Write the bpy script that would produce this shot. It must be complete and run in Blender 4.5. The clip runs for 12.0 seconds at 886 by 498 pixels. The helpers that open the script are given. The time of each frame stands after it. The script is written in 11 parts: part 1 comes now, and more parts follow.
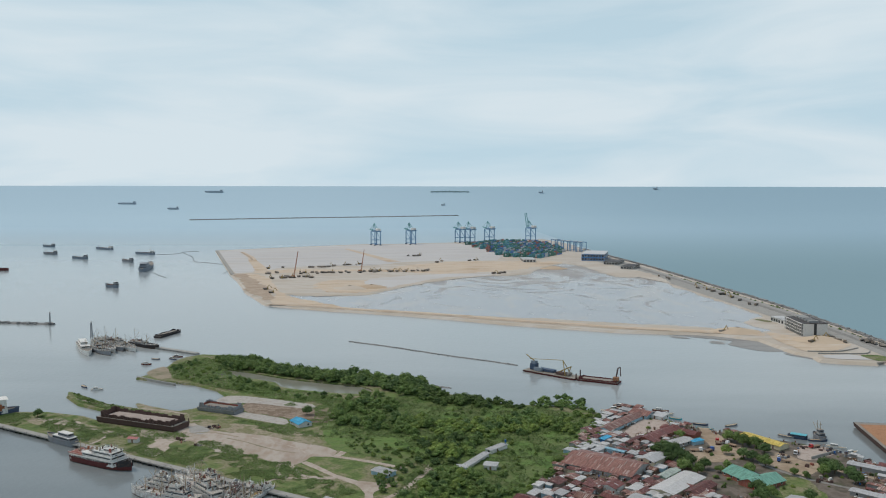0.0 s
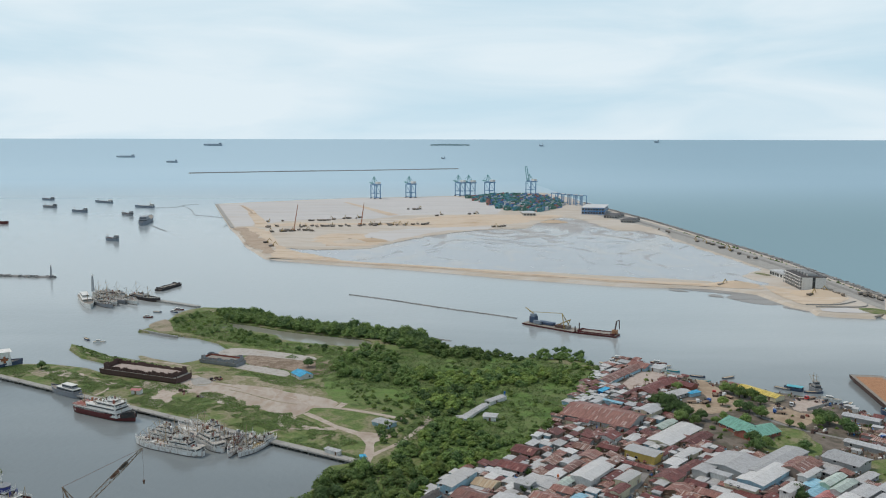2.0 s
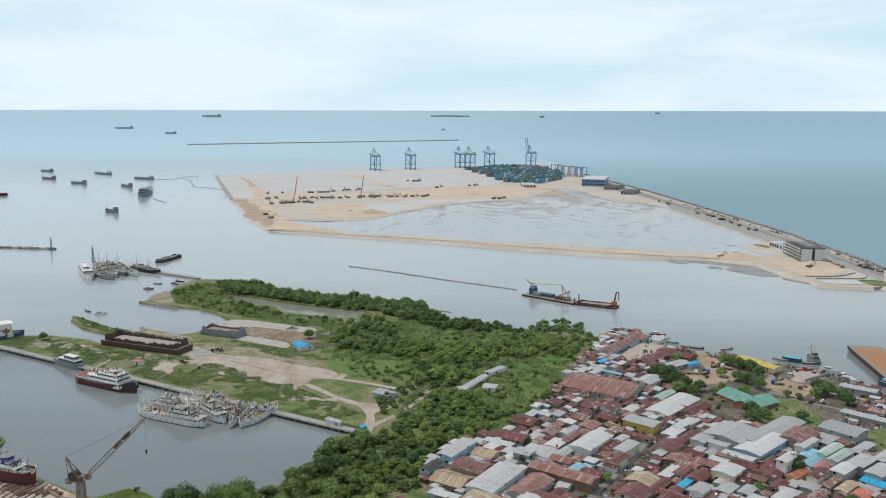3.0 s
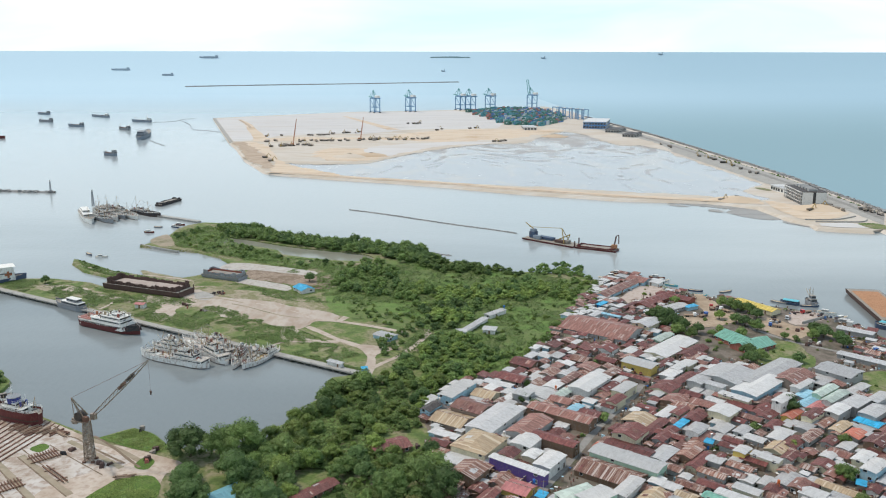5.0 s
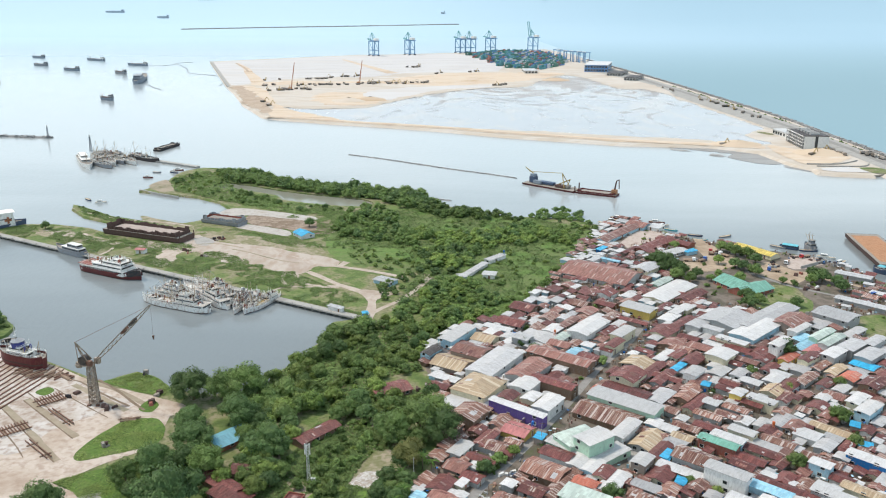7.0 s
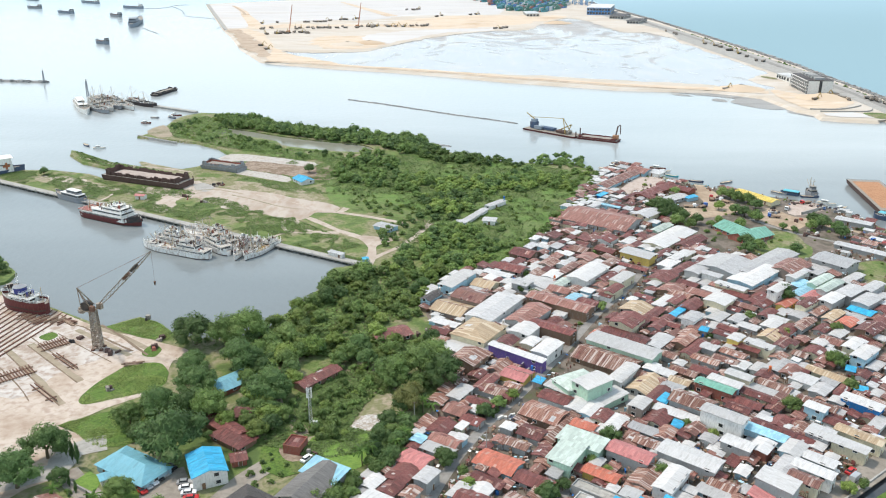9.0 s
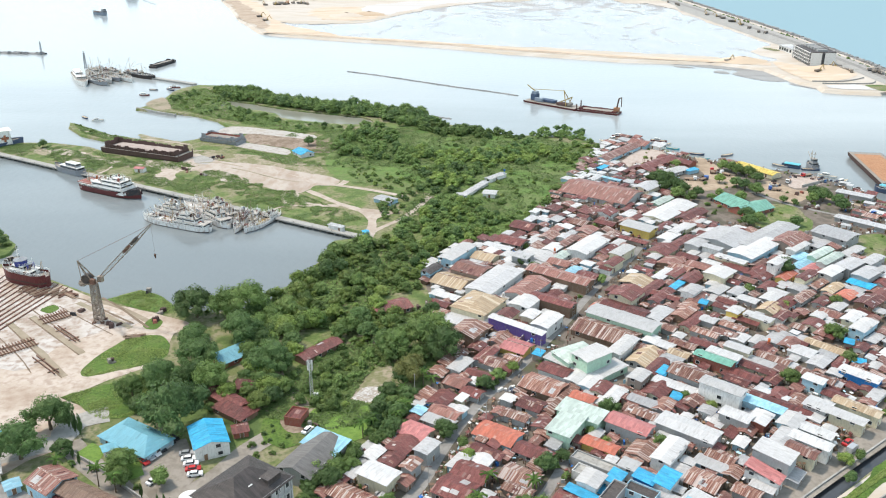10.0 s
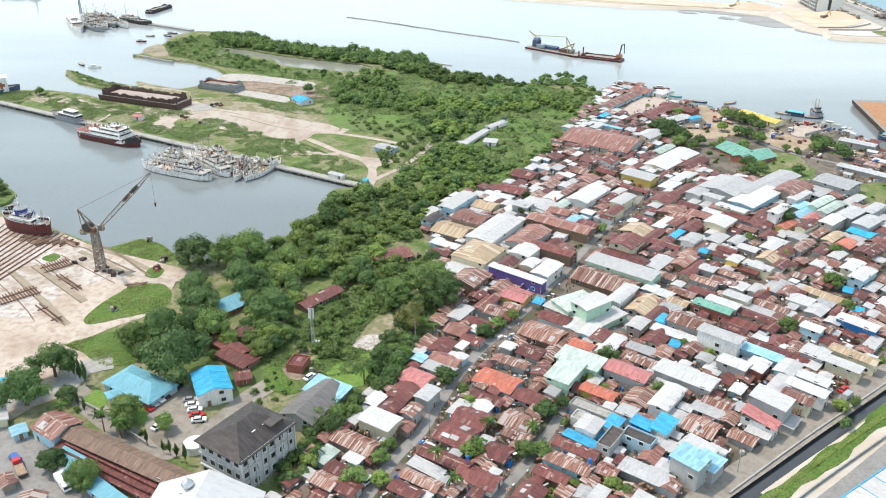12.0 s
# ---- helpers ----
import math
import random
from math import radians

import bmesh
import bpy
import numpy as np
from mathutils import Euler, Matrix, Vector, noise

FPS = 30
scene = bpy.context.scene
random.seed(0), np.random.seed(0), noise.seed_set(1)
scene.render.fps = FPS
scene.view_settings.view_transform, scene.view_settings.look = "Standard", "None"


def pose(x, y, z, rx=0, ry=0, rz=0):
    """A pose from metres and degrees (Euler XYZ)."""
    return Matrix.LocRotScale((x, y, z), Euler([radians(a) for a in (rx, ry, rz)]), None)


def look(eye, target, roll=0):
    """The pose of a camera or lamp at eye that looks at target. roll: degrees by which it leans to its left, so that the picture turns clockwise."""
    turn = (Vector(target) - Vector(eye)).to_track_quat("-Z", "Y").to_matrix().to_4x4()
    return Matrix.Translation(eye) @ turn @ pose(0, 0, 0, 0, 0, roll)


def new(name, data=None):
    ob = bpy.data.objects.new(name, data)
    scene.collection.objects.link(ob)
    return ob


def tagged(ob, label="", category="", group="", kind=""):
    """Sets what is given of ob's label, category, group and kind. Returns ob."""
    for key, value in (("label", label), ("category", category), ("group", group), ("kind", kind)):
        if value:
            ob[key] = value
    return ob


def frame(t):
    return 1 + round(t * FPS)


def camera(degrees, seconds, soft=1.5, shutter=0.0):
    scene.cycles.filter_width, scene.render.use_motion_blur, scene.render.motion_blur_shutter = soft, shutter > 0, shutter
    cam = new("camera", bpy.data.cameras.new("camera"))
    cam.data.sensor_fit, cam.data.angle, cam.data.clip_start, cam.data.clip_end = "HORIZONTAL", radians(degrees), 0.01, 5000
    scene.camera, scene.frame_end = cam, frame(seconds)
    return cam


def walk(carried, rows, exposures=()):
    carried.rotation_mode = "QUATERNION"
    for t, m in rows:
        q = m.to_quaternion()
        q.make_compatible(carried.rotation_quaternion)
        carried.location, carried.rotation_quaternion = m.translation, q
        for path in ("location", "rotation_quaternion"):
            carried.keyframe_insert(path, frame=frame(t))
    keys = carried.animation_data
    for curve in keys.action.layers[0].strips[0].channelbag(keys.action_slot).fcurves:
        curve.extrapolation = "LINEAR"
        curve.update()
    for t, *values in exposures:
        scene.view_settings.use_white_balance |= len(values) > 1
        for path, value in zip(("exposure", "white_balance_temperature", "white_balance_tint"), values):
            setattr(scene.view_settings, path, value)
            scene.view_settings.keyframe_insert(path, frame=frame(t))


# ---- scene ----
cam = camera(55.27, 12.0, soft=1.1)
EYE = 150.0
# seconds, pitch, yaw, roll: a drone that hovers and tilts its camera down
ROWS = [
    (0.0, -4.234, -0.000, 0.085),
    (0.5, -4.729, 0.006, 0.125),
    (1.0, -5.478, -0.003, 0.110),
    (1.5, -6.426, -0.002, 0.092),
    (2.0, -7.380, -0.007, 0.117),
    (2.5, -8.336, -0.011, 0.112),
    (3.0, -9.290, -0.018, 0.107),
    (5.0, -13.127, -0.007, 0.102),
    (5.5, -14.067, -0.004, 0.101),
    (6.0, -14.991, -0.014, 0.090),
    (6.5, -15.923, -0.020, 0.082),
    (7.0, -16.840, -0.018, 0.031),
    (9.0, -20.491, -0.010, 0.032),
    (9.5, -21.398, -0.008, 0.028),
    (10.0, -22.321, -0.002, 0.032),
    (10.5, -23.228, 0.012, 0.021),
    (11.0, -24.131, 0.011, 0.014),
    (11.5, -25.017, 0.029, 0.022),
    (12.0, -25.789, 0.029, 0.049),
]
EXPOSURES = [(0.0, -0.32), (2.5, -0.08), (5.5, 0.38), (7.0, 0.6), (9.0, 0.77), (12.0, 0.93)]
walk(cam, [(t, pose(0, 0, EYE, 90 + pitch, 0, yaw) @ pose(0, 0, 0, 0, 0, roll)) for t, pitch, yaw, roll in ROWS], EXPOSURES)

# ---- light: a hazy bright day ----
SUN_EL, SUN_AZ = 60.0, 290.0  # height, and compass-like angle from +y towards +x of where the sun stands
world = bpy.data.worlds.new("sky")
scene.world = world
world.use_nodes = True


def build_sky(nt):
    nodes, links = nt.nodes, nt.links
    nodes.clear()
    sky = nodes.new("ShaderNodeTexSky")
    sky.sky_type, sky.sun_disc = "NISHITA", False
    sky.sun_elevation, sky.sun_rotation = radians(SUN_EL), radians(SUN_AZ)
    sky.air_density, sky.dust_density, sky.ozone_density = 1.0, 2.5, 1.5
    coord = nodes.new("ShaderNodeTexCoord")
    stretch = nodes.new("ShaderNodeMapping")
    stretch.inputs["Scale"].default_value = (1.6, 1.6, 9.0)
    stretch.inputs["Rotation"].default_value = (0.0, radians(-7), 0.0)
    streaks = nodes.new("ShaderNodeTexNoise")
    streaks.inputs["Scale"].default_value = 1.7
    streaks.inputs["Detail"].default_value = 7.0
    streaks.inputs["Roughness"].default_value = 0.5
    streaks.inputs["Distortion"].default_value = 0.5
    cover = nodes.new("ShaderNodeMapRange")
    cover.inputs["From Min"].default_value, cover.inputs["From Max"].default_value = 0.34, 0.6
    cover.inputs["To Min"].default_value, cover.inputs["To Max"].default_value = 0.3, 1.0
    mix = nodes.new("ShaderNodeMix")
    mix.data_type = "RGBA"
    mix.inputs["B"].default_value = (8.3, 9.5, 10.2, 1)
    back = nodes.new("ShaderNodeBackground")
    back.inputs["Strength"].default_value = 0.1
    out = nodes.new("ShaderNodeOutputWorld")
    links.new(coord.outputs["Generated"], stretch.inputs["Vector"])
    links.new(stretch.outputs[0], streaks.inputs["Vector"])
    links.new(streaks.outputs[0], cover.inputs["Value"])
    # the haze is thick low down and thins out overhead
    split = nodes.new("ShaderNodeSeparateXYZ")
    thin = nodes.new("ShaderNodeMapRange")
    thin.interpolation_type = "SMOOTHSTEP"
    thin.inputs["From Min"].default_value, thin.inputs["From Max"].default_value = 0.1, 0.6
    thin.inputs["To Min"].default_value, thin.inputs["To Max"].default_value = 1.0, 0.25
    times = nodes.new("ShaderNodeMath")
    times.operation = "MULTIPLY"
    links.new(coord.outputs["Generated"], split.inputs[0])
    links.new(split.outputs["Z"], thin.inputs["Value"])
    links.new(thin.outputs[0], times.inputs[0])
    links.new(cover.outputs[0], times.inputs[1])
    links.new(times.outputs[0], mix.inputs["Factor"])
    haze = nodes.new("ShaderNodeMix")
    haze.data_type = "RGBA"
    haze.inputs["B"].default_value = (5.4, 7.7, 9.1, 1)
    links.new(thin.outputs[0], haze.inputs["Factor"])
    links.new(sky.outputs[0], haze.inputs["A"])
    links.new(haze.outputs["Result"], mix.inputs["A"])
    links.new(mix.outputs["Result"], back.inputs[0])
    links.new(back.outputs[0], out.inputs[0])


build_sky(world.node_tree)
sun = new("sun", bpy.data.lights.new("sun", "SUN"))
sun.data.energy, sun.data.angle, sun.data.color = 1.9, radians(2.0), (1.0, 0.9, 0.775)
_el, _az = radians(SUN_EL), radians(SUN_AZ)
sun.matrix_world = look((math.sin(_az) * math.cos(_el) * 900, math.cos(_az) * math.cos(_el) * 900, math.sin(_el) * 900), (0, 0, 0))

# ---- materials ----
def material(name, stops, size=1.0, detail=6.0, rough=0.9, metal=0.0, bump=0.0, bump_size=None, stretch=(1, 1, 1), vary=0.0, island=0.0,
             spec=0.3, second=None, second_size=0.1, second_amount=0.3, ridges=None, space="Object", contrast=(0.3, 0.7)):
    """A surface of noise over colour stops. size: metres of the large pattern; second: colour of a finer stain; ridges: (spacing in metres, axis)."""
    m = bpy.data.materials.new(name)
    m.use_nodes = True
    nt = m.node_tree
    nodes, links = nt.nodes, nt.links
    bsdf = nodes["Principled BSDF"]
    bsdf.inputs["Roughness"].default_value = rough
    bsdf.inputs["Metallic"].default_value = metal
    bsdf.inputs["Specular IOR Level"].default_value = spec
    coord = nodes.new("ShaderNodeTexCoord")
    where = coord.outputs[space]
    info = nodes.new("ShaderNodeObjectInfo")
    mapping = nodes.new("ShaderNodeMapping")
    mapping.inputs["Scale"].default_value = [s / size for s in stretch]
    links.new(where, mapping.inputs["Vector"])
    shift = nodes.new("ShaderNodeVectorMath")
    shift.operation = "SCALE"
    shift.inputs[0].default_value = (37.0, 71.0, 13.0)
    links.new(info.outputs["Random"], shift.inputs["Scale"])
    links.new(shift.outputs[0], mapping.inputs["Location"])
    big = nodes.new("ShaderNodeTexNoise")
    big.inputs["Scale"].default_value, big.inputs["Detail"].default_value = 1.0, detail
    big.inputs["Roughness"].default_value = 0.6
    links.new(mapping.outputs[0], big.inputs["Vector"])
    spread = nodes.new("ShaderNodeMapRange")
    spread.inputs["From Min"].default_value, spread.inputs["From Max"].default_value = contrast
    links.new(big.outputs[0], spread.inputs["Value"])
    ramp = nodes.new("ShaderNodeValToRGB")
    el = ramp.color_ramp.elements
    while len(el) < len(stops):
        el.new(0.5)
    for i, c in enumerate(stops):
        el[i].position = i / max(1, len(stops) - 1)
        el[i].color = (*c, 1)
    links.new(spread.outputs[0], ramp.inputs[0])
    colour = ramp.outputs[0]
    if second:
        fine = nodes.new("ShaderNodeTexNoise")
        fine.inputs["Scale"].default_value, fine.inputs["Detail"].default_value = size / second_size, 5.0
        links.new(mapping.outputs[0], fine.inputs["Vector"])
        amount = nodes.new("ShaderNodeMapRange")
        amount.inputs["From Min"].default_value, amount.inputs["From Max"].default_value = 0.48, 0.68
        amount.inputs["To Max"].default_value = second_amount
        links.new(fine.outputs[0], amount.inputs["Value"])
        mix = nodes.new("ShaderNodeMix")
        mix.data_type = "RGBA"
        mix.inputs["B"].default_value = (*second, 1)
        links.new(amount.outputs[0], mix.inputs["Factor"])
        links.new(colour, mix.inputs["A"])
        colour = mix.outputs["Result"]
    for source, by in ((info.outputs["Random"], vary), (None, island)):
        if by <= 0:
            continue
        if source is None:
            source = nodes.new("ShaderNodeNewGeometry").outputs["Random Per Island"]
        span = nodes.new("ShaderNodeMapRange")
        span.inputs["To Min"].default_value, span.inputs["To Max"].default_value = 1 - by, 1 + by
        links.new(source, span.inputs["Value"])
        hsv = nodes.new("ShaderNodeHueSaturation")
        links.new(colour, hsv.inputs["Color"])
        links.new(span.outputs[0], hsv.inputs["Value"])
        colour = hsv.outputs[0]
    links.new(colour, bsdf.inputs["Base Color"])
    height = None
    if bump > 0:
        relief = nodes.new("ShaderNodeTexNoise")
        relief.inputs["Scale"].default_value, relief.inputs["Detail"].default_value = size / (bump_size or size * 0.2), 6.0
        links.new(mapping.outputs[0], relief.inputs["Vector"])
        node = nodes.new("ShaderNodeBump")
        node.inputs["Strength"].default_value, node.inputs["Distance"].default_value = 1.0, bump
        links.new(relief.outputs[0], node.inputs["Height"])
        links.new(node.outputs[0], bsdf.inputs["Normal"])
        height = node
    if ridges:
        wave = nodes.new("ShaderNodeTexWave")
        wave.wave_type, wave.bands_direction = "BANDS", ridges[1]
        wave.inputs["Scale"].default_value = 0.314 / ridges[0]
        wave.inputs["Distortion"].default_value = 0.0
        links.new(where, wave.inputs["Vector"])
        rb = nodes.new("ShaderNodeBump")
        rb.inputs["Strength"].default_value, rb.inputs["Distance"].default_value = 1.0, ridges[0] * 0.25
        links.new(wave.outputs[0], rb.inputs["Height"])
        if height:
            links.new(height.outputs[0], rb.inputs["Normal"])
        links.new(rb.outputs[0], bsdf.inputs["Normal"])
    return m


def water_material(name, basin, near, far, clear, rim, far_sky_tint, rough=0.12):
    """Turbid water inside the bay, clearer and bluer out at sea; far tones include mirrored sky."""
    m = bpy.data.materials.new(name)
    m.use_nodes = True
    nodes, links = m.node_tree.nodes, m.node_tree.links
    bsdf = nodes["Principled BSDF"]
    bsdf.inputs["Roughness"].default_value = rough
    bsdf.inputs["IOR"].default_value = 1.33
    coord = nodes.new("ShaderNodeTexCoord")
    split = nodes.new("ShaderNodeSeparateXYZ")
    links.new(coord.outputs["Object"], split.inputs[0])

    def grade(value, lo, hi):
        r = nodes.new("ShaderNodeMapRange")
        r.interpolation_type = "SMOOTHSTEP"
        r.inputs["From Min"].default_value, r.inputs["From Max"].default_value = lo, hi
        links.new(value, r.inputs["Value"])
        return r.outputs[0]

    def blend(a, b, factor):
        x = nodes.new("ShaderNodeMix")
        x.data_type = "RGBA"
        for key, v in (("A", a), ("B", b)):
            if isinstance(v, tuple):
                x.inputs[key].default_value = (*v, 1)
            else:
                links.new(v, x.inputs[key])
        links.new(factor, x.inputs["Factor"])
        return x.outputs["Result"]

    wide = nodes.new("ShaderNodeMapping")
    wide.inputs["Scale"].default_value = (0.0016, 0.0045, 1)
    links.new(coord.outputs["Object"], wide.inputs["Vector"])
    plume = nodes.new("ShaderNodeTexNoise")
    plume.inputs["Scale"].default_value, plume.inputs["Detail"].default_value = 1.0, 5.0
    links.new(wide.outputs[0], plume.inputs["Vector"])
    push = nodes.new("ShaderNodeMath")
    push.operation = "MULTIPLY_ADD"
    push.inputs[1].default_value, push.inputs[2].default_value = 900.0, -450.0
    links.new(plume.outputs[0], push.inputs[0])
    yy = nodes.new("ShaderNodeMath")
    links.new(split.outputs["Y"], yy.inputs[0])
    links.new(push.outputs[0], yy.inputs[1])
    # beyond the causeway, whose line is about x = 470 - 0.055 y
    xx = nodes.new("ShaderNodeMath")
    xx.operation = "MULTIPLY_ADD"
    xx.inputs[1].default_value = 0.055
    links.new(split.outputs["Y"], xx.inputs[0])
    links.new(split.outputs["X"], xx.inputs[2])
    # basin tone is darkened for the weaker sky reflection on near water
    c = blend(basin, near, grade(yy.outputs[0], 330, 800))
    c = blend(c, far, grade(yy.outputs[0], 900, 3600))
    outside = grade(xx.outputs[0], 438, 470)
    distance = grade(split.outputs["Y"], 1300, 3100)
    # offing tones carry the sky's reflection in the base colour
    offing = blend(rim, far_sky_tint, grade(split.outputs["X"], -900, 1600))
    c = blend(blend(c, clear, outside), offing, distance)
    # open water is choppier: gloss fades out, paler base colours hold the mirrored sky
    dull = nodes.new("ShaderNodeMath")
    dull.operation = "MAXIMUM"
    links.new(outside, dull.inputs[0])
    links.new(distance, dull.inputs[1])
    gloss = nodes.new("ShaderNodeMapRange")
    gloss.inputs["To Min"].default_value, gloss.inputs["To Max"].default_value = 0.46, 0.0
    links.new(dull.outputs[0], gloss.inputs["Value"])
    links.new(gloss.outputs[0], bsdf.inputs["Specular IOR Level"])
    chop = nodes.new("ShaderNodeMapRange")
    chop.inputs["To Min"].default_value, chop.inputs["To Max"].default_value = rough, 0.45
    links.new(dull.outputs[0], chop.inputs["Value"])
    links.new(chop.outputs[0], bsdf.inputs["Roughness"])
    links.new(c, bsdf.inputs["Base Color"])
    small = nodes.new("ShaderNodeTexNoise")
    small.inputs["Scale"].default_value, small.inputs["Detail"].default_value = 0.22, 4.0
    links.new(coord.outputs["Object"], small.inputs["Vector"])
    node = nodes.new("ShaderNodeBump")
    node.inputs["Distance"].default_value, node.inputs["Strength"].default_value = 0.5, 0.35
    links.new(small.outputs[0], node.inputs["Height"])
    links.new(node.outputs[0], bsdf.inputs["Normal"])
    return m


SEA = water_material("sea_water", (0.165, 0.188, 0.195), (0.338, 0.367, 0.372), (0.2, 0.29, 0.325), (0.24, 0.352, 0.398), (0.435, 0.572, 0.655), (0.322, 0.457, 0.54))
def lagoon_material(name, water, silt, mud):
    """Shallow water over silt: swirls of settled mud that break the surface towards the far shore."""
    m = material(name, [water, tuple(v * 1.05 for v in water), tuple(v * 0.95 for v in water)], size=90, stretch=(0.7, 1.0, 1), rough=0.25, spec=0.4)
    nodes, links = m.node_tree.nodes, m.node_tree.links
    bsdf = nodes["Principled BSDF"]
    colour = bsdf.inputs["Base Color"].links[0].from_socket
    coord = nodes.new("ShaderNodeTexCoord")
    split = nodes.new("ShaderNodeSeparateXYZ")
    links.new(coord.outputs["Object"], split.inputs[0])
    far = nodes.new("ShaderNodeMapRange")
    far.inputs["From Min"].default_value, far.inputs["From Max"].default_value = 1080.0, 1480.0
    far.inputs["To Min"].default_value, far.inputs["To Max"].default_value = -0.09, 0.1
    links.new(split.outputs["Y"], far.inputs["Value"])
    rough = bsdf.inputs["Roughness"]
    for tone, scale, distort, lo, hi, amount in ((silt, 0.011, 2.2, 0.42, 0.56, 0.9), (mud, 0.012, 3.0, 0.5, 0.64, 0.6)):
        place = nodes.new("ShaderNodeMapping")
        place.inputs["Scale"].default_value = (scale, scale * 0.62, scale)
        place.inputs["Location"].default_value = (scale * 170, 3.0, 0)
        links.new(coord.outputs["Object"], place.inputs["Vector"])
        swirl = nodes.new("ShaderNodeTexNoise")
        swirl.inputs["Scale"].default_value, swirl.inputs["Detail"].default_value = 1.0, 8.0
        swirl.inputs["Roughness"].default_value, swirl.inputs["Distortion"].default_value = 0.62, distort
        links.new(place.outputs[0], swirl.inputs["Vector"])
        add = nodes.new("ShaderNodeMath")
        links.new(swirl.outputs[0], add.inputs[0])
        links.new(far.outputs[0], add.inputs[1])
        reach = nodes.new("ShaderNodeMapRange")
        reach.inputs["From Min"].default_value, reach.inputs["From Max"].default_value = lo, hi
        reach.inputs["To Max"].default_value = amount
        links.new(add.outputs[0], reach.inputs["Value"])
        mix = nodes.new("ShaderNodeMix")
        mix.data_type = "RGBA"
        mix.inputs["B"].default_value = (*tone, 1)
        links.new(reach.outputs[0], mix.inputs["Factor"])
        links.new(colour, mix.inputs["A"])
        colour = mix.outputs["Result"]
    dry = nodes.new("ShaderNodeMapRange")
    dry.inputs["To Min"].default_value, dry.inputs["To Max"].default_value = 0.22, 0.7
    links.new(reach.outputs[0], dry.inputs["Value"])
    links.new(dry.outputs[0], rough)
    links.new(colour, bsdf.inputs["Base Color"])
    return m


LAGOON = lagoon_material("lagoon_mud_water", (0.315, 0.32, 0.33), (0.38, 0.355, 0.33), (0.28, 0.25, 0.225))
EARTH = material("bare_earth", [(0.22, 0.175, 0.12), (0.3, 0.25, 0.185), (0.13, 0.13, 0.06)], size=30, second=(0.36, 0.31, 0.24), second_size=3, second_amount=0.5, bump=0.2)
SAND = material("pale_sand", [(0.43, 0.385, 0.33), (0.53, 0.49, 0.44), (0.46, 0.4, 0.33), (0.54, 0.515, 0.485)], size=60, stretch=(0.35, 1.5, 1), second=(0.45, 0.375, 0.29), second_size=8, second_amount=0.6, bump=0.5)
ORANGE_SAND = material("orange_sand", [(0.49, 0.375, 0.26), (0.57, 0.465, 0.355), (0.42, 0.3, 0.195)], size=40, stretch=(0.5, 1.4, 1), second=(0.55, 0.5, 0.44), second_size=6, second_amount=0.7, bump=0.5)
YARD = material("yard_concrete", [(0.45, 0.435, 0.425), (0.53, 0.52, 0.515), (0.48, 0.45, 0.42)], size=70, stretch=(0.35, 2.2, 1), second=(0.52, 0.48, 0.43), second_size=8, second_amount=0.5)
PALE_DIRT = material("pale_dirt", [(0.36, 0.29, 0.235), (0.45, 0.385, 0.33), (0.3, 0.235, 0.18)], size=22, second=(0.28, 0.215, 0.16), second_size=3.0, second_amount=0.45, bump=0.1)
GRASS = material("grass", [(0.08, 0.12, 0.036), (0.12, 0.17, 0.048), (0.175, 0.19, 0.08), (0.25, 0.22, 0.14), (0.14, 0.16, 0.06)], size=15, second=(0.07, 0.105, 0.028), second_size=1.6, second_amount=0.75, bump=0.35, bump_size=1.0, contrast=(0.36, 0.64))
WEEDS = material("weeds", [(0.06, 0.11, 0.02), (0.10, 0.17, 0.03), (0.13, 0.15, 0.05)], size=9, second=(0.035, 0.07, 0.015), second_size=0.9, second_amount=0.8, bump=0.5, bump_size=0.8)
ASPHALT = material("worn_road", [(0.21, 0.2, 0.19), (0.27, 0.26, 0.245), (0.18, 0.17, 0.16)], size=14, second=(0.16, 0.15, 0.135), second_size=1.2, second_amount=0.5)
CONCRETE = material("weathered_concrete", [(0.26, 0.25, 0.235), (0.36, 0.35, 0.325), (0.31, 0.295, 0.27)], size=8, second=(0.22, 0.21, 0.19), second_size=1.0, second_amount=0.5)
SEA_ROCK = material("weathered_rubble", [(0.22, 0.215, 0.21), (0.31, 0.305, 0.295), (0.26, 0.25, 0.24)], size=5, bump=0.5, island=0.25)
ROCK = material("rock_armour", [(0.13, 0.125, 0.12), (0.22, 0.21, 0.2), (0.17, 0.16, 0.15)], size=5, bump=0.6, island=0.25)
VILLAGE_GROUND = material("village_ground", [(0.125, 0.102, 0.083), (0.19, 0.16, 0.133), (0.095, 0.082, 0.063), (0.08, 0.1, 0.036)], size=9, second=(0.127, 0.108, 0.085), second_size=1.0, second_amount=0.6)

# ---- building helpers ----
def obj(name, bm, mat, parent=None, label="", m=None, smooth=False):
    me = bpy.data.meshes.new(name)
    bm.to_mesh(me)
    bm.free()
    for x in (mat if isinstance(mat, (list, tuple)) else [mat]):
        me.materials.append(x)
    if smooth:
        me.polygons.foreach_set("use_smooth", [True] * len(me.polygons))
    ob = new(name, me)
    if parent is not None:
        ob.parent = parent
    if m is not None:
        ob.matrix_basis = m
    if label:
        ob["label"] = label
    return ob


def part(name, bm, mat, parent, label="", m=None, smooth=False):
    return obj(name, bm, mat, parent, label, m, smooth)


def share(name, mesh, parent, m, label=""):
    """One more object on a mesh that exists."""
    ob = new(name, mesh)
    ob.parent = parent
    ob.matrix_basis = m
    if label:
        ob["label"] = label
    return ob


def thing(name, m, label, category, group="", kind=""):
    ob = new(name)
    ob.matrix_basis = m
    ob.empty_display_size = 0.5
    return tagged(ob, label, category, group, kind)


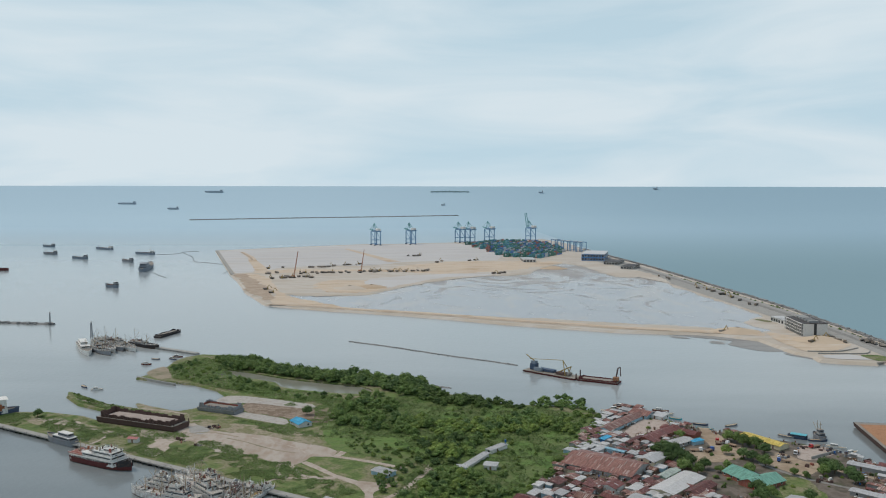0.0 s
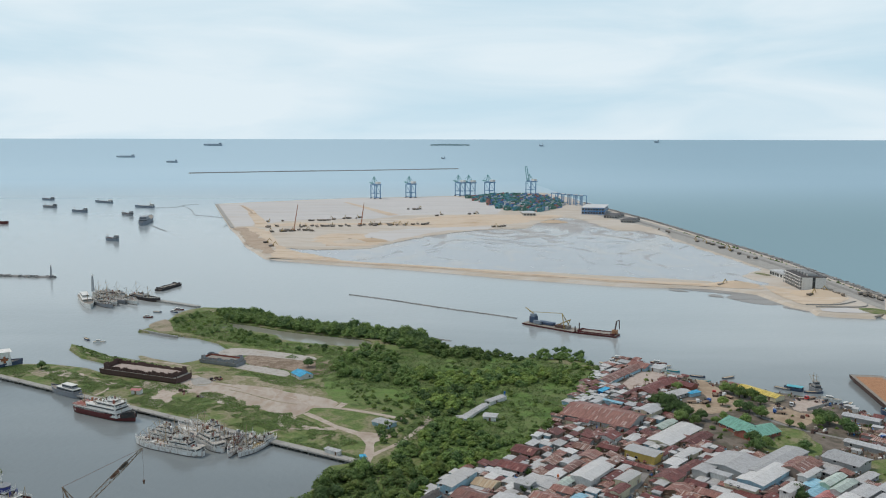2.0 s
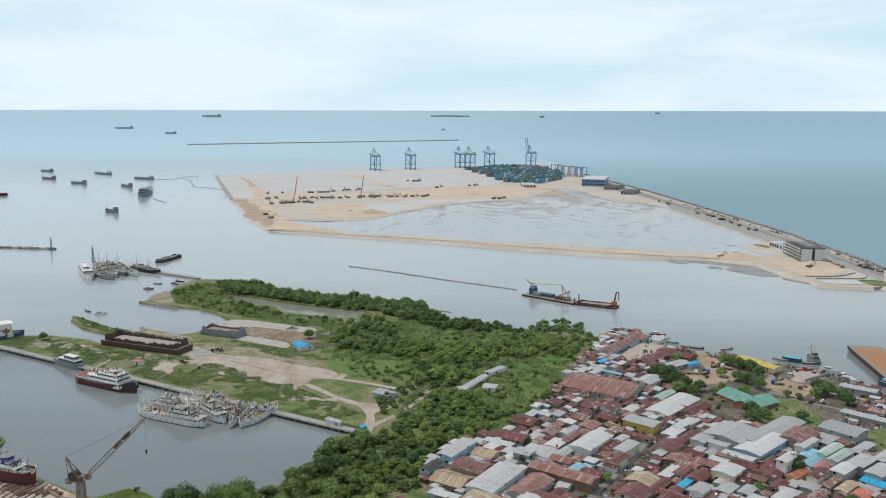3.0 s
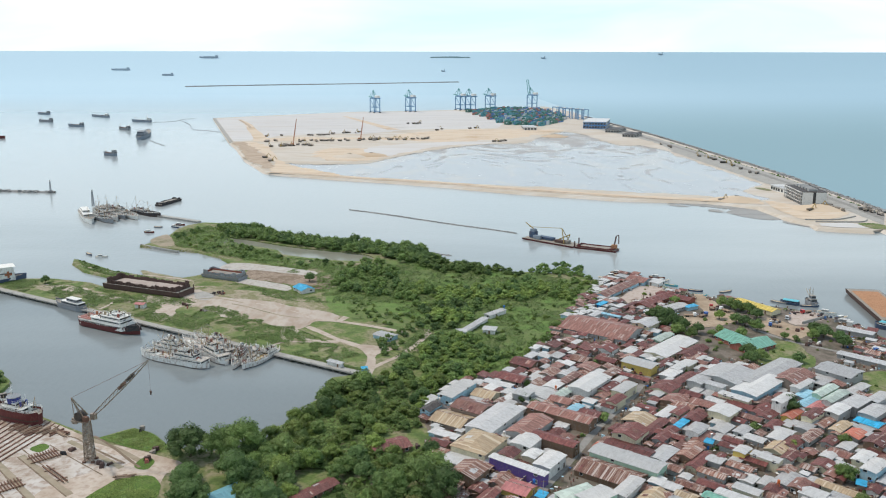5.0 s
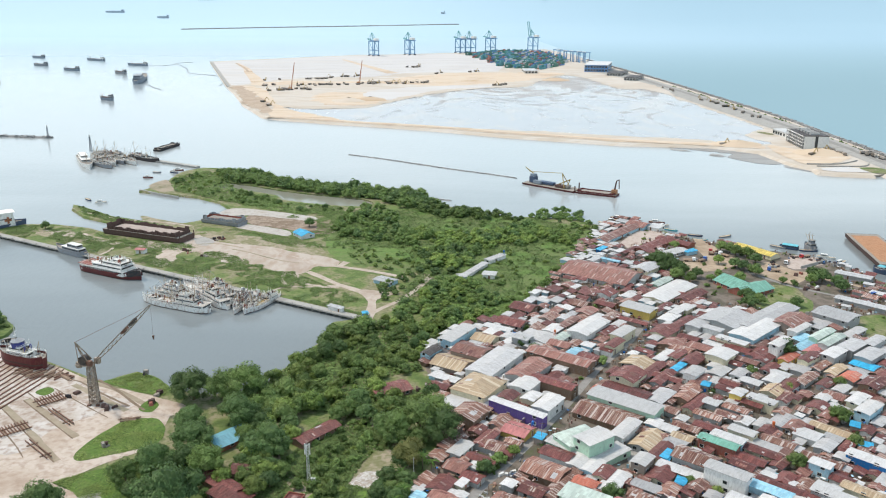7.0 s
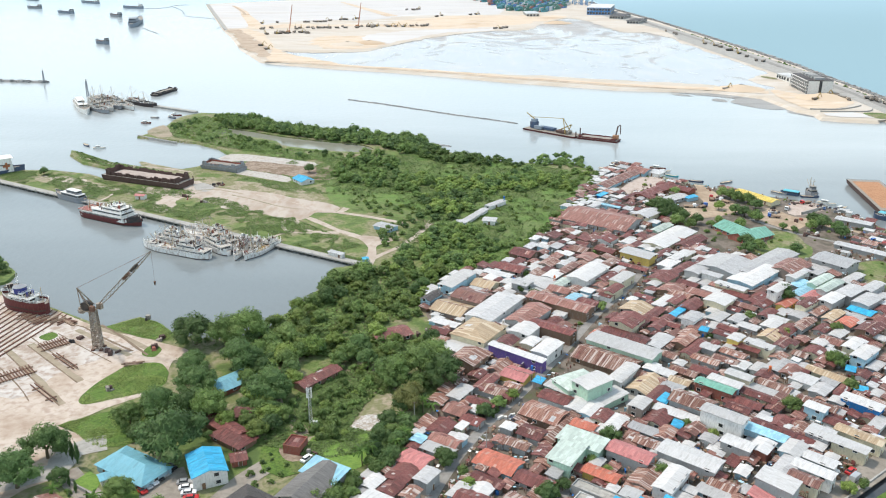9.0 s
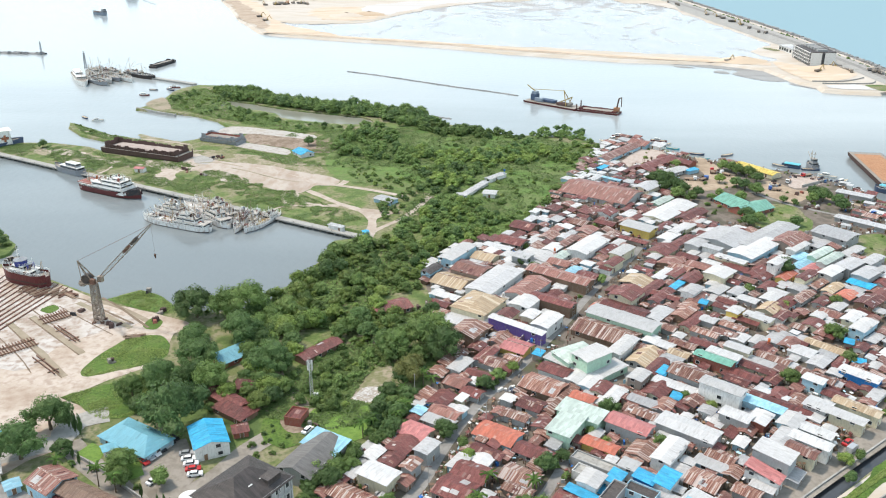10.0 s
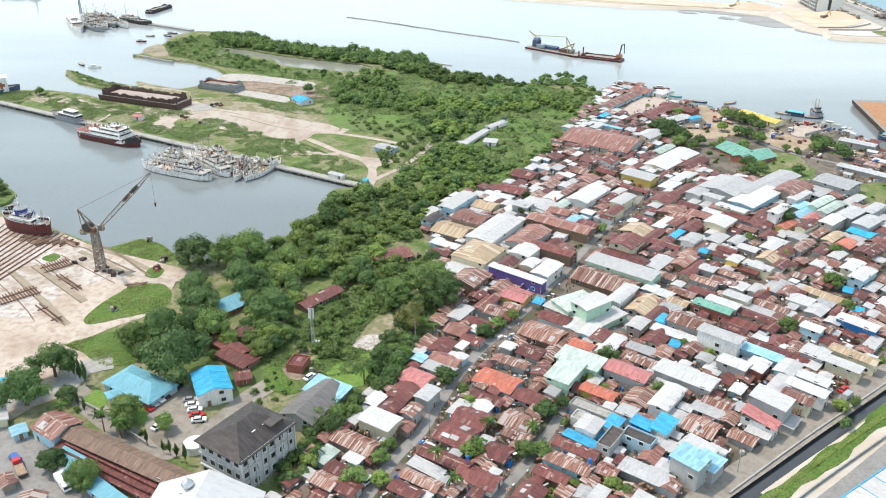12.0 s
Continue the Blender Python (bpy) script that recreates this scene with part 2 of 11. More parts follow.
def smooth_line(points, step, wobble=0.0, closed=True, seed=0):
    """A rounded line through the points, with natural wobble."""
    pts = [Vector((p[0], p[1], 0)) for p in points]
    n, out = len(pts), []
    for i in range(n if closed else n - 1):
        if closed:
            a, b, c, d = pts[i - 1], pts[i], pts[(i + 1) % n], pts[(i + 2) % n]
        else:
            a, b, c, d = pts[max(0, i - 1)], pts[i], pts[i + 1], pts[min(n - 1, i + 2)]
        k = max(1, int((c - b).length / step))
        for j in range(k):
            u = j / k
            q = 0.5 * ((2 * b) + (c - a) * u + (2 * a - 5 * b + 4 * c - d) * u * u + (3 * b - a - 3 * c + d) * u ** 3)
            if wobble:
                q = q + Vector(noise.noise_vector((q.x * 0.9 / step, q.y * 0.9 / step, seed))).to_2d().to_3d() * wobble
            out.append(q)
    if not closed:
        out.append(pts[-1])
    return [(q.x, q.y) for q in out]


def sheet(loops, top, bottom=None, flare=0.0):
    """A flat ground over an outline (with holes), with a skirt down to bottom; flare: how far the outer skirt spreads."""
    from mathutils.geometry import tessellate_polygon
    bm = bmesh.new()
    rings = [[Vector((x, y, top)) for x, y in loop] for loop in loops]
    flat = [bm.verts.new(v) for ring in rings for v in ring]
    for tri in tessellate_polygon(rings):
        try:
            bm.faces.new([flat[i] for i in tri])
        except ValueError:
            pass
    bm.normal_update()
    for f in bm.faces:
        if f.normal.z < 0:
            f.normal_flip()
    if bottom is not None:
        k = 0
        for ring in rings:
            n = len(ring)
            area = sum(ring[i].x * ring[(i + 1) % n].y - ring[(i + 1) % n].x * ring[i].y for i in range(n))
            low = []
            for i, v in enumerate(ring):
                t = (ring[(i + 1) % n] - ring[i - 1]).normalized()
                side = Vector((t.y, -t.x, 0)) * (flare if area > 0 else -flare) * (1 if k == 0 else 0)
                low.append(bm.verts.new((v.x + side.x, v.y + side.y, bottom)))
            for i in range(n):
                j = (i + 1) % n
                bm.faces.new((flat[k + i], flat[k + j], low[j], low[i]))
            k += n
    return bm


def ribbon(points, width, z, step=4.0):
    """A flat strip along a rounded line."""
    line = smooth_line(points, step, closed=False)
    bm = bmesh.new()
    last = None
    for i, (x, y) in enumerate(line):
        a, b = line[max(0, i - 1)], line[min(len(line) - 1, i + 1)]
        dx, dy = b[0] - a[0], b[1] - a[1]
        k = math.hypot(dx, dy) or 1
        w = width(i / (len(line) - 1)) if callable(width) else width
        nx, ny = -dy / k * w / 2, dx / k * w / 2
        row = (bm.verts.new((x + nx, y + ny, z)), bm.verts.new((x - nx, y - ny, z)))
        if last:
            bm.faces.new((last[0], last[1], row[1], row[0]))
        last = row
    bm.normal_update()
    for f in bm.faces:
        if f.normal.z < 0:
            f.normal_flip()
    return bm


def box(bm, x, y, z, sx, sy, sz, rot=0.0, taper=1.0):
    """A box with its base centre at x, y, z."""
    c, s = math.cos(rot), math.sin(rot)
    v = []
    for k, f in ((0, 1.0), (1, taper)):
        for i, j in ((-1, -1), (1, -1), (1, 1), (-1, 1)):
            px, py = i * sx / 2 * f, j * sy / 2 * f
            v.append(bm.verts.new((x + c * px - s * py, y + s * px + c * py, z + k * sz)))
    for q in ((3, 2, 1, 0), (4, 5, 6, 7), (0, 1, 5, 4), (1, 2, 6, 5), (2, 3, 7, 6), (3, 0, 4, 7)):
        bm.faces.new([v[i] for i in q])
    return bm


def beam(bm, a, b, w, h=None):
    """A square bar from a to b."""
    a, b = Vector(a), Vector(b)
    d = (b - a)
    if d.length < 1e-6:
        return bm
    d.normalize()
    up = Vector((0, 0, 1)) if abs(d.z) < 0.95 else Vector((0, 1, 0))
    s = d.cross(up).normalized() * w / 2
    u = s.cross(d).normalized() * (h or w) / 2
    v = [bm.verts.new(p + q) for p in (a, b) for q in (s + u, -s + u, -s - u, s - u)]
    for q in ((0, 1, 2, 3), (7, 6, 5, 4), (0, 4, 5, 1), (1, 5, 6, 2), (2, 6, 7, 3), (3, 7, 4, 0)):
        bm.faces.new([v[i] for i in q])
    return bm


def tube(bm, a, b, r, n=8, r2=None):
    a, b = Vector(a), Vector(b)
    d = (b - a).normalized()
    up = Vector((0, 0, 1)) if abs(d.z) < 0.95 else Vector((0, 1, 0))
    s = d.cross(up).normalized()
    u = s.cross(d)
    rings = []
    for p, q in ((a, r), (b, r if r2 is None else r2)):
        rings.append([bm.verts.new(p + (s * math.cos(k * math.tau / n) + u * math.sin(k * math.tau / n)) * q) for k in range(n)])
    for k in range(n):
        bm.faces.new((rings[0][k], rings[0][(k + 1) % n], rings[1][(k + 1) % n], rings[1][k]))
    bm.faces.new(list(reversed(rings[0])))
    bm.faces.new(rings[1])
    return bm


def inside(p, poly):
    x, y = p
    hit = False
    j = len(poly) - 1
    for i in range(len(poly)):
        (xi, yi), (xj, yj) = poly[i], poly[j]
        if (yi > y) != (yj > y) and x < (xj - xi) * (y - yi) / (yj - yi) + xi:
            hit = not hit
        j = i
    return hit


def ragged(line, step, amp):
    """A closed outline broken up by noise at three sizes."""
    pts = smooth_line(line, step)
    out = []
    for i, (x, y) in enumerate(pts):
        a, b = pts[i - 1], pts[(i + 1) % len(pts)]
        k = math.hypot(b[0] - a[0], b[1] - a[1]) or 1
        o = amp * (noise.noise((x / 45, y / 45, 3)) + 0.6 * noise.noise((x / 16, y / 16, 5)) + 0.4 * noise.noise((x / 6, y / 6, 7)))
        out.append((x + (b[1] - a[1]) / k * o, y - (b[0] - a[0]) / k * o))
    return out


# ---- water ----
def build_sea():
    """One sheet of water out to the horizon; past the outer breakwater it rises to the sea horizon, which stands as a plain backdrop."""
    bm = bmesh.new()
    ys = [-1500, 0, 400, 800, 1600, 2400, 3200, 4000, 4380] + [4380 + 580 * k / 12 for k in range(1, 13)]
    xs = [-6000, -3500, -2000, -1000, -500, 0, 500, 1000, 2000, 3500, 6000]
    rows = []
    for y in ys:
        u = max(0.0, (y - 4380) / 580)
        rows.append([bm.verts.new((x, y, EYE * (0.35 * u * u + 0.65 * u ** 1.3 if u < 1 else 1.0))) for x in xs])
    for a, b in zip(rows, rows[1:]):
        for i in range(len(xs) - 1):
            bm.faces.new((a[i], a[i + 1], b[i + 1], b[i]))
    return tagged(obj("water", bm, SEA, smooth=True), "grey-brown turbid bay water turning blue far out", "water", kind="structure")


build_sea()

# ---- the reclaimed port ----
PORT_FAR = [(-519.2, 1938.6), (-445.7, 1993.5), (-362.5, 2051.7), (-207.8, 2156.7), (-121.9, 2169.8), (23.9, 2228.8), (280.2, 2380.5), (328.4, 2171.8), (331.1, 1977.8), (344.2, 1861.5), (361, 1703.9), (380.4, 1548.8), (391.5, 1401.2), (400.7, 1279), (408.5, 1176.3), (415.1, 1088.7), (418.9, 1008.4), (416.8, 927), (418.3, 864.4), (417.3, 786.1)]
PORT_NEAR = [(378, 710.8), (365.9, 705.3), (337.8, 712.1), (325.2, 716.7), (327.7, 734.0), (317.4, 751.9), (313.6, 782.0), (309.4, 814.5), (290.8, 833.1), (267.5, 849.2), (184.2, 861.7), (129.4, 885.8), (71.5, 911.2), (10.4, 946.2), (-55.3, 979.6), (-124.6, 1005.9), (-199.5, 1043.6), (-222.3, 1058.6), (-247.5, 1118.3), (-271.1, 1172.2), (-316.6, 1313), (-353.2, 1414.7)]
PORT = PORT_FAR + [(430, 560), (380, 560)] + PORT_NEAR
LAGOON_EDGE = [(-215, 1151.9), (-192.9, 1134.4), (-170.2, 1134.7), (-139.9, 1135.1), (-106.8, 1147.4), (-75.4, 1197.7), (-45.8, 1266.6), (-8.1, 1312.1), (32.4, 1360.9), (79.6, 1395.7), (137, 1414.4), (178.5, 1531.1), (233.2, 1615), (261.7, 1543.1), (277.2, 1434.9), (288.5, 1373.4), (325.2, 1374), (338.5, 1317.5), (345, 1244.1), (352.2, 1130.1), (361.4, 1044.7), (366.7, 975.2), (364.1, 958.1), (341.4, 937.3), (328.8, 913.6), (331.6, 883.9), (333.9, 864.9), (314.6, 855.5), (293.7, 861), (277.8, 885.4), (222.3, 903.1), (164.7, 921.5), (104.8, 940.7), (42.5, 960.6), (-22.6, 986), (-84.2, 1012.3), (-126.6, 1028), (-154.8, 1055.3), (-186.4, 1096)]
lagoon_line = ragged(LAGOON_EDGE, 5, 7.0)
port = tagged(obj("ground", sheet([PORT, lagoon_line], 2.2, -1, 6.0), SAND), "reclaimed land of pale tan sand", "ground", kind="structure")
tagged(obj("water", sheet([lagoon_line], 2.0), LAGOON), "shallow grey muddy lagoon inside the bund", "water", kind="structure")
YARD_EDGE = [(-511.8, 1920.5), (-441.4, 1974.3), (-358.9, 2031.4), (-205.6, 2134.4), (-120.7, 2147.2), (23.6, 2205), (92, 2082), (128.5, 1809.3), (109.3, 1697.2), (-68.9, 1606.4), (-190.9, 1547.1), (-298.2, 1462.2), (-353.7, 1432.3)]
tagged(obj("pavement", sheet([YARD_EDGE], 2.25), YARD), "pale paved container yard", "pavement", kind="structure")

# ---- the mainland, the peninsula and the basin ----
NORTH_SHORE = [(-237.5, 647.6), (-233.5, 655.6), (-226.2, 672.2), (-227.6, 710.1), (-223.8, 727), (-212.4, 739.5), (-181.1, 734.5), (-147.9, 717.4), (-133.2, 689.8), (-102.5, 672.5), (-64.3, 656), (-37.2, 652), (-19.1, 642.2), (2.6, 600.2), (18.6, 583.6), (45.4, 564.7), (61.3, 567.8), (91.4, 560.2), (104.3, 545.5), (107.6, 532.9), (119.7, 547), (133.7, 558.8), (141.9, 537.1), (149.6, 516.9), (161.7, 509.2), (176.2, 499.3), (186.8, 489.7), (207.1, 480.5), (219.1, 469.4), (229.7, 456.7), (236.9, 427.4)]
ARM_SOUTH = [(-168.2, 555.2), (-146, 583.2), (-151.6, 589.8), (-164.8, 610.3), (-186.6, 628.5), (-193.6, 630.4), (-211, 637.9)]
SPIT = [(-293.2, 540.5), (-279.7, 547.7), (-260.8, 547.7), (-232.2, 537.8), (-211.3, 521.5), (-210.8, 535.1), (-222.7, 552.2), (-248.5, 568.8), (-266.5, 591.3), (-270.7, 603.1), (-259, 594.6), (-228.9, 568.8), (-200.8, 555.2), (-182.3, 545)]
QUAY = [(-51.6, 371.9), (-37.4, 377), (-284.3, 522.7)]
BASIN_EAST = [(-135.6, 307.5), (-130.6, 312.9), (-125.1, 317.2), (-116.7, 312.9), (-106.8, 302.4), (-97.9, 298.4), (-89.6, 296.4), (-73.8, 300.5), (-71.1, 304), (-66.6, 317.4), (-61.4, 329.4), (-56.2, 344), (-48.4, 363.8)]
SLIPWAY = [(-196.3, 344.2), (-187.1, 340.5), (-170.1, 329.7), (-157, 321.1)]
POND = [(-183.2, 661.9), (-179.7, 678.7), (-157.1, 670.2), (-125.9, 649.8), (-97.3, 636.2), (-61.2, 621.4), (-51.5, 607.1), (-54.9, 598.4), (-75.7, 600.1), (-101.8, 608.7), (-120.4, 619.4), (-127.1, 632.4), (-142.1, 641.9), (-157, 649.8)]
CANAL_WEST = [(134.5, 213.8), (117.2, 200.7), (100.9, 188.3), (85.9, 176.5), (72.2, 165.5)]
CANAL_EAST = [(79.6, 164.3), (92.6, 174.3), (108.1, 186.8), (130.0, 204.3)]
LAND = NORTH_SHORE + [(900, 420), (900, -600), (-900, -600), (-900, 300)] + SLIPWAY + BASIN_EAST + QUAY[:2] + QUAY[2:] + [(-600, 640)] + SPIT + ARM_SOUTH
canal_line = CANAL_WEST + [(40, 130), (-60, 40), (-40, 30), (60, 125)] + CANAL_EAST + [(260, 290), (245, 300)]
pond_line = smooth_line(POND, 8, 1.5)
LEVEL = 1.5
tagged(obj("ground", sheet([LAND, pond_line, canal_line], LEVEL, -1, 1.5), GRASS), "low green coastal land with grass and bare earth", "ground", kind="structure")
POND_WATER = material("pond_water", [(0.2, 0.205, 0.165), (0.245, 0.245, 0.2), (0.22, 0.225, 0.185)], size=40, stretch=(0.6, 1.2, 1), rough=0.16, spec=0.45)
tagged(obj("water", sheet([pond_line], 0.5), POND_WATER), "still brownish green pond behind the mangroves", "water", kind="structure")
# a wooded point across the basin's mouth
POINT = ragged([(-214.7, 382), (-208, 376.1), (-200.5, 367.5), (-199.7, 361.9), (-201, 353.9), (-225, 345), (-250, 372)], 2, 1.0)
tagged(obj("ground", sheet([POINT], 1.2, -1, 1.0), GRASS), "small green point of land in the basin", "ground", kind="structure")



# ---- the village ----
def roof_material(name, stops, vary=0.25, rough=0.55, metal=0.0, spec=0.4, streak=(0.7, 4.0), contrast=(0.32, 0.68), second=None, amount=0.5, sheets=0.18, swap=None, share_of=0.12, sheet=(0.8, 2.2)):
    """Metal sheets laid side by side, each weathered to its own tone; swap: colour of sheets that were replaced."""
    m = material(name, stops, size=1.0, stretch=(1 / streak[0], 1 / streak[1], 0.4), rough=rough, metal=metal, spec=spec, vary=vary, contrast=contrast,
                 second=second, second_size=0.35, second_amount=amount, ridges=(0.25, "X"))
    nodes, links = m.node_tree.nodes, m.node_tree.links
    base = nodes["Principled BSDF"].inputs["Base Color"]
    colour = base.links[0].from_socket
    coord, info = nodes.new("ShaderNodeTexCoord"), nodes.new("ShaderNodeObjectInfo")
    grid, snap, add = nodes.new("ShaderNodeVectorMath"), nodes.new("ShaderNodeVectorMath"), nodes.new("ShaderNodeVectorMath")
    grid.operation, snap.operation, add.operation = "MULTIPLY", "FLOOR", "ADD"
    grid.inputs[1].default_value = (1 / sheet[0], 1 / sheet[1], 0.0)
    links.new(coord.outputs["Object"], grid.inputs[0])
    links.new(grid.outputs[0], snap.inputs[0])
    links.new(snap.outputs[0], add.inputs[0])
    links.new(info.outputs["Random"], add.inputs[1])
    dice_ = nodes.new("ShaderNodeTexWhiteNoise")
    links.new(add.outputs[0], dice_.inputs["Vector"])
    if swap:
        pick = nodes.new("ShaderNodeMath")
        pick.operation = "LESS_THAN"
        pick.inputs[1].default_value = share_of
        links.new(dice_.outputs["Value"], pick.inputs[0])
        part_ = nodes.new("ShaderNodeMath")
        part_.operation = "MULTIPLY"
        part_.inputs[1].default_value = 0.7
        links.new(pick.outputs[0], part_.inputs[0])
        mix = nodes.new("ShaderNodeMix")
        mix.data_type = "RGBA"
        mix.inputs["B"].default_value = (*swap, 1)
        links.new(part_.outputs[0], mix.inputs["Factor"])
        links.new(colour, mix.inputs["A"])
        colour = mix.outputs["Result"]
    split, tone, hsv = nodes.new("ShaderNodeSeparateColor"), nodes.new("ShaderNodeMapRange"), nodes.new("ShaderNodeHueSaturation")
    links.new(dice_.outputs["Color"], split.inputs[0])
    tone.inputs["To Min"].default_value, tone.inputs["To Max"].default_value = 1 - sheets, 1 + sheets
    links.new(split.outputs[1], tone.inputs["Value"])
    links.new(tone.outputs[0], hsv.inputs["Value"])
    links.new(colour, hsv.inputs["Color"])
    links.new(hsv.outputs[0], base)
    return m


ROOFS = {
    "R": roof_material("rusted_red_roof", [(0.085, 0.023, 0.021), (0.132, 0.036, 0.032), (0.19, 0.062, 0.052)], streak=(0.25, 3.0), second=(0.28, 0.145, 0.12), amount=0.45, sheets=0.25, swap=(0.3, 0.19, 0.165), share_of=0.03),
    "r": roof_material("rust_brown_roof", [(0.12, 0.042, 0.033), (0.205, 0.082, 0.063), (0.34, 0.185, 0.15)], streak=(0.22, 4.5), second=(0.38, 0.27, 0.22), amount=0.45, sheets=0.22, swap=(0.44, 0.36, 0.32), share_of=0.1, sheet=(0.6, 4.0)),
    "s": roof_material("streaked_zinc_roof", [(0.115, 0.04, 0.03), (0.2, 0.082, 0.055), (0.33, 0.2, 0.15), (0.56, 0.51, 0.465)], streak=(0.24, 7.0), contrast=(0.36, 0.68), second=(0.19, 0.075, 0.055), amount=0.5, sheets=0.15, swap=(0.52, 0.46, 0.42), share_of=0.22, sheet=(0.42, 9.0)),
    "w": roof_material("white_metal_roof", [(0.46, 0.455, 0.45), (0.54, 0.535, 0.53), (0.39, 0.38, 0.37)], vary=0.2, rough=0.4, second=(0.4, 0.37, 0.34), amount=0.45, sheets=0.05),
    "W": roof_material("clean_white_roof", [(0.55, 0.555, 0.56), (0.6, 0.6, 0.605), (0.5, 0.5, 0.5)], vary=0.05, rough=0.4, second=(0.52, 0.5, 0.48), amount=0.3, sheets=0.04),
    "g": roof_material("grey_zinc_roof", [(0.37, 0.37, 0.375), (0.45, 0.45, 0.455), (0.31, 0.305, 0.305)], vary=0.15, rough=0.45, second=(0.27, 0.235, 0.21), amount=0.45, sheets=0.08),
    "o": roof_material("orange_metal_roof", [(0.4, 0.1, 0.06), (0.46, 0.13, 0.08), (0.34, 0.085, 0.055)], vary=0.12, streak=(0.25, 5.0), second=(0.5, 0.3, 0.23), amount=0.5, swap=(0.5, 0.34, 0.28), share_of=0.08),
    "p": roof_material("faded_red_roof", [(0.42, 0.15, 0.145), (0.47, 0.18, 0.17), (0.37, 0.125, 0.12)], vary=0.1, second=(0.55, 0.3, 0.28), amount=0.3),
    "b": roof_material("bright_blue_roof", [(0.02, 0.3, 0.52), (0.03, 0.36, 0.6), (0.02, 0.25, 0.44)], vary=0.1, second=(0.2, 0.45, 0.7), amount=0.25),
    "c": roof_material("pale_blue_roof", [(0.19, 0.44, 0.57), (0.26, 0.5, 0.62), (0.22, 0.43, 0.54)], vary=0.12, second=(0.5, 0.6, 0.64), amount=0.4),
    "G": roof_material("pale_green_roof", [(0.36, 0.43, 0.385), (0.43, 0.5, 0.45), (0.34, 0.4, 0.36)], vary=0.12, second=(0.5, 0.55, 0.5), amount=0.3),
    "e": roof_material("green_metal_roof", [(0.12, 0.31, 0.24), (0.16, 0.36, 0.28), (0.11, 0.27, 0.21)], vary=0.08, second=(0.25, 0.42, 0.35), amount=0.3),
    "t": roof_material("tan_weathered_roof", [(0.34, 0.235, 0.14), (0.45, 0.335, 0.215), (0.52, 0.42, 0.29)], vary=0.12, streak=(0.28, 6.0), second=(0.24, 0.15, 0.09), amount=0.6, sheets=0.12, swap=(0.56, 0.48, 0.36), share_of=0.22, sheet=(0.5, 9.0)),
    "y": roof_material("yellow_metal_roof", [(0.56, 0.42, 0.08), (0.62, 0.48, 0.12), (0.5, 0.36, 0.08)], vary=0.08),
    "k": roof_material("dark_brown_roof", [(0.04, 0.034, 0.032), (0.058, 0.048, 0.045), (0.078, 0.064, 0.058)], vary=0.1, second=(0.1, 0.083, 0.075), amount=0.3),
    "n": roof_material("weathered_brown_roof", [(0.12, 0.07, 0.048), (0.165, 0.1, 0.07), (0.215, 0.145, 0.105)], vary=0.1, streak=(0.5, 5.0), second=(0.28, 0.22, 0.17), amount=0.4),
    "a": roof_material("grey_sheet_roof", [(0.11, 0.105, 0.1), (0.15, 0.142, 0.135), (0.19, 0.18, 0.17)], vary=0.1, streak=(0.4, 4.0), sheets=0.08),
    "q": roof_material("sky_blue_roof", [(0.13, 0.35, 0.44), (0.165, 0.41, 0.5), (0.12, 0.31, 0.39)], vary=0.1, streak=(0.3, 5.0), second=(0.24, 0.42, 0.5), amount=0.4, sheets=0.08),
    "f": roof_material("flat_concrete_roof", [(0.3, 0.285, 0.26), (0.4, 0.385, 0.35), (0.24, 0.23, 0.21)], vary=0.15, streak=(2, 2)),
}
ROOF_WORDS = {"R": "dark red rusted metal", "r": "brown rusted zinc", "s": "rust-streaked zinc", "w": "white metal", "W": "clean white metal", "g": "grey zinc", "o": "orange-red metal",
              "p": "faded red metal", "b": "bright blue metal", "c": "pale blue metal", "G": "pale green metal", "e": "green metal", "t": "tan weathered metal",
              "y": "yellow metal", "k": "dark brown", "n": "weathered brown", "a": "grey sheet", "q": "sky-blue metal", "f": "flat concrete"}


def wall_material(name, c, dirt=(0.25, 0.23, 0.2)):
    return material(name, [tuple(v * 0.85 for v in c), c, tuple(v * 0.93 for v in c)], size=3, stretch=(1, 1, 0.4), rough=0.9, vary=0.12, second=dirt, second_size=0.5, second_amount=0.35)


WALLS = {
    "white": wall_material("white_plaster", (0.68, 0.67, 0.64)),
    "cream": wall_material("cream_plaster", (0.62, 0.56, 0.4)),
    "grey": wall_material("grey_render", (0.36, 0.36, 0.35)),
    "mint": wall_material("mint_plaster", (0.42, 0.6, 0.46)),
    "blue": wall_material("pale_blue_plaster", (0.36, 0.55, 0.64)),
    "brown": wall_material("brown_timber", (0.19, 0.12, 0.08)),
    "zinc": wall_material("rusty_zinc_wall", (0.3, 0.24, 0.2)),
    "yellow": wall_material("yellow_plaster", (0.62, 0.45, 0.12)),
    "purple": wall_material("purple_plaster", (0.13, 0.08, 0.28)),
    "deep_blue": wall_material("deep_blue_paint", (0.03, 0.2, 0.5)),
    "slate": wall_material("dark_slate_cladding", (0.075, 0.09, 0.115)),
    "red": wall_material("red_brown_plaster", (0.3, 0.1, 0.07)),
}
WALL_WORDS = {"white": "white", "cream": "cream", "grey": "grey", "mint": "mint green", "blue": "pale blue", "brown": "brown timber", "zinc": "rusty zinc",
              "yellow": "yellow", "purple": "purple", "deep_blue": "deep blue", "red": "red-brown", "slate": "dark slate"}
DARK_OPENING = material("dark_glass", [(0.02, 0.022, 0.025), (0.05, 0.055, 0.06)], size=0.6, rough=0.25, spec=0.5, vary=0.3)
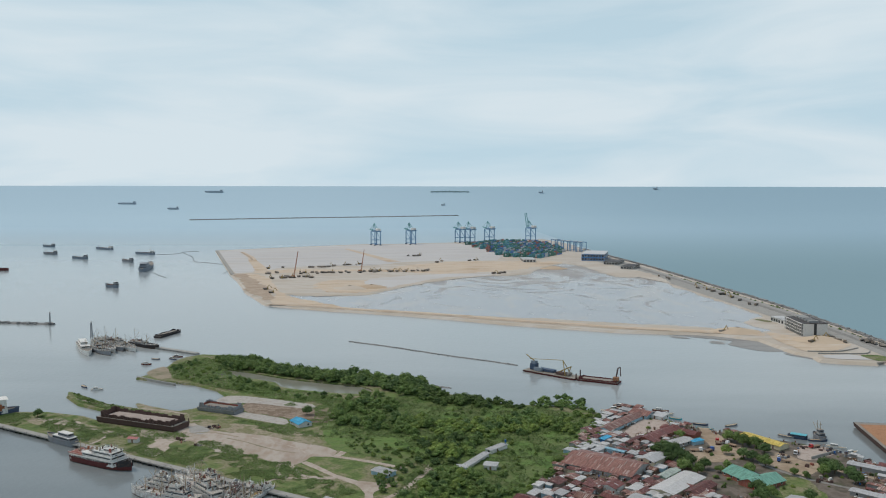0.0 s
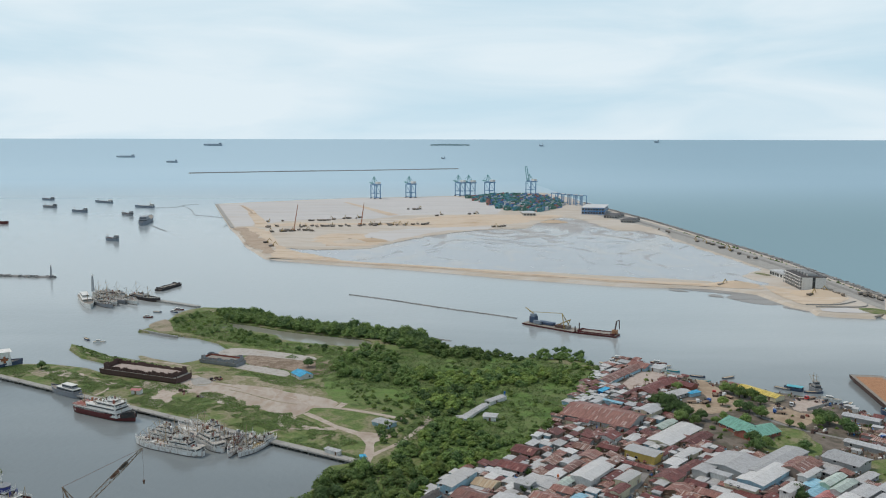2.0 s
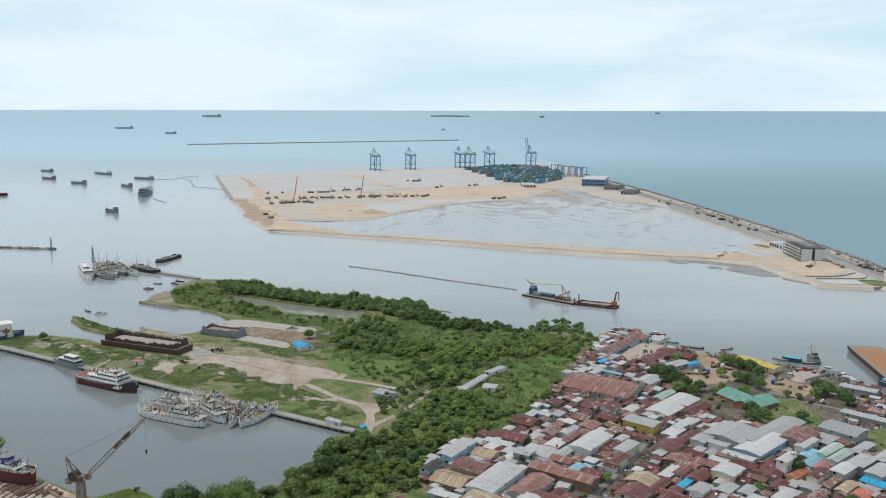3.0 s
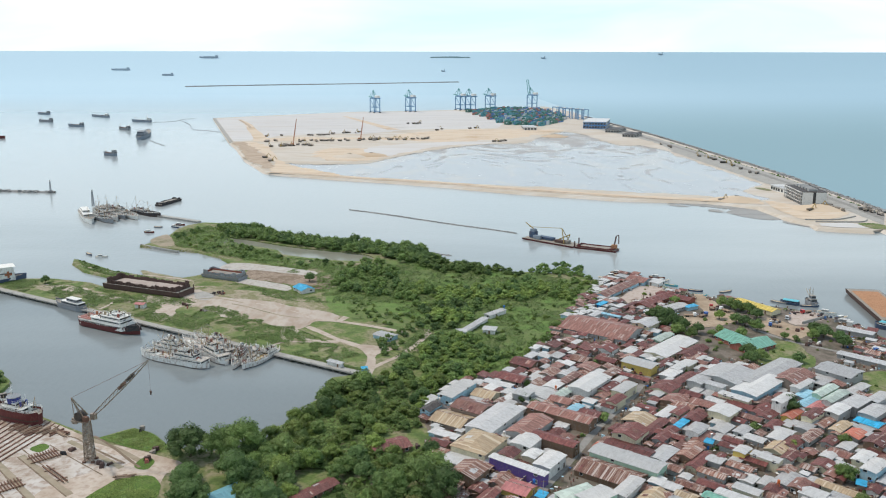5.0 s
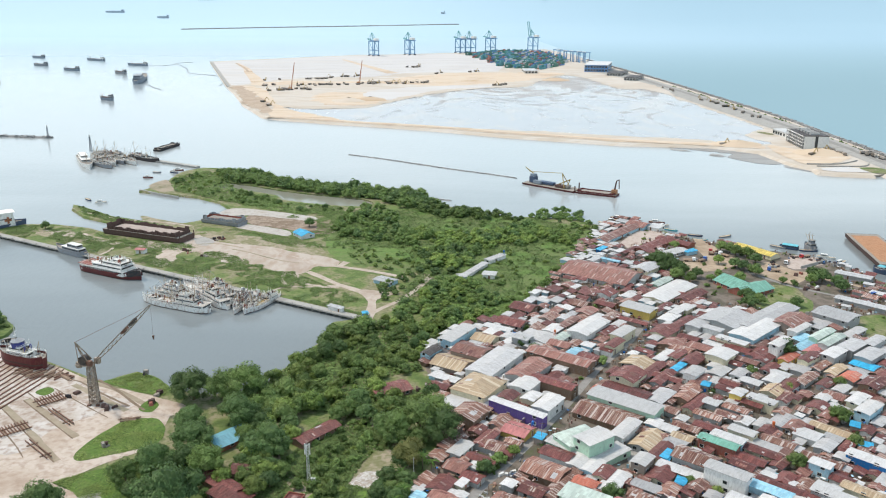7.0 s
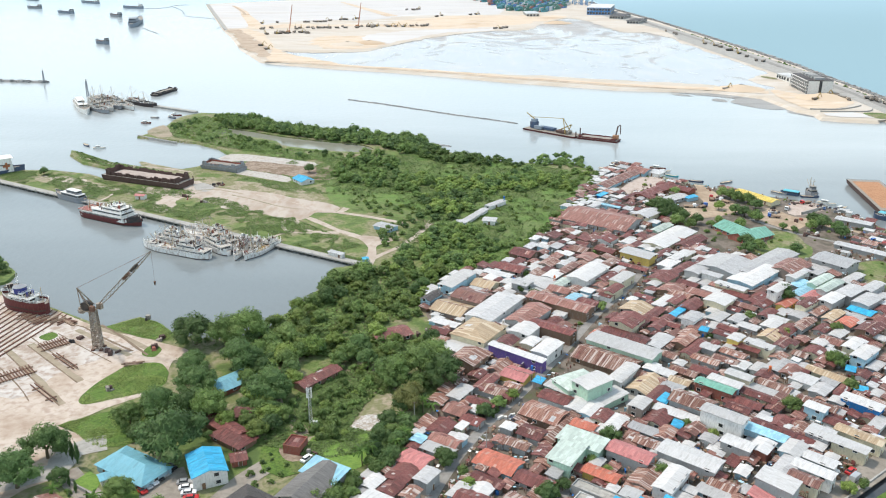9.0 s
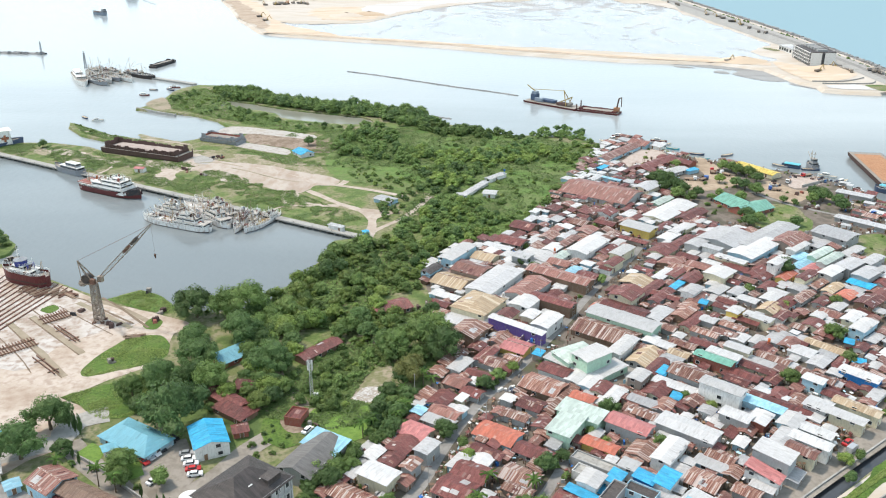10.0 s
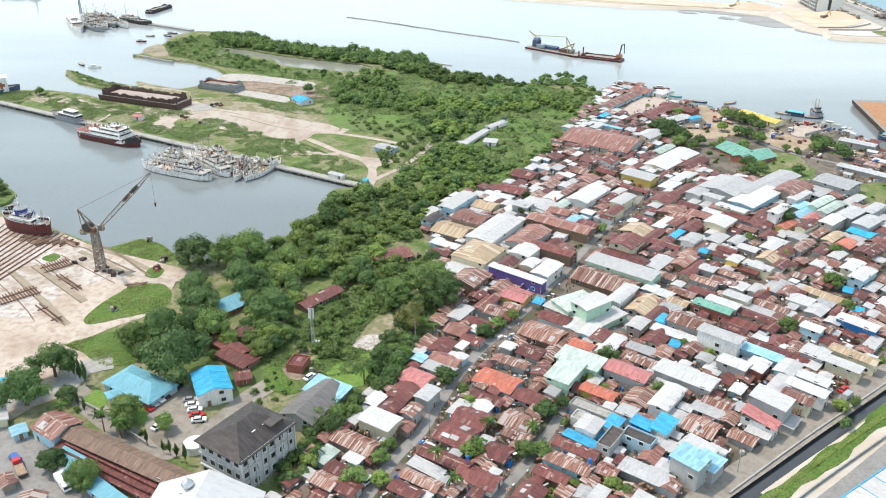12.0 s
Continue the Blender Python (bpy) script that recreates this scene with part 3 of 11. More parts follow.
FRAME = material("window_frame_paint", [(0.5, 0.49, 0.46), (0.6, 0.59, 0.56)], size=1, rough=0.6, vary=0.2)
DOOR_WOOD = material("door_wood", [(0.16, 0.09, 0.05), (0.24, 0.15, 0.09)], size=0.6, stretch=(4, 4, 0.6), rough=0.7, vary=0.35)
TANK_BLUE = material("blue_plastic", [(0.02, 0.12, 0.4), (0.03, 0.16, 0.46)], size=1, rough=0.4)
TANK_ORANGE = material("orange_plastic", [(0.55, 0.13, 0.04), (0.6, 0.17, 0.06)], size=1, rough=0.4)
STEEL = material("stainless_steel", [(0.5, 0.5, 0.5), (0.62, 0.62, 0.62)], size=1, rough=0.35, metal=0.8)


def opening_mesh(name, w, h, door=False):
    """A leaf or pane set in a raised surround, one connected shape."""
    bm = bmesh.new()
    t = 0.1
    rings = []
    for grow, y in ((t, 0.03), (t, -0.08), (0.0, -0.08), (0.0, -0.02)):
        rings.append([bm.verts.new((i * (w / 2 + grow), y, h / 2 + j * (h / 2 + grow))) for i, j in ((-1, -1), (1, -1), (1, 1), (-1, 1))])
    for a, b in zip(rings, rings[1:]):
        for i in range(4):
            j = (i + 1) % 4
            bm.faces.new((a[i], a[j], b[j], b[i])).material_index = 1
    bm.faces.new(rings[-1])
    me = bpy.data.meshes.new(name)
    bm.to_mesh(me)
    bm.free()
    me.materials.append(DOOR_WOOD if door else DARK_OPENING)
    me.materials.append(FRAME)
    return me


WINDOW_MESH = opening_mesh("window", 1.3, 1.1)
DOOR_MESH = opening_mesh("door", 1.0, 2.05, True)


def tank_mesh(name, mat):
    bm = bmesh.new()
    tube(bm, (0, 0, 0.35), (0, 0, 1.45), 0.5, 10)
    tube(bm, (0, 0, 1.45), (0, 0, 1.65), 0.5, 10, 0.2)
    for i, j in ((-1, -1), (1, -1), (1, 1), (-1, 1)):
        beam(bm, (i * 0.32, j * 0.32, -1.2), (i * 0.32, j * 0.32, 0.36), 0.08)
    me = bpy.data.meshes.new(name)
    bm.to_mesh(me)
    bm.free()
    me.materials.append(mat)
    return me


TANKS = [tank_mesh("tank_blue", TANK_BLUE), tank_mesh("tank_orange", TANK_ORANGE), tank_mesh("tank_steel", STEEL)]
HOUSE_BOXES = []
RESERVED = []  # footprints of the large buildings, which no small house may enter


def in_box(x, y, b):
    c, s = math.cos(b[4]), math.sin(b[4])
    return abs((x - b[0]) * c + (y - b[1]) * s) < b[2] * 0.5 and abs((y - b[1]) * c - (x - b[0]) * s) < b[3] * 0.5


_dice = random.Random(7)


MAIN_STREET = [(-24.5, 153), (-18.5, 166.2), (-12.7, 179.3), (-6.2, 190.1), (-1.1, 204), (5.3, 219.3), (12, 232.2), (21.1, 246.3), (31.2, 261.8), (39.9, 276.6), (48, 290.4), (61.9, 316.1), (73.1, 333.3), (83.5, 348.8), (94.2, 369.1), (103.1, 385.3)]
SIDE_STREET = [(8.5, 152), (13.6, 164.2), (19.2, 172.6), (25.4, 182.8), (32.2, 195.2), (35.7, 203.3)]

def gable_roof(w, d, eave, rise, over, thick=0.12, hip=0.0, ridge_at=0.5):
    """Roof with its ridge along x; hip: how far the ridge stops short of each end."""
    bm = bmesh.new()
    hx, y0, y1 = w / 2 + over, -d / 2 - over, d / 2 + over
    yr = y0 + (y1 - y0) * ridge_at
    sag = rise * over * 2 / max(d, 1)
    for dz, flip in ((thick, False), (0.0, True)):
        a = [bm.verts.new(p) for p in ((-hx, y0, eave - sag + dz), (hx, y0, eave - sag + dz), (hx, y1, eave - sag + dz), (-hx, y1, eave - sag + dz),
                                       (-hx + hip, yr, eave + rise + dz), (hx - hip, yr, eave + rise + dz))]
        quads = [(0, 1, 5, 4), (2, 3, 4, 5)] + ([(1, 2, 5), (3, 0, 4)] if hip else [])
        for q in quads:
            bm.faces.new([a[i] for i in (reversed(q) if flip else q)])
        if not flip:
            top = a
    for q in ((0, 1), (1, 2), (2, 3), (3, 0)) if hip else ((0, 1), (1, 5), (5, 2), (2, 3), (3, 4), (4, 0)):
        i, j = q
        bm.faces.new((top[j], top[i], a[i], a[j]))
    return bm


OPEN_STREETS = [(px, py, half) for line, half in ((MAIN_STREET, 2.2), (SIDE_STREET, 1.6)) for px, py in smooth_line(line, 2.0, closed=False)]


def street_gap(x, y, w, d, turn, top):
    """Moves a house back from the village streets, so that they stay open; also says how far it still stands in them."""
    c, s = math.cos(turn), math.sin(turn)
    worst = 9.0
    for _ in range(3):
        worst, push = 9.0, (0.0, 0.0)
        for px, py, half in OPEN_STREETS:
            if abs(px - x) + abs(py - y) > 45:
                continue
            k = 1 - top / EYE
            ox, oy = px * k - x, py * k - y
            lx, ly = ox * c + oy * s, -ox * s + oy * c
            gx, gy = abs(lx) - w / 2 - half, abs(ly) - d / 2 - half
            gap = max(gx, gy)
            if gap < worst:
                worst = gap
                m = min(1.6, -gap) if gap < 0 else 0.0
                sx, sy = (-math.copysign(m, lx), 0.0) if gx > gy else (0.0, -math.copysign(m, ly))
                push = (sx * c - sy * s, sx * s + sy * c)
        if worst >= 0:
            break
        x, y = x + push[0], y + push[1]
    return x, y, worst


def house(x, y, w, d, rot, code, wall=None, openings=True, name="house", label="", slope=None, group="houses of the village"):
    """One dwelling. code: the roof's colour letter, then storeys, then h (hipped), x (ridge across) or m (single slope)."""
    dice = _dice
    if name in ("house", "shack", "lean_to") and any(in_box(x, y, b) for b in RESERVED):
        return None
    look_, rest = code[0], code[1:]
    storeys = int(rest[0]) if rest[:1].isdigit() else 1
    eave = {1: 1.9 if name in ("shack", "lean_to") else 2.3, 2: 4.3, 3: 7.0}[storeys] + dice.uniform(-0.3, 0.3)
    over = dice.uniform(0.35, 0.65)
    grow = (1.05 if x < 30 and y < 250 else 1.17) if name == "house" else 1.08
    if name in ("house", "shack", "lean_to", "hall", "shop_row"):
        x, y, gap = street_gap(x, y, w * grow, d * grow, radians(rot), eave + LEVEL)
        if gap < 0 and name in ("shack", "lean_to"):
            return None
        if gap < 0:
            grow = 0.98
    w, d = max(2.4, w * grow - 2 * over), max(2.4, d * grow - 2 * over)
    HOUSE_BOXES.append((x, y, w, d, radians(rot)))
    if group in ("large halls", "school"):
        RESERVED.append(HOUSE_BOXES[-1])
    if wall is None:
        wall = dice.choice({"R": ["brown", "zinc", "grey", "cream", "white"], "r": ["zinc", "brown", "grey"], "s": ["zinc", "grey", "brown"], "w": ["white", "white", "grey", "cream", "blue"],
                            "g": ["grey", "white"], "G": ["mint", "white"], "c": ["grey", "white", "blue"], "b": ["deep_blue", "blue", "white"], "p": ["grey", "white", "cream"],
                            "o": ["cream", "grey", "yellow"], "t": ["cream", "zinc", "grey"], "k": ["grey"], "n": ["zinc"], "a": ["grey"], "q": ["blue"], "f": ["grey", "white"], "e": ["red", "white"], "y": ["cream"]}[look_])
    home = None if name in ("shack", "lean_to") else thing(name, pose(x, y, LEVEL, 0, 0, rot), label or f"{'two-storey' if storeys == 2 else 'three-storey' if storeys == 3 else 'low'} {WALL_WORDS[wall]} house with {ROOF_WORDS[look_]} roof", "house", group)
    across = "x" in rest or (d > w * 1.05 and "m" not in rest)
    turn = pose(0, 0, 0, 0, 0, 90) if across else Matrix.Identity(4)
    rw, rd = (d, w) if across else (w, d)
    flat = look_ == "f" or "f" in rest
    mono = "m" in rest
    pitch = slope if slope is not None else (0.13 if look_ in "wgcb" else 0.28) * dice.uniform(0.8, 1.2)
    # walls, carried up into the gables
    bm = bmesh.new()
    box(bm, 0, 0, -0.3, w, d, eave + 0.3)
    if flat:
        for sx, sy, bx, by in ((w, 0.18, 0, -d / 2 + 0.09), (w, 0.18, 0, d / 2 - 0.09), (0.18, d - 0.36, -w / 2 + 0.09, 0), (0.18, d - 0.36, w / 2 - 0.09, 0)):
            box(bm, bx, by, eave + 0.01, sx, sy, 0.55)
    elif not mono and "h" not in rest:
        rise = rd * 0.5 * pitch
        for s in (-1, 1):
            tri = [turn @ Vector(p) for p in ((s * rw / 2, -rd / 2, eave), (s * rw / 2, rd / 2, eave), (s * rw / 2, 0, eave + rise))]
            tri2 = [turn @ Vector(p) for p in ((s * (rw / 2 - 0.15), -rd / 2, eave), (s * (rw / 2 - 0.15), rd / 2, eave), (s * (rw / 2 - 0.15), 0, eave + rise))]
            va, vb = [bm.verts.new(p) for p in tri], [bm.verts.new(p) for p in tri2]
            bm.faces.new(va)
            bm.faces.new(list(reversed(vb)))
            for i, j in ((1, 2), (2, 0)):
                bm.faces.new((va[i], vb[i], vb[j], va[j]))
    bmesh.ops.recalc_face_normals(bm, faces=bm.faces)
    if home is None:
        home = tagged(obj(name, bm, WALLS[wall], m=pose(x, y, LEVEL, 0, 0, rot)), label, "shed", group)
    else:
        part("wall", bm, WALLS[wall], home)
    if flat:
        bm = bmesh.new()
        box(bm, 0, 0, eave + 0.02, w - 0.38, d - 0.38, 0.06)
        part("roof", bm, ROOFS[look_], home)
    else:
        if mono:
            bm = gable_roof(rw, rd, eave + 0.05, rd * pitch * 0.6, over, ridge_at=0.97)
        else:
            bm = gable_roof(rw, rd, eave + 0.03, rd * 0.5 * pitch, over, hip=rd * 0.45 if "h" in rest else 0.0)
        part("roof", bm, ROOFS[look_], home, m=turn)
        if not mono and "h" not in rest and look_ in "Rrsopt":
            rz = eave + 0.03 + rd * 0.5 * pitch + 0.1
            bm = bmesh.new()
            for s in (-1, 1):
                v = [bm.verts.new(p) for p in ((-rw / 2 - over, 0, rz + 0.06), (rw / 2 + over, 0, rz + 0.06), (rw / 2 + over, s * 0.28, rz + 0.06 - 0.28 * pitch), (-rw / 2 - over, s * 0.28, rz + 0.06 - 0.28 * pitch))]
                bm.faces.new(v if s < 0 else list(reversed(v)))
            if dice.random() < 0.22:
                part("ridge_cap", bm, ROOFS["s"], home, m=turn)
            else:
                bm.free()
        # replaced sheets, a little proud of the old ones
        if look_ in "Rrst" and rw > 4:
            rise = rd * 0.5 * pitch
            for _ in range(dice.choice((0, 0, 1, 1, 2, 3))):
                sw, u0 = dice.choice((0.8, 0.8, 1.6, 2.4)), dice.uniform(0.05, 0.4)
                u1 = min(0.97, u0 + dice.uniform(0.25, 0.55))
                px, s = dice.uniform(-rw / 2 + sw, rw / 2 - sw), dice.choice((-1, 1))
                if mono:
                    continue
                bm = bmesh.new()
                yy = [s * rd / 2 * (1 - u) for u in (u0, u1)]
                zz = [eave + 0.03 + 0.12 + rise * u + 0.035 for u in (u0, u1)]
                v = [bm.verts.new(p) for p in ((px - sw / 2, yy[0], zz[0]), (px + sw / 2, yy[0], zz[0]), (px + sw / 2, yy[1], zz[1]), (px - sw / 2, yy[1], zz[1]))]
                f = bm.faces.new(v if s < 0 else list(reversed(v)))
                r = bmesh.ops.extrude_face_region(bm, geom=[f])
                for q in r["geom"]:
                    if isinstance(q, bmesh.types.BMVert):
                        q.co.z -= 0.03
                part("roof_sheet", bm, ROOFS[dice.choice("wsgr" if look_ == "R" else "wRgR")], home, m=turn)
    if openings:
        for floor in range(storeys):
            z = 0.85 + 2.55 * floor
            for length, off, r in ((w, d / 2, 0), (d, w / 2, 90), (w, d / 2, 180), (d, w / 2, 270)):
                n = min(4, int(length / 3.4))
                facing = rot + r - 90
                if math.sin(radians(facing)) > -0.2:
                    continue
                k = dice.randrange(n) if n and floor == 0 and r in (0, 180) else -1
                for i in range(n):
                    u = (i + 0.5 + dice.uniform(-0.18, 0.18)) / n * length - length / 2
                    here = pose(0, 0, 0, 0, 0, r) @ pose(u, -off, 0)
                    if i == k:
                        share("door", DOOR_MESH, home, here @ pose(0, -0.02, 0))
                    elif dice.random() < 0.34:
                        share("window", WINDOW_MESH, home, here @ pose(0, -0.02, z))
    if dice.random() < 0.04 and name not in ("shack", "lean_to", "shed"):
        k = dice.choice((0, 0, 1, 2, 2))
        share("water_tank", TANKS[k], home, pose(w / 2 - 0.8, -d / 2 + 0.8, eave + (0.95 if flat else 1.3)), ("blue", "orange", "steel")[k] + " water tank on a stand")
    return home

# the green school and its canopy
house(46.1, 257.5, 9.6, 13.4, -59.8, "G2h", "mint", slope=0.3, name="school_building", label="mint green school wing with a pale green hipped roof", group="school")
house(50.5, 251.9, 7.6, 11.6, -54.1, "w3", "mint", slope=0.1, name="school_building", label="tall mint green school block with a white roof", group="school")
house(41.3, 254.3, 13.2, 4.2, -42.2, "wm", "mint", slope=0.1, name="school_building", label="low white-roofed school veranda", group="school")
house(55.6, 249.2, 6.4, 13.5, -54.2, "wm", "mint", slope=0.1, name="school_building", label="open white-roofed canopy of the school", group="school")
house(28.7, 276.8, 24.6, 4, -38.3, "w2m", "purple", slope=0.1, name="shop_row", label="long purple two-storey shop row with a white roof", group="large halls")
# the large halls
house(86.7, 439.3, 37.2, 25.3, -35.3, "r", "grey", slope=0.22, name="hall", label="wide hall with a rusted brown metal roof", group="large halls")
house(154.3, 421.5, 17.6, 13.3, -65.8, "e", "red", slope=0.4, name="school_building", label="low school wing with a green metal roof", group="school")
house(159.7, 413.4, 19.6, 12.1, 31.6, "e", "red", slope=0.4, name="school_building", label="low school wing with a green metal roof", group="school")
house(114.2, 522.4, 50.5, 8.6, 50.5, "r", "blue", slope=0.3, name="hall", label="long low hall with a rusted brown roof and pale blue walls", group="large halls")
house(129.8, 540.2, 13.0, 12.6, -43.0, "r", "blue", slope=0.25, name="hall", label="short low hall with a rusted brown roof beside a courtyard", group="large halls")
house(139.8, 535.0, 8.4, 8.6, -43.0, "wm", "white", slope=0.12, name="hall", label="small white-roofed shed closing a courtyard", group="large halls")
house(129.0, 494.6, 32.0, 8.8, 45.5, "R", "red", slope=0.3, name="hall", label="low red-walled hall with a dark rusted roof", group="large halls")
house(143.4, 501.2, 21.5, 8.6, -46.5, "R", "red", slope=0.3, name="hall", label="low red-walled wing with a dark rusted roof", group="large halls")
house(186.4, 481.7, 25.8, 8.2, -58, "y", "cream", slope=0.25, name="hall", label="long open shed with a yellow metal roof on the shore", group="large halls")
house(222.8, 434.5, 17.5, 6.4, -40, "g", "grey", slope=0.15, name="hall", label="low shed with a pale grey roof near a barge", group="large halls")
house(208.0, 391.0, 26.0, 6.0, -45, "g", "grey", slope=0.15, name="hall", label="long low shed with a grey metal roof", group="large halls")
house(112, 443, 9.8, 14.1, -43.4, "g2", "cream", slope=0.25, name="hall", label="cream two-storey hall with a pale grey roof", group="large halls")
# the paved courtyard on the shore stays free of houses
RESERVED.append((126, 514, 40, 17, radians(50)))
# the houses stand along the streets, which fan out a little towards the canal
house(151.8, 369.6, 39.5, 10.6, 42, "g2", "grey", name="hall", label="large hall with a wide grey zinc roof", group="large halls")
house(131.9, 366.4, 20.0, 17.7, 45, "g2", "grey", name="hall", label="large hall with a wide grey zinc roof", group="large halls")
house(140.8, 353.8, 26.9, 11.7, 44, "w2", name="hall", label="large hall with a wide white metal roof", group="large halls")
house(21.3, 317.9, 25.9, 11.6, 57, "g2", "white", name="hall", label="large hall with a wide grey zinc roof", group="large halls")
house(60.2, 276.6, 12.5, 22.1, 53, "s", name="hall", label="large hall with a wide rust-streaked zinc roof", group="large halls")
house(13.9, 296.1, 16.7, 14.5, 57, "t2h", name="hall", label="large hall with a wide tan weathered metal roof", group="large halls")
house(67.6, 283.5, 9.0, 25.6, 52, "w2", "mint", name="hall", label="large mint green hall with a wide white metal roof", group="large halls")
house(66.2, 357.0, 20.9, 10.0, 52, "w2", name="hall", label="large hall with a wide white metal roof", group="large halls")
house(160.4, 363.1, 17.7, 11.8, 42, "r2", name="hall", label="large hall with a wide brown rusted zinc roof", group="large halls")
house(184.8, 371.3, 12.4, 15.1, 40, "g2", "grey")
house(48.9, 323.5, 7.4, 24.9, 54, "r2")
house(34.6, 311.7, 17.8, 9.3, 55, "r2")
house(70.6, 294.9, 9.5, 16.5, 51, "R")
house(31.9, 239.4, 10.6, 14.3, 56, "s")
house(4.1, 321.5, 10.8, 13.3, 57, "t")
house(12.4, 330.5, 10.5, 12.9, 57, "r2")
house(6.5, 349.1, 18.5, 6.8, 57, "w2", "blue")
house(95.8, 380.4, 8.4, 14.1, 49, "w2", "yellow")
house(73.0, 212.4, 7.0, 15.9, 51, "w2", "grey")
house(16.4, 212.1, 8.5, 12.9, 57, "o", "blue")
house(73.5, 305.9, 11.0, 9.3, 51, "R2")
house(99.8, 355.5, 11.3, 8.6, 48, "R")
house(32.3, 367.0, 8.1, 11.9, 56, "R")
house(82.6, 244.0, 7.9, 12.2, 50, "s2", "grey")
house(27.9, 264.8, 9.4, 10.2, 56, "p", "yellow")
house(39.9, 386.2, 9.2, 10.4, 55, "R")
house(3.4, 186.1, 9.5, 10.0, 57, "R")
house(42.5, 220.4, 12.6, 7.0, -35, "G2m", "mint", slope=0.12)
house(36.9, 213.6, 7.2, 10.6, -35, "G2m", "mint", slope=0.12)
house(80.7, 322.0, 9.6, 9.7, 50, "t")
house(9.5, 274.6, 9.8, 9.5, 57, "s2")
house(7.5, 285.4, 7.0, 13.2, 57, "w")
house(70.2, 258.6, 12.4, 7.2, 51, "t")
house(-24.2, 183.1, 6.3, 14.1, 57, "s")
house(43.9, 297.8, 5.4, 16.3, 54, "R2")
house(44.2, 348.4, 10.2, 8.6, 54, "w")
house(116.7, 326.3, 10.0, 8.7, 46, "w2")
house(175.3, 334.6, 12.7, 6.6, 40, "g2")
house(8.4, 193.6, 7.9, 10.3, 57, "R")
house(136.3, 342.0, 19.7, 4.4, 44, "w2")
house(178.6, 325.6, 12.4, 6.5, 40, "g2")
house(63.3, 171.2, 7.4, 6.6, -46, "c3m", "grey", slope=0.1)
house(68.6, 172.6, 5.8, 6.2, -45, "c2m", "grey", slope=0.1)
house(21.4, 191.9, 7.5, 10.2, 57, "s")
house(100.3, 341.8, 9.0, 8.3, 48, "r")
house(18.9, 347.6, 8.2, 9.1, 57, "t")
house(31.9, 297.4, 9.5, 7.8, 56, "w2")
house(-17.5, 190.2, 7.1, 10.4, 57, "w2")
house(38.9, 281.8, 11.4, 6.4, 55, "w2")
house(9.1, 169.3, 6.5, 11.1, 57, "R")
house(55.9, 214.4, 6.0, 12.0, 53, "p2", "grey")
house(167.0, 298.8, 10.4, 6.9, 41, "R2")
house(83.3, 406.5, 8.9, 8.0, 50, "R")
house(122.0, 271.6, 10.0, 7.1, 46, "g")
house(-1.0, 176.9, 4.8, 14.7, 57, "R")
house(26.2, 203.0, 6.2, 11.1, 56, "R", "grey")
house(58.6, 205.2, 10.4, 6.6, 53, "s")
house(-8.0, 213.0, 7.4, 9.2, 57, "p")
house(82.8, 291.0, 11.3, 6.0, 50, "g")
house(63.5, 262.9, 13.3, 5.0, 52, "w2")
house(80.5, 350.2, 12.3, 5.4, 50, "w2")
house(53.6, 232.6, 11.8, 5.6, 53, "w")
house(-11.8, 206.0, 8.8, 7.4, 57, "R")
house(64.7, 201.4, 11.9, 5.4, 52, "w2")
house(69.3, 380.6, 8.8, 7.3, 52, "r")
house(-0.5, 231.2, 9.0, 7.1, 57, "R")
house(103.9, 324.1, 9.8, 6.5, 48, "R")
house(105.3, 372.5, 10.5, 6.0, 48, "w")
house(88.6, 231.1, 5.1, 12.3, 49, "w3", "white")
house(92.5, 196.4, 6.6, 9.5, 49, "w3m", "grey")
house(87.3, 368.2, 4.4, 18.3, 50, "R")
house(52.0, 170.4, 5.3, 11.7, 53, "g")
house(93.2, 292.4, 11.2, 5.5, 49, "s")
house(71.3, 189.7, 7.3, 8.4, 51, "s")
house(163.9, 326.7, 10.9, 5.6, 41, "w2")
house(43.5, 197.2, 4.4, 13.8, 54, "f")
house(1.7, 222.7, 5.7, 10.6, 57, "r")
house(83.8, 313.2, 20.0, 4.4, 50, "R")
house(147.6, 317.1, 10.9, 5.5, 43, "g")
house(155.4, 278.4, 11.3, 5.2, 42, "w2")
house(187.7, 340.2, 12.5, 4.7, 40, "g2")
house(69.6, 236.8, 8.6, 6.8, 52, "R")
house(79.2, 373.6, 11.6, 5.0, 50, "s")
house(67.8, 391.4, 7.3, 7.9, 52, "s")
house(111.6, 338.4, 6.2, 9.3, 47, "r")
house(116.2, 359.8, 9.0, 6.4, 46, "g2", "grey")
house(138.3, 243.4, 5.0, 11.5, 44, "w2", "deep_blue")
house(179.3, 310.4, 10.6, 5.4, 40, "R")
house(94.8, 286.1, 13.2, 4.4, 49, "R")
house(51.4, 340.7, 6.1, 9.2, 54, "r")
house(38.0, 248.6, 5.8, 9.6, 55, "R")
house(0.1, 217.9, 5.5, 10.1, 57, "w")
house(4.9, 241.7, 7.2, 7.7, 57, "r")
house(137.4, 264.1, 4.4, 15.4, 44, "t")
house(135.4, 327.1, 9.9, 5.6, 44, "R")
house(135.3, 301.1, 10.0, 5.5, 44, "R")
house(28.0, 227.6, 6.7, 8.2, 56, "R")
house(173.2, 318.5, 6.2, 8.8, 40, "b")
house(127.7, 296.8, 8.5, 6.4, 45, "t")
house(50.4, 373.5, 8.5, 6.4, 54, "s")
house(50.6, 358.4, 8.9, 6.1, 54, "w")
house(25.4, 360.3, 4.4, 12.5, 56, "w")
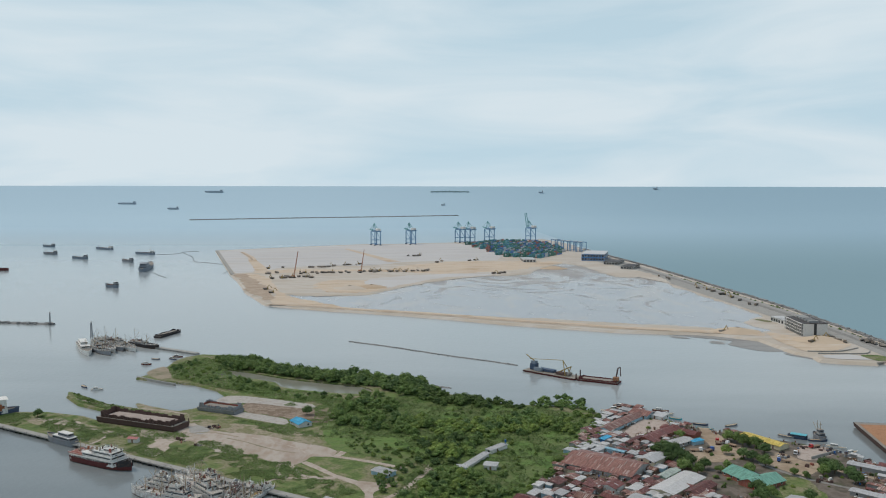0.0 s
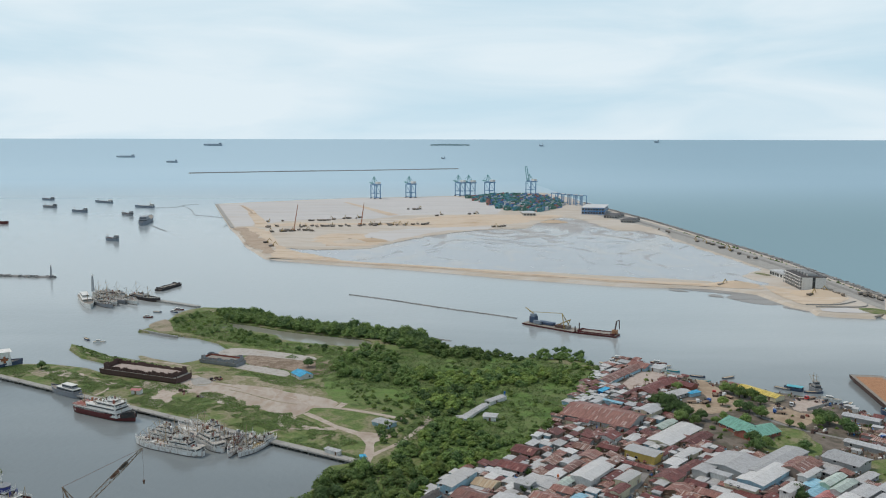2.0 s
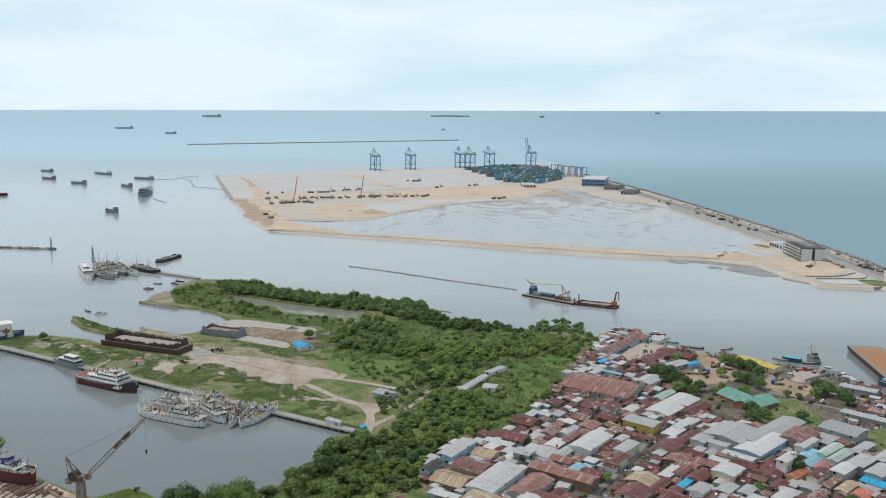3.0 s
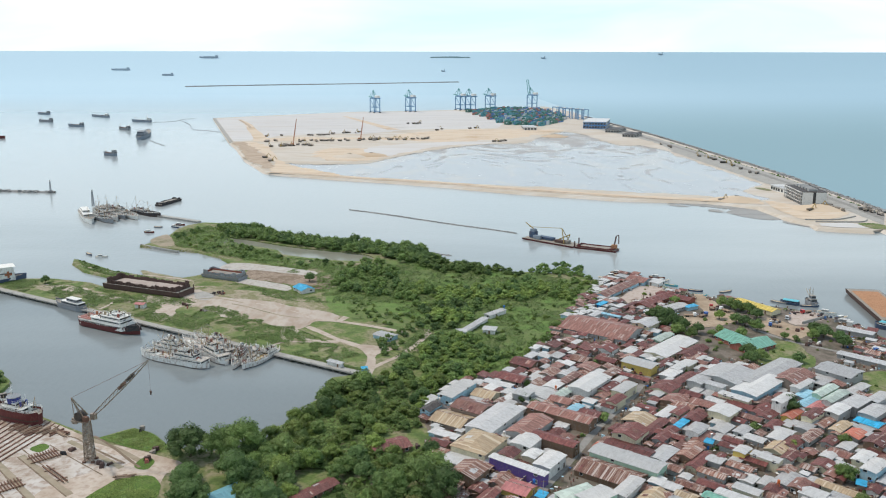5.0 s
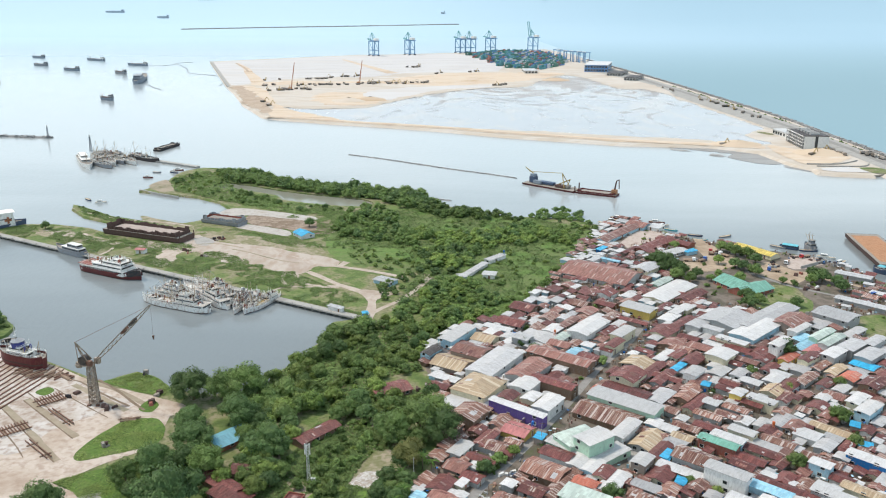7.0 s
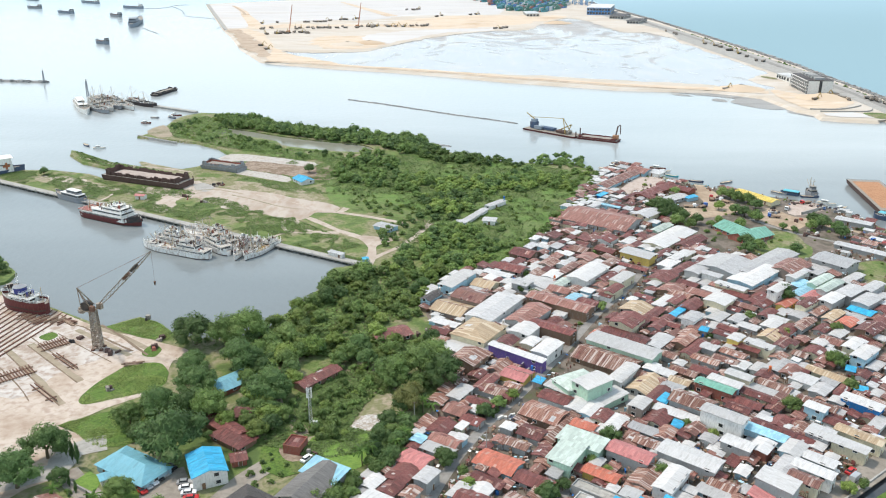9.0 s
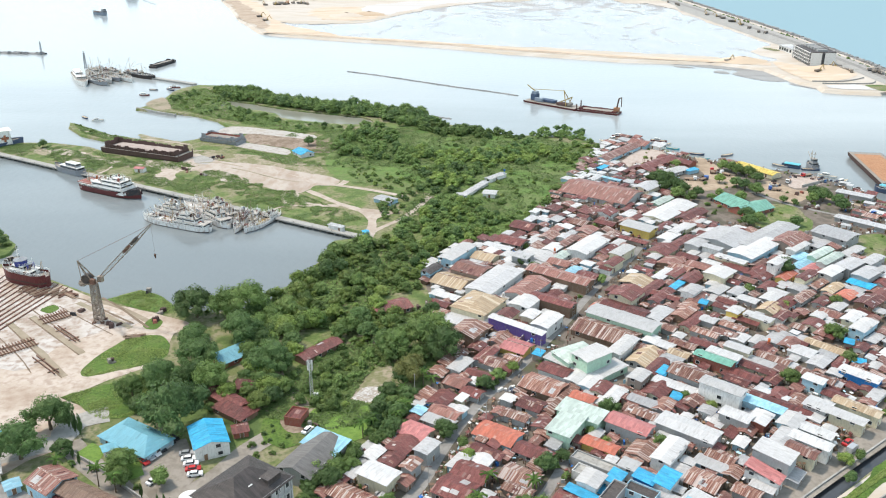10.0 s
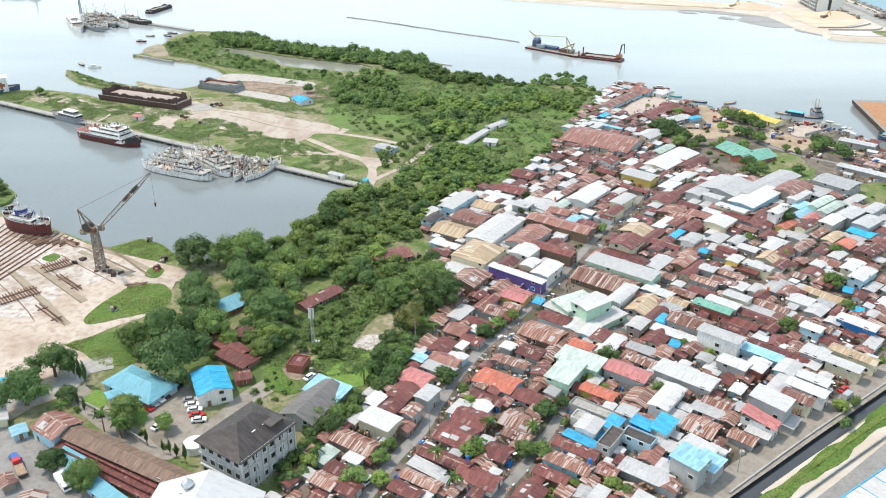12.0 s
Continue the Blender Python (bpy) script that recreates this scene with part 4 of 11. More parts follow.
house(167.8, 347.5, 14.5, 4.4, 41, "G2")
house(80.4, 390.2, 5.7, 9.3, 50, "R")
house(97.3, 299.9, 11.0, 4.8, 48, "s")
house(160.8, 354.8, 12.8, 4.4, 42, "w2")
house(61.4, 327.1, 6.3, 8.2, 52, "R")
house(-7.5, 168.9, 4.4, 12.0, 57, "s")
house(21.1, 163.0, 7.4, 6.9, 57, "R")
house(93.7, 328.4, 11.8, 4.4, 49, "w")
house(31.8, 174.8, 4.4, 11.5, 56, "s", "blue")
house(103.0, 335.6, 6.0, 8.4, 48, "s")
house(58.5, 366.4, 13.5, 4.4, 53, "r")
house(35.6, 229.7, 12.9, 4.4, 55, "s")
house(100.0, 207.8, 9.6, 5.1, 48, "g2")
house(105.5, 384.6, 16.3, 4.4, 48, "R")
house(185.1, 353.7, 14.3, 4.4, 40, "w")
house(154.8, 285.3, 9.7, 5.0, 42, "w2")
house(111.9, 312.9, 8.8, 5.5, 47, "w")
house(190.6, 328.0, 12.1, 4.4, 40, "w")
house(162.8, 308.4, 8.2, 5.8, 41, "o")
house(110.9, 365.5, 15.8, 4.4, 47, "R")
house(126.6, 261.8, 6.3, 7.5, 45, "w")
house(73.3, 263.3, 4.8, 9.8, 51, "s")
house(14.6, 179.2, 6.7, 7.0, 57, "Rx")
house(35.2, 344.5, 6.5, 7.2, 55, "w2")
house(17.7, 254.3, 6.0, 7.8, 57, "s")
house(100.2, 308.5, 8.5, 5.5, 48, "g2")
house(169.2, 340.5, 15.2, 4.4, 41, "G2")
house(185.8, 322.9, 13.0, 4.4, 40, "R")
house(131.5, 306.2, 8.4, 5.4, 45, "w")
house(128.0, 335.4, 5.6, 8.1, 45, "R")
house(13.0, 203.4, 4.4, 10.3, 57, "R")
house(156.2, 320.0, 12.5, 4.4, 42, "s")
house(144.1, 306.2, 11.7, 4.4, 43, "s")
house(67.6, 178.6, 8.0, 6.0, -47, "w2", slope=0.1)
house(139.4, 283.1, 6.8, 6.5, 44, "R")
house(104.8, 215.9, 7.9, 5.5, 48, "w2")
house(6.0, 252.3, 8.8, 4.9, 57, "w")
house(114.8, 382.7, 14.3, 4.4, 47, "w")
house(96.5, 317.1, 14.3, 3.0, 49, "bm")
house(116.9, 225.2, 6.4, 6.7, 46, "w2")
house(53.1, 349.1, 9.1, 4.7, 53, "G")
house(109.5, 347.9, 5.1, 8.3, 47, "R")
house(74.2, 338.0, 9.3, 4.5, 51, "R2")
house(-4.8, 329.6, 8.9, 4.7, 57, "k2", "blue")
house(48.5, 241.6, 8.2, 5.1, 54, "w")
house(89.2, 218.6, 5.0, 8.3, 49, "w2", "grey")
house(76.2, 197.4, 4.6, 9.0, 51, "w")
house(118.9, 285.0, 4.4, 9.4, 46, "w2")
house(76.2, 238.5, 4.4, 13.7, 51, "w")
house(-4.5, 202.5, 7.7, 5.3, 57, "g2")
house(157.6, 340.1, 13.6, 4.4, 42, "c")
house(105.6, 250.9, 4.4, 13.5, 48, "R")
house(87.6, 307.0, 13.5, 4.4, 50, "R")
house(149.4, 291.9, 5.7, 7.1, 43, "r")
house(45.9, 206.1, 4.4, 9.6, 54, "o", "yellow")
house(24.4, 287.1, 6.8, 5.9, 57, "R2")
house(-25.9, 171.1, 4.4, 9.1, 57, "R")
house(125.7, 401.7, 4.4, 13.3, 45, "R")
house(123.2, 344.1, 4.4, 9.0, 46, "r")
house(93.9, 402.4, 7.0, 5.6, 49, "w")
house(126.2, 341.0, 4.4, 12.2, 45, "w2", "cream")
house(20.6, 271.6, 8.3, 4.7, 57, "s")
house(129.3, 254.2, 7.5, 5.2, 45, "g")
house(143.8, 333.1, 11.6, 4.4, 43, "w3", "white")
house(-29.8, 167.7, 5.3, 7.2, 57, "s")
house(96.3, 217.9, 7.2, 5.3, 49, "w2", "red")
house(175.2, 363.9, 12.7, 4.4, 40, "g")
house(145.1, 326.4, 10.0, 4.4, 43, "o")
house(14.8, 258.9, 9.7, 4.4, 57, "R")
house(9.5, 235.2, 5.4, 7.0, 57, "R")
house(22.6, 221.1, 4.5, 8.4, 57, "s")
house(79.5, 200.8, 5.1, 7.4, 50, "s")
house(33.4, 181.9, 4.4, 11.1, 56, "R")
house(124.0, 267.4, 7.7, 4.9, 46, "r")
house(44.5, 244.6, 8.0, 4.7, 54, "w")
house(104.6, 229.8, 4.4, 12.5, 48, "R")
house(128.4, 223.8, 4.4, 12.5, 45, "t2", "cream")
house(69.6, 227.7, 7.2, 5.2, 52, "s")
house(102.2, 200.9, 4.8, 7.8, 48, "r2", "cream")
house(135.1, 311.6, 4.4, 8.7, 44, "w")
house(-14.7, 198.8, 6.4, 5.8, 57, "R")
house(99.2, 224.9, 4.4, 12.2, 48, "c2", "blue")
house(-10.3, 164.8, 4.4, 8.7, 57, "R")
house(52.7, 183.0, 4.5, 8.1, 53, "k2f", "blue")
house(60.6, 188.3, 7.5, 4.8, 53, "b2m", "white")
house(36.3, 184.3, 3.0, 12.0, 55, "bm")
house(40.2, 188.1, 6.3, 5.7, 55, "w2")
house(93.1, 253.9, 4.4, 11.9, 49, "e2", "red")
house(79.0, 256.0, 5.4, 6.6, 51, "g")
house(31.4, 214.3, 7.5, 4.7, 56, "s")
house(92.8, 215.8, 8.7, 4.4, 49, "r")
house(109.8, 253.8, 4.4, 11.6, 47, "w")
house(134.0, 332.4, 11.6, 4.4, 44, "R")
house(12.8, 245.9, 4.4, 10.5, 57, "R")
house(121.8, 304.4, 4.8, 7.2, 46, "w")
house(124.4, 245.1, 4.4, 11.5, 46, "s")
house(123.4, 389.6, 4.4, 11.5, 46, "r")
house(74.5, 355.8, 11.4, 4.4, 51, "R")
house(138.8, 340.6, 9.2, 4.4, 44, "r")
house(33.3, 286.9, 6.8, 5.0, 56, "w2")
house(158.7, 347.4, 9.1, 4.4, 42, "c")
house(72.7, 251.0, 10.5, 4.4, 51, "R")
house(64.8, 242.5, 7.0, 4.8, 52, "w2", "zinc")
house(30.8, 216.8, 5.7, 5.8, 56, "R")
house(159.6, 314.4, 10.9, 4.4, 42, "t")
house(-0.8, 299.7, 4.6, 7.1, 57, "R")
house(114.5, 221.5, 6.4, 5.1, 47, "w")
house(151.9, 322.6, 10.7, 4.4, 42, "R2")
house(84.3, 335.9, 4.4, 8.9, 50, "R")
house(57.8, 270.9, 5.5, 5.8, 53, "p")
house(-19.8, 202.1, 6.5, 4.9, 57, "w")
house(-6.2, 173.6, 4.4, 10.6, 57, "wm")
house(89.8, 307.4, 4.4, 10.6, 49, "R")
house(82.9, 260.4, 4.6, 6.8, 50, "t")
house(57.0, 340.4, 7.8, 4.4, 53, "s")
house(44.9, 231.8, 4.4, 7.2, 54, "o", "cream")
house(106.5, 205.2, 4.4, 10.3, 47, "w2")
house(114.4, 256.8, 4.4, 10.3, 47, "s")
house(63.8, 229.7, 4.4, 9.2, 52, "g")
house(97.2, 256.6, 4.4, 10.1, 49, "w2")
house(125.8, 233.5, 4.8, 6.3, 45, "R")
house(83.7, 280.4, 4.8, 6.3, 50, "s")
house(86.0, 266.9, 4.4, 8.6, 50, "s")
house(61.3, 223.3, 4.4, 9.4, 52, "s")
house(110.3, 210.8, 4.4, 9.1, 47, "w2")
house(65.8, 194.1, 6.1, 4.9, 52, "w")
house(-23.6, 164.8, 5.2, 5.7, 57, "R")
house(22.1, 251.1, 5.7, 5.2, 57, "R")
house(25.6, 171.2, 4.4, 9.8, 56, "R")
house(122.8, 217.9, 4.4, 9.4, 46, "w2", "cream")
house(105.4, 233.5, 4.4, 9.6, 48, "w")
house(36.5, 195.6, 5.4, 5.3, 55, "f")
house(158.6, 334.9, 9.5, 4.4, 42, "p")
house(99.3, 329.6, 9.5, 4.4, 48, "R")
house(55.0, 177.7, 6.6, 4.4, 53, "r")
house(118.4, 340.9, 4.4, 8.1, 46, "w")
house(101.8, 305.1, 9.4, 4.4, 48, "r")
house(110.0, 297.2, 4.4, 7.6, 47, "R")
house(100.8, 286.3, 5.0, 5.6, 48, "w")
house(79.3, 266.2, 4.8, 5.8, 50, "w")
house(107.9, 234.0, 6.6, 4.4, 47, "R")
house(1.8, 306.9, 4.4, 9.2, 57, "w")
house(44.9, 181.9, 9.1, 4.4, 54, "k2f")
house(96.5, 276.2, 4.4, 9.1, 49, "s")
house(124.1, 278.9, 5.8, 4.7, 46, "s")
house(119.5, 311.5, 7.9, 4.4, 46, "g")
house(87.8, 190.6, 4.4, 8.9, 50, "p2m", "white")
house(126.7, 323.2, 4.4, 8.9, 45, "r")
house(101.3, 245.6, 4.4, 8.8, 48, "R")
house(12.2, 265.1, 5.6, 4.7, 57, "R")
house(111.8, 290.2, 6.1, 4.4, 47, "w2", "yellow")
house(114.8, 285.4, 4.4, 8.7, 47, "R")
house(-8.9, 194.8, 5.9, 4.4, 57, "s2")
house(3.3, 198.8, 7.4, 4.4, 57, "w")
house(133.6, 316.5, 8.6, 4.4, 45, "R")
house(121.6, 353.6, 4.4, 8.0, 46, "g2")
house(20.4, 186.1, 4.4, 8.5, 57, "s")
house(108.0, 280.5, 4.4, 8.5, 47, "s")
house(-31.1, 177.8, 6.6, 4.4, 57, "Gm")
house(103.8, 276.2, 4.4, 8.3, 48, "r")
house(103.5, 261.0, 4.4, 8.2, 48, "w2", "cream")
house(93.3, 267.3, 4.4, 8.2, 49, "R")
house(95.3, 349.1, 8.2, 4.4, 49, "w")
house(51.5, 237.3, 7.0, 4.4, 54, "R")
house(150.3, 302.4, 7.4, 4.4, 43, "R")
house(144.4, 290.4, 6.2, 4.4, 43, "w")
house(54.8, 188.5, 4.2, 5.6, 53, "b2m", "deep_blue")
house(46.9, 189.2, 5.9, 3.9, 54, "b2m", "white")
house(63.3, 339.5, 4.6, 5.0, 52, "w")
house(59.9, 181.7, 4.4, 6.9, 53, "w")
house(154.6, 297.9, 7.5, 4.4, 42, "w")
house(80.7, 193.8, 5.1, 4.4, 50, "s")
house(112.5, 230.3, 7.4, 4.4, 47, "s")
house(55.9, 332.2, 7.3, 4.4, 53, "c")
house(81.7, 185.3, 4.4, 6.6, 50, "s")
house(97.3, 241.9, 4.4, 7.2, 48, "R")
house(-0.4, 292.7, 4.4, 4.9, 57, "s")
house(132.9, 280.6, 4.4, 5.0, 45, "s")
house(51.8, 194.5, 4.5, 4.7, 54, "w2", "white")
house(112.8, 302.3, 4.4, 7.0, 47, "R")
house(167.7, 294.4, 4.4, 7.0, 41, "w")
house(113.7, 265.2, 6.1, 4.4, 47, "R")
house(78.9, 229.9, 6.8, 4.4, 51, "r")
house(121.5, 239.6, 4.4, 6.2, 46, "w2", "blue")
house(75.1, 270.2, 5.6, 4.4, 51, "w")
house(27.0, 255.3, 4.4, 6.3, 56, "s")
house(73.3, 332.2, 4.4, 6.3, 51, "R")
house(146.1, 282.2, 4.4, 6.1, 43, "w")
house(86.1, 198.5, 4.4, 4.6, 50, "g")
house(87.0, 187.7, 4.4, 5.9, 50, "w")
house(96.8, 192.5, 5.9, 4.4, 49, "g")
house(57.0, 165.9, 4.4, 4.4, 53, "r")
house(74.2, 248.7, 5.8, 3.0, 51, "bm")
house(56.6, 298.4, 5.1, 4.4, 53, "om")
house(111.4, 223.4, 4.4, 5.2, 47, "R")
house(82.2, 224.3, 4.4, 4.4, 50, "g")
house(42.4, 171.5, 4.4, 5.0, 55, "r")
house(131.9, 246.8, 4.4, 4.5, 45, "w")
house(17.6, 223.8, 4.4, 4.4, 57, "r")
house(57.2, 173.8, 4.4, 4.4, 53, "g")
house(8.3, 222.6, 4.4, 4.4, 57, "w")
house(-10.4, 189.8, 4.4, 4.4, 57, "r")
house(-7.4, 224.0, 4.4, 4.4, 57, "c")
house(20.8, 231.4, 4.4, 4.4, 57, "w")
# the northern quarter and the shore
house(137.1, 479.3, 14.7, 7.4, 36, "w")
house(81, 435.4, 33.3, 2.4, -28, "r")
house(108.2, 440.3, 1.4, 22.4, 49, "g")
house(116.5, 409, 29.5, 11.4, 47, "w", "cream")
house(116.2, 425, 14.4, 4.9, 48, "G")
house(125.6, 402.2, 18.2, 6.8, 46, "R")
house(123, 388.1, 17.1, 0.8, 46, "w")
house(95.4, 462.3, 0, 11.9, 51, "c")
house(95.3, 485.4, 8.5, 3, 51, "bm")
house(111.3, 482.5, 15.5, 2.2, 50, "R")
house(80.2, 454.4, 13.3, 3.4, 52, "w")
house(87.4, 463.4, 10.1, 3.9, 51, "g")
house(147.0, 480.4, 7.6, 3.6, 30, "bm", openings=False)



def fill_shacks(area, count, seed, street_lines, long=(4.5, 8.5), deep=(3.6, 6.0), name="shack"):
    """Small lean-tos and sheds that crowd the gaps between the houses."""
    dice = random.Random(seed)
    xs, ys = [p[0] for p in area], [p[1] for p in area]
    big = list(HOUSE_BOXES)
    made = 0
    for _ in range(count * 30):
        if made >= count:
            break
        x, y = dice.uniform(min(xs), max(xs)), dice.uniform(min(ys), max(ys))
        if not inside((x, y), area) or any(inside((x, y), a) for a in OPEN_GROUND):
            continue
        w, d = dice.uniform(*long), dice.uniform(*deep)
        near = min(big, key=lambda b: (b[0] - x) ** 2 + (b[1] - y) ** 2)
        if math.hypot(near[0] - x, near[1] - y) > 26:
            continue
        rot = near[4]
        def clash(b):
            if (b[0] - x) ** 2 + (b[1] - y) ** 2 > 900:
                return False
            c, s = math.cos(b[4]), math.sin(b[4])
            u, v = (x - b[0]) * c + (y - b[1]) * s, -(x - b[0]) * s + (y - b[1]) * c
            return abs(u) < (b[2] + w) * 0.41 and abs(v) < (b[3] + d) * 0.41
        if any(clash(b) for b in HOUSE_BOXES):
            continue
        if any((x - p[0]) ** 2 + (y - p[1]) ** 2 < (q + d * 0.55) ** 2 for line, q in street_lines for p in line):
            continue
        house(x, y, w, d, math.degrees(rot), dice.choice("RRRRrrrssggwwwwww") + dice.choice(("", "", "m")), name=name, openings=False, group="sheds between the houses",
              label=dice.choice(("small low shed with a patched metal roof", "low lean-to of rusted sheets and boards", "small shack crowded between the houses")))
        made += 1

# ---- village ground, streets, canal banks ----
LAYERS = [0]


def layer(z):
    """Each further surface lies a little above those before it."""
    LAYERS[0] += 1
    base = 2.2 if z > 2.2 else min(z, LEVEL)
    return base + 0.004 + 0.3 * (z - base) + 0.0015 * LAYERS[0]


def patch(name, line, z, mat, label, category="ground", wobble=0.0, step=5.0, rounded=True):
    edge = smooth_line(line, step, wobble) if rounded else line
    return tagged(obj(name, sheet([edge], layer(z)), mat), label, category, kind="structure")


def blot(name, line, z, mat, label, amp, category="ground", step=3.0):
    """A spread of earth or plants with a broken natural outline."""
    return tagged(obj(name, sheet([ragged(line, step, amp)], layer(z)), mat), label, category, kind="structure")


def street(line, width, z, mat, label, name="road"):
    return tagged(obj(name, ribbon(line, width, layer(z)), mat), label, "road", kind="structure")


VILLAGE_WEST = [(-43.8, 160.1), (-38.9, 170.4), (-35.4, 181.6), (-24.1, 205.9), (-14.7, 217.7), (-9, 230.5), (1.1, 255.7), (2.2, 278.8), (-4.5, 307.8), (-9.7, 333), (1.4, 361.9), (28.3, 376.1), (46.6, 411.7), (68.6, 458.4), (91.8, 515.2), (103.7, 537.4)]
VILLAGE_NORTH = [(119.6, 559.9), (131, 559.9), (139.2, 537.5), (147.5, 519.2), (159.6, 511.7), (174.2, 502), (184.9, 492.6), (205.3, 483.6), (217.6, 472.6), (227.7, 457.9), (235, 432.7)]
VILLAGE_EAST = [(201, 319.2), (149.8, 219.6), (132.5, 210.2), (99.9, 185.6), (72.1, 164.5)]
VILLAGE = VILLAGE_WEST + VILLAGE_NORTH + VILLAGE_EAST + [(40, 135), (-40, 135)]
patch("ground", VILLAGE, LEVEL + 0.05, VILLAGE_GROUND, "trodden grey-brown earth between the houses", rounded=False)
street(MAIN_STREET, lambda u: 3.6 - 0.8 * u, LEVEL + 0.12, ASPHALT, "narrow worn concrete village street")
street(SIDE_STREET, 3.0, LEVEL + 0.12, ASPHALT, "narrow worn concrete village lane")
CANAL_PAVING = material("dusty_paving", [(0.22, 0.195, 0.165), (0.29, 0.26, 0.225), (0.18, 0.155, 0.125)], size=9, second=(0.17, 0.15, 0.12), second_size=1.5, second_amount=0.5)
CANAL_STREET = [(53.9, 154.5), (68.3, 165.9), (81.2, 175.8), (95.8, 187.1), (111.7, 199.4), (136.6, 218.3), (157.3, 234.2)]
street(CANAL_STREET, 7.5, LEVEL + 0.12, CANAL_PAVING, "pale concrete street along the canal")
VERGE = [(83.6, 161.5), (95.5, 170.6), (110.6, 181.8), (124, 191.6), (142.3, 204.9)]
street(VERGE, 11.0, LEVEL + 0.08, SAND, "strip of pale sand beside the canal", "ground")
VERGE_GRASS = [(71.3, 154.4), (83.3, 163.9), (94.9, 172.8), (110.3, 184.7), (127.5, 198.8), (145.5, 212.8)]
street(VERGE_GRASS, lambda u: 4.6 + 1.3 * math.sin(u * 19) + 0.8 * math.sin(u * 47), LEVEL + 0.14, WEEDS, "bright green weedy canal bank", "ground")
EAST_ROAD = [(86.5, 154.6), (102.7, 166.8), (118.2, 179.1), (136.5, 193.6)]
street(EAST_ROAD, 6.5, LEVEL + 0.14, ASPHALT, "grey road beside a warehouse")


def low_wall(line, height, thick, z, label):
    pts = smooth_line(line, 4, closed=False)
    bm = bmesh.new()
    for a, b in zip(pts, pts[1:]):
        beam(bm, (*a, z + height / 2), (*b, z + height / 2), thick, height)
    return tagged(obj("wall", bm, CONCRETE), label, "wall", kind="structure")


low_wall([(84.2, 159.4), (92.3, 166), (106.9, 176.8), (122.4, 188.1), (140.6, 201.6)], 0.9, 0.35, LEVEL, "low pale concrete roadside wall")
low_wall([(p[0], p[1]) for p in CANAL_WEST], 0.5, 0.5, LEVEL, "concrete edge of the canal")
CANAL_WATER = material("black_canal_water", [(0.045, 0.048, 0.053), (0.06, 0.063, 0.068)], size=6, rough=0.12, spec=0.5)
tagged(obj("water", sheet([[(x * 1.0, y) for x, y in canal_line]], 0.4), CANAL_WATER), "still black canal water", "water", kind="structure")

OPEN_GROUND = [[(141.7, 503.1), (174.4, 491.4), (210.7, 480.2), (221.7, 444), (193.7, 391.7), (165.8, 376.5), (154.6, 391.6), (131.8, 399.5), (132.4, 434.2)], [(112.5, 508.7), (129.7, 535.2), (140.5, 526.2), (140.6, 519.6), (120.7, 500.5), (111.2, 493.6)], [(159, 513), (164, 509), (161, 479), (154, 494)], [(61.8, 253.9), (67.9, 259.8), (65.5, 248.2), (60.6, 242.7)],
               [(192.8, 376.6), (214.6, 384.1), (198.2, 349.1), (186.3, 355.6)], [(34.3, 253.9), (52.8, 278.9), (65.3, 261.9), (48.6, 244.5)]]


STREET_LINES = [(smooth_line(MAIN_STREET, 3, closed=False), 3.2), (smooth_line(SIDE_STREET, 3, closed=False), 2.6), (smooth_line(CANAL_STREET, 3, closed=False), 5.0)]
STREET_LINES += [(smooth_line(a, 3), 3.0) for a in OPEN_GROUND]
for a in OPEN_GROUND:
    STREET_LINES.append(([(sum(p[0] for p in a) / len(a), sum(p[1] for p in a) / len(a))], 0.35 * min(max(p[0] for p in a) - min(p[0] for p in a), max(p[1] for p in a) - min(p[1] for p in a))))
NEAR = [(-43.8, 160.1), (-35.4, 181.6), (-24.1, 205.9), (1, 225.6), (40.3, 239.1), (91.2, 254), (140.1, 254.1), (132.5, 210.2), (99.9, 185.6), (72.1, 164.5)]
fill_shacks(NEAR, 40, 17, STREET_LINES, (3.4, 6.0), (3.0, 4.4))
fill_shacks(NEAR, 55, 18, STREET_LINES, (2.6, 4.6), (2.4, 3.6), "lean_to")
fill_shacks(VILLAGE, 260, 19, STREET_LINES)
fill_shacks(VILLAGE, 270, 20, STREET_LINES, (2.8, 5.0), (2.6, 4.0), "lean_to")
